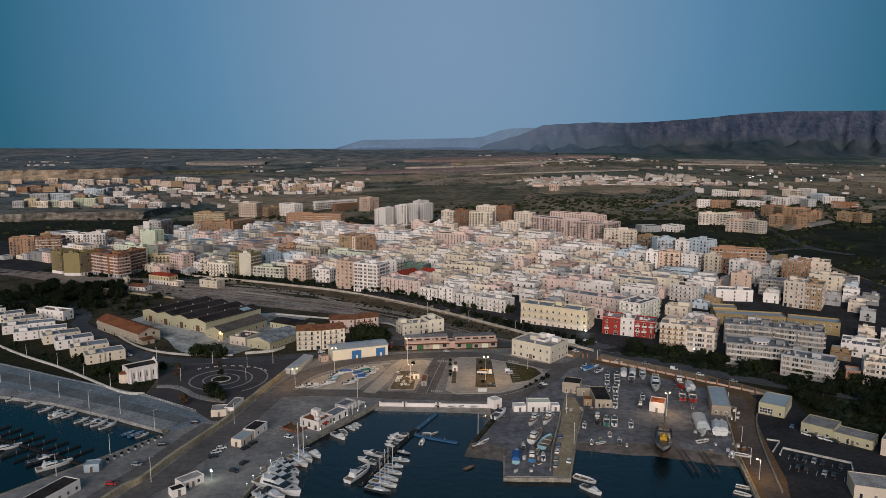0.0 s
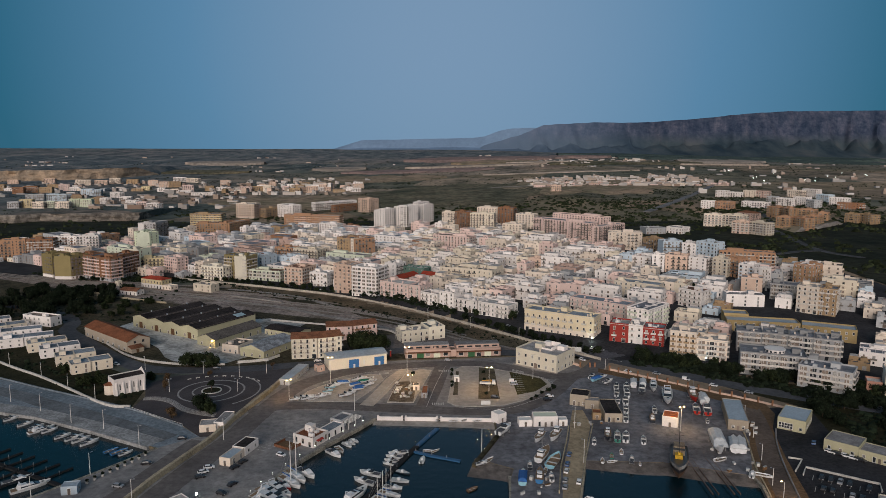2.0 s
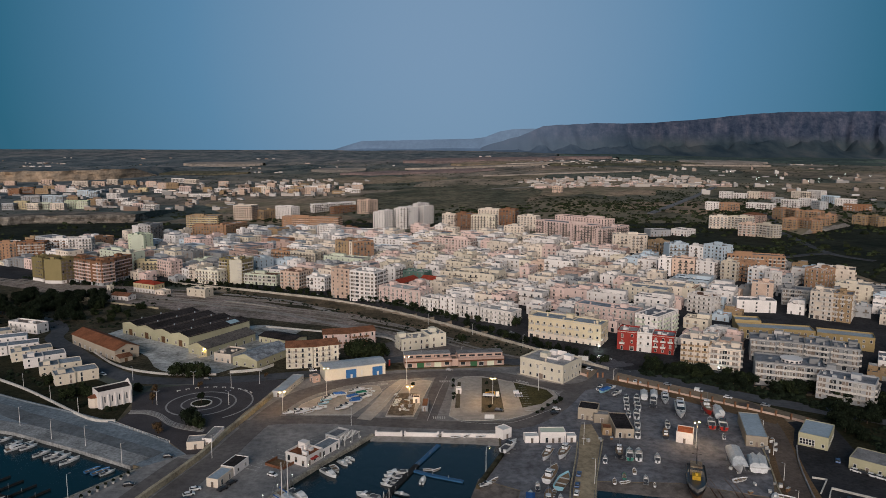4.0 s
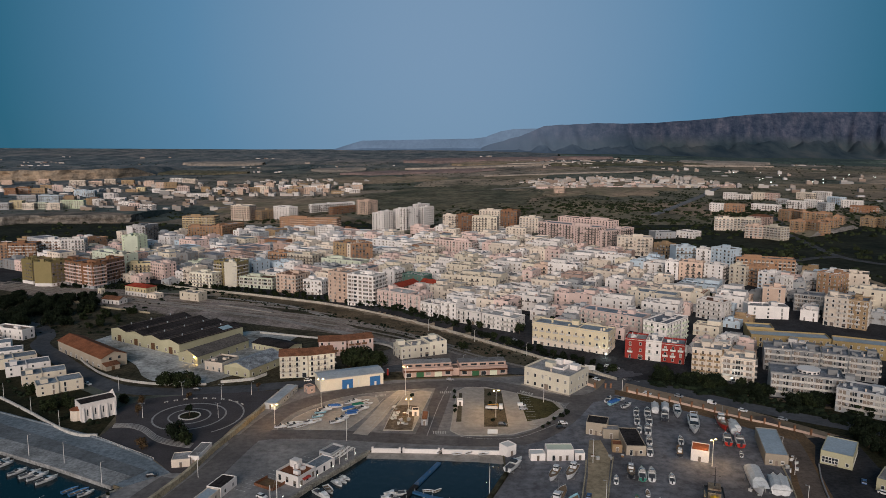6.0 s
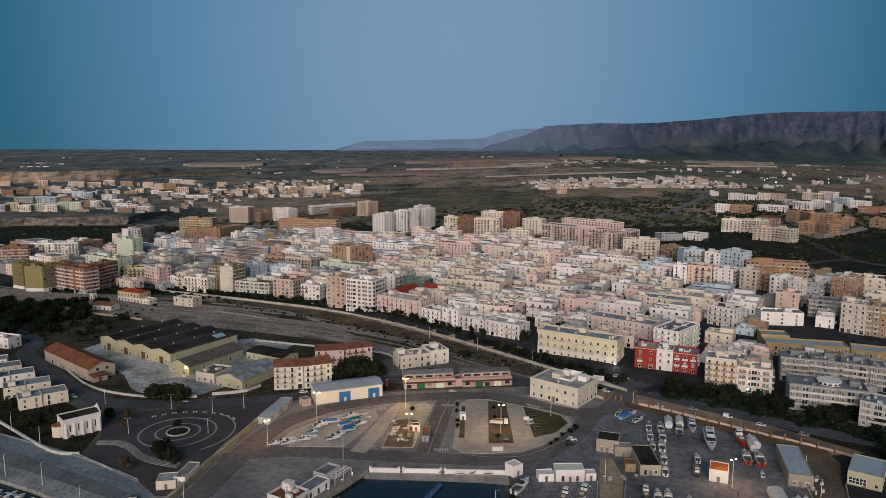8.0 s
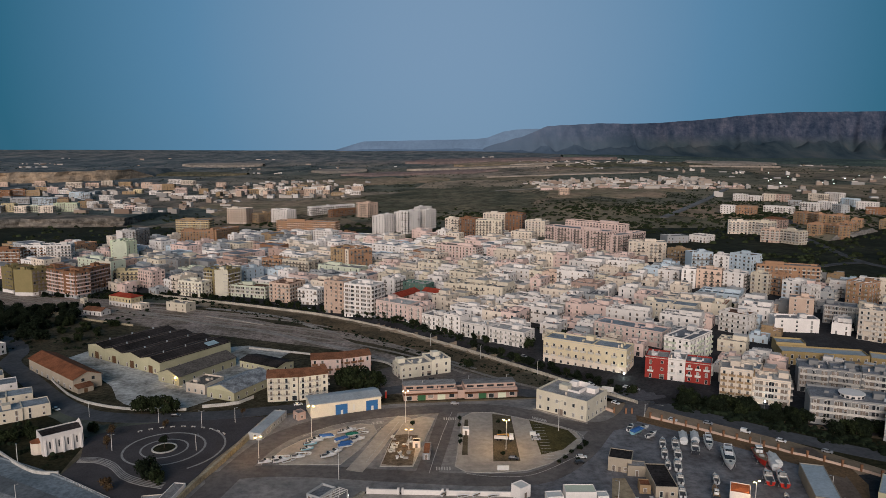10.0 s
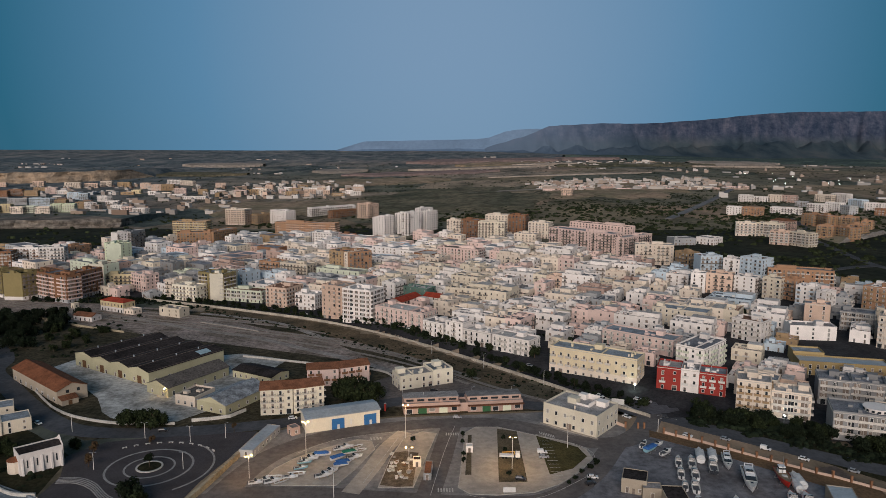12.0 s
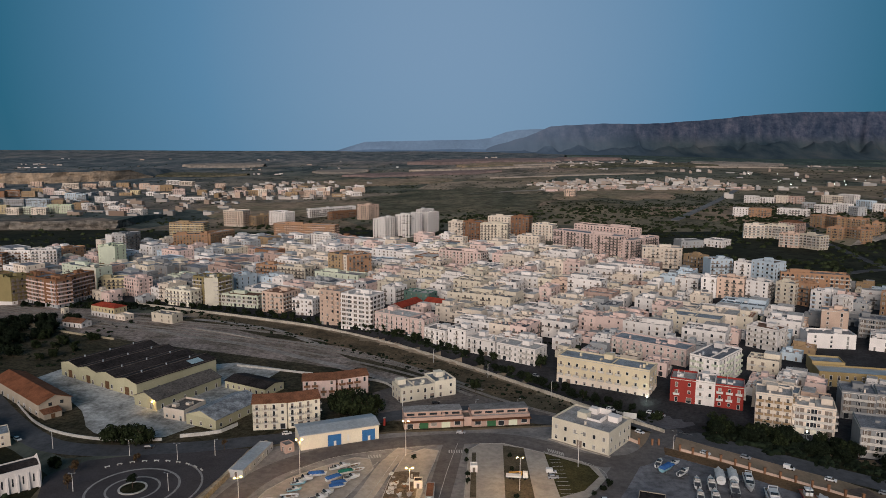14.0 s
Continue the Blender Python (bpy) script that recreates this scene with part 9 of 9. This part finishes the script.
for k in range(8200):  # overgrown slope east of the town
    px, py = frnd.uniform(215, 1150), frnd.uniform(520, 1400)
    if noise.noise(Vector((px / 90, py / 90, 14))) + 0.3 * frnd.uniform(-1, 1) < 0.0 or not is_free(px, py, 4) or inside(px, py, TOWN):
        continue
    bush(g, px, py, frnd.uniform(1.4, 3.8))
for k in range(1500):  # trees between the back blocks and along the edge of the fields
    px, py = frnd.uniform(-700, 560), frnd.uniform(980, 1420)
    if noise.noise(Vector((px / 60, py / 40, 24))) < 0.12 or not is_free(px, py, 3) or inside(px, py, TOWN):
        continue
    bush(g, px, py, frnd.uniform(2.0, 4.2))
tagged(new("scrub", g.mesh("scrub", leaf_mat("scrub_foliage", (0.024, 0.031, 0.015)))), "dark scrub and small trees over the plain", "scrub", kind="stuff")
# street lights of the far suburb
g = Geo()
for k in range(16):
    px, py = frnd.uniform(820, 1250), frnd.uniform(1700, 2200)
    z_ = terrain(px, py) + 8
    g.box(px - 0.7, px + 0.7, py - 0.7, py + 0.7, z_, z_ + 1.4)
tagged(new("far_street_lights", g.mesh("far_street_lights", glow("far_lamp", (0.9, 1.0, 0.9), 4.0))), "distant lit street lights of the suburb", "street lights", kind="stuff")

g = Geo()
for k in range(1500):  # undergrowth of the dark belt
    t, o = frnd.random(), frnd.uniform(-1, 1)
    px, py = 118 + 170 * t, 428 - 108 * t + o * (10 + 22 * t)
    if is_free(px, py, 1.5) and px + (425 - py) * 0.5 > 122 and not any(abs(px - ax) + abs(py - ay) < 9 for ax, ay in ((130, 407), (146, 394.5), (163, 381.5), (180, 368), (200, 356), (220, 344), (240, 332), (260, 320))):
        bush(g, px, py, frnd.uniform(0.8, 2.2))
for k in range(700):
    px, py = frnd.uniform(190, 300), frnd.uniform(262, 340)
    if is_free(px, py, 2):
        bush(g, px, py, frnd.uniform(1.0, 2.6))
for k in range(420):  # rough bushes of the western scrub and the bank below the terrace houses
    px, py = (frnd.uniform(-350, -215), frnd.uniform(520, 628)) if k < 260 else (lambda t: (-330 + 180 * t, 470 - 115 * t + frnd.uniform(0, 22)))(frnd.random())
    if is_free(px, py, 1.5):
        bush(g, px, py, frnd.uniform(0.6, 1.9))
for k in range(260):  # shrubs before the western blocks
    px = frnd.uniform(-390, -175)
    py = 690 - 0.28 * (px + 300) + frnd.uniform(-8, 16)
    if is_free(px, py, 1.5):
        bush(g, px, py, frnd.uniform(0.9, 2.4))
for k in range(520):  # scrub on the railway bank
    t = frnd.random()
    px, py = -176 + 226 * t + frnd.uniform(-5, 5), 644 - 172 * t ** 1.15 + frnd.uniform(-9, 5)
    if is_free(px, py, 1.5):
        bush(g, px, py, frnd.choice((0.4, 0.5, 0.7, 1.3)) * frnd.uniform(0.8, 1.2))
for (xa, ya), (xb, yb) in zip(FRONT, FRONT[1:]):  # hedge at the foot of the railway front
    for k in range(int(math.hypot(xb - xa, yb - ya) * 1.3)):
        t, o = frnd.random(), frnd.uniform(1.0, 4.5)
        px, py = xa + (xb - xa) * t + o * 0.6, ya + (yb - ya) * t + o * 0.8
        if is_free(px, py, 0.8):
            bush(g, px, py, frnd.uniform(0.7, 1.7))
for k in range(500):  # weeds beside the railway
    t = frnd.random()
    px, py = -30 + 110 * t + frnd.uniform(-10, 10), 540 - 95 * t + frnd.uniform(-14, 14)
    if is_free(px, py, 1.5):
        bush(g, px, py, frnd.uniform(0.3, 0.9))
tagged(new("undergrowth", g.mesh("undergrowth", LEAFD)), "dark dense undergrowth beneath the trees", "bushes", kind="stuff")

# ---- town fabric ----
trnd, hrnd = random.Random(21), random.Random(5)
ROT = -33
ca, sa = math.cos(radians(ROT)), math.sin(radians(ROT))
TONES = ["white"] * 11 + ["cream"] * 5 + ["pink"] * 4 + ["paleyellow"] * 2 + ["peach", "clay", "grey"]
SQUARE = [(201, 487), (206, 500), (224, 494), (246, 475), (272, 459), (302, 442), (320, 470), (288, 494), (264, 509), (248, 522), (222, 527), (206, 512)]  # open square and street behind the school
plots = []
yard_trees = Geo()
v, row = -420.0, 0
while v < 700:
    u, n = -900.0 + trnd.uniform(0, 20), 0
    depth = trnd.uniform(16, 24)
    while u < 700:
        w_ = trnd.choice((trnd.uniform(8, 14), trnd.uniform(12, 20), trnd.uniform(18, 30)))
        ox, oy = 60 + u * ca - v * sa, 480 + u * sa + v * ca
        cx, cy = ox + (w_ / 2) * ca - (depth / 2) * sa, oy + (w_ / 2) * sa + (depth / 2) * ca
        if inside(cx, cy, TOWN) and not inside(cx, cy, SQUARE) and all(is_free(ox + a_ * w_ * ca - b_ * depth * sa, oy + a_ * w_ * sa + b_ * depth * ca, 1.5) for a_ in (0.0, 0.5, 1.0) for b_ in (0.0, 0.5, 1.0)):
            if trnd.random() < 0.05:  # a courtyard with trees
                for _ in range(int(w_ / 2)):
                    bush(yard_trees, cx + trnd.uniform(-0.4, 0.4) * w_, cy + trnd.uniform(-4, 4), trnd.uniform(1.2, 2.6))
            else:
                plots.append((math.hypot(cx, cy - 127), ox, oy, w_ - 0.05, depth * trnd.choice((1, 1, 1, 0.8, 0.65)), cx))
        u += w_
        n += 1
        if n % 4 == 0:
            u += 7.5
    v += depth + (7.0 if row % 2 else 0.2)
    row += 1
LOW = set()
PLACED = [(pose(ox, oy, 0, 0, 0, ROT).inverted(), w_, depth) for _, ox, oy, w_, depth, _ in plots]
for row in range(-33, 56):  # lower houses wherever a plot stayed empty
    for col in range(-70, 56):
        w_, depth = trnd.choice((9.5, 11.0, 12.5)), trnd.choice((10.0, 11.5))
        u, v = col * 12.8, row * 12.8
        ox, oy = 60 + u * ca - v * sa, 480 + u * sa + v * ca
        if not inside(ox + 5 * ca, oy + 5 * ca, TOWN) or inside(ox + 7, oy + 3, SQUARE):
            continue
        spots = [(ox + a_ * w_ * ca - b_ * depth * sa, oy + a_ * w_ * sa + b_ * depth * ca) for a_ in (0.0, 0.5, 1.0) for b_ in (0.0, 0.5, 1.0)]
        if not all(is_free(*q, 0.8) for q in spots):
            continue
        if any(-0.3 < (inv @ Vector((*q, 0))).x < pw + 0.3 and -0.3 < (inv @ Vector((*q, 0))).y < pd + 0.3 for inv, pw, pd in PLACED if abs((inv @ Vector((ox, oy, 0))).x) < 50 and abs((inv @ Vector((ox, oy, 0))).y) < 50 for q in spots):
            continue
        LOW.add((ox, oy))
        plots.append((math.hypot(ox, oy - 127), ox, oy, w_, depth, ox))
        PLACED.append((pose(ox, oy, 0, 0, 0, ROT).inverted(), w_, depth))
plots.sort()
rest_walls, rest_roofs, rest_windows = Geo(), Geo(), Geo()
TONELIST = ["white", "cream", "pink", "paleyellow", "grey", "tan", "blue", "concrete", "brick", "clay"]
for k, (dist, ox, oy, w_, depth, cx) in enumerate(plots):
    fl = trnd.choice((1, 2, 2, 2, 3, 3, 3, 3, 4)) if cx > -120 else trnd.choice((2, 3, 3, 4, 4, 5))
    if (ox, oy) in LOW:
        fl = trnd.choice((1, 2, 2))
    tone = trnd.choice(TONES)
    # darker wall tones on the west and east flanks stand in for dimmer light
    if cx < -170 and trnd.random() < 0.5:
        tone = trnd.choice(("tan", "brick", "blue", "grey", "grey", "concrete", "concrete", "palegreen", "cream", "clay"))
    if cx > 190 and trnd.random() < 0.5:
        tone = trnd.choice(("grey", "concrete", "cream", "paleyellow", "blue", "tan", "grey"))
    if -170 <= cx < -40 and hrnd.random() < 0.3:
        tone = hrnd.choice(("blue", "grey", "white", "white"))
    fh = trnd.uniform(3.1, 3.6)
    if k < 300:
        near = dist < 350
        b = building(ox, oy, w_, depth, ROT, fl, tone, f"{LABELS[tone]} flat-roofed town house of {('', 'one', 'two', 'three', 'four', 'five')[fl]} storeys" if fl > 1 else f"{LABELS[tone]} low flat-roofed town house of one storey", name="town_house", category="house",
                     group="houses of the old town", joined=not near, step=4.0 if near else 4.6, balc=0.3, solid=trnd.random() < 0.4, fh=fh, win=(1.0, 1.5), shutters=trnd.random() < 0.5)
        TAKEN.pop()
        if trnd.random() < 0.55:  # set-back top storey
            sw = w_ * trnd.uniform(0.35, 0.6)
            sx = trnd.choice((0.3, w_ - sw - 0.3))
            part("upper_room", Geo().box(0, sw, 0, depth * 0.5, 0, 2.9).box(0.2, sw - 0.2, 0.2, depth * 0.5 - 0.2, 2.9, 2.95, 1), (WALL[tone], ROOFPALE), b).location = (sx, depth * 0.45, fl * fh + 0.02)
        rc = Geo()  # party walls, water tanks and sheds on the roof
        for _ in range(int(w_ / 7)):
            xx = trnd.uniform(1.5, w_ - 1.5)
            rc.box(xx, xx + 0.22, 0.3, depth - 0.3, 0, trnd.uniform(0.5, 0.9))
        if trnd.random() < 0.5:
            rc.box(0.3, w_ - 0.3, depth * 0.5, depth * 0.5 + 0.22, 0, 0.8)
        for _ in range(trnd.randint(2, 7)):
            bx, by = trnd.uniform(0.5, w_ - 2.5), trnd.uniform(0.5, depth - 2.5)
            rc.box(bx, bx + trnd.uniform(0.5, 1.9), by, by + trnd.uniform(0.4, 1.6), 0, trnd.uniform(0.5, 1.7), trnd.randrange(4))
        cl_ = part("roof_clutter", rc, (WALL[tone], FRAMEW, WALL["clay"], ROOFDARK), b)
        cl_.location, cl_["kind"] = (0, 0, fl * fh + 0.02), "stuff"
    else:
        tone = tone if tone in TONELIST else trnd.choice(TONELIST)
        m_ = pose(ox, oy, terrain(ox, oy) + 0.05, 0, 0, ROT)
        sh = shell(w_, depth, fl * fh, 0.8, 3.0)
        rest_walls.add([tuple(m_ @ Vector(p)) for p in sh.v], sh.f, TONELIST.index(tone))
        if trnd.random() < 0.7:
            bx = Geo().box(1, 1 + w_ * 0.4, depth * 0.4, depth * 0.8, fl * fh, fl * fh + 2.6)
            rest_walls.add([tuple(m_ @ Vector(p)) for p in bx.v], bx.f, TONELIST.index(tone))
        bx = Geo().box(0.24, w_ - 0.24, 0.24, depth - 0.24, fl * fh - 0.1, fl * fh + 0.02)
        # roof tones darken westward, partly in place of weaker light
        rest_roofs.add([tuple(m_ @ Vector(p)) for p in bx.v], bx.f, trnd.choice((0, 0, 1, 2)) if cx > -40 else trnd.choice((1, 2, 2, 0)) if cx > -170 else trnd.choice((2, 3)))
        for f in range(fl):
            for i in range(int(w_ / 4.5)):
                if trnd.random() < 0.85:
                    px = w_ * (i + 0.5) / int(w_ / 4.5)
                    bal = f and (i * 7 + k) % 3 == 0
                    bx = Geo().box(px - (1.0 if bal else 0.6), px + (1.0 if bal else 0.6), -0.06, 0.02, f * fh + (0.2 if bal else 0.8), f * fh + 2.5)
                    rest_windows.add([tuple(m_ @ Vector(p)) for p in bx.v], bx.f)
                    if bal:
                        bx = Geo().box(px - 1.7, px + 1.7, -1.1, 0.02, f * fh - 0.1, f * fh + 0.8)
                        rest_walls.add([tuple(m_ @ Vector(p)) for p in bx.v], bx.f, TONELIST.index(tone))
            for i in range(int(depth / 5)):
                py = depth * (i + 0.5) / int(depth / 5)
                bx = Geo().box(w_ - 0.02, w_ + 0.06, py - 0.5, py + 0.5, f * fh + 0.8, f * fh + 2.5)
                rest_windows.add([tuple(m_ @ Vector(p)) for p in bx.v], bx.f)
rest = tagged(new("far_town_houses", rest_walls.mesh("far_town_houses", *[WALL[t] for t in TONELIST])), "dense flat-roofed houses of the back streets", "houses", kind="stuff")
for nm, gg, mt in (("roof_decks", rest_roofs, (ROOFGREY, ROOFPALE, ROOFBLUE, ROOFDARK)), ("far_windows", rest_windows, SHUTTER)):
    part(nm, gg, mt, rest)["kind"] = "stuff"
tagged(new("courtyard_trees", yard_trees.mesh("courtyard_trees", LEAFD)), "dark trees in the courtyards between the houses", "trees", kind="stuff")
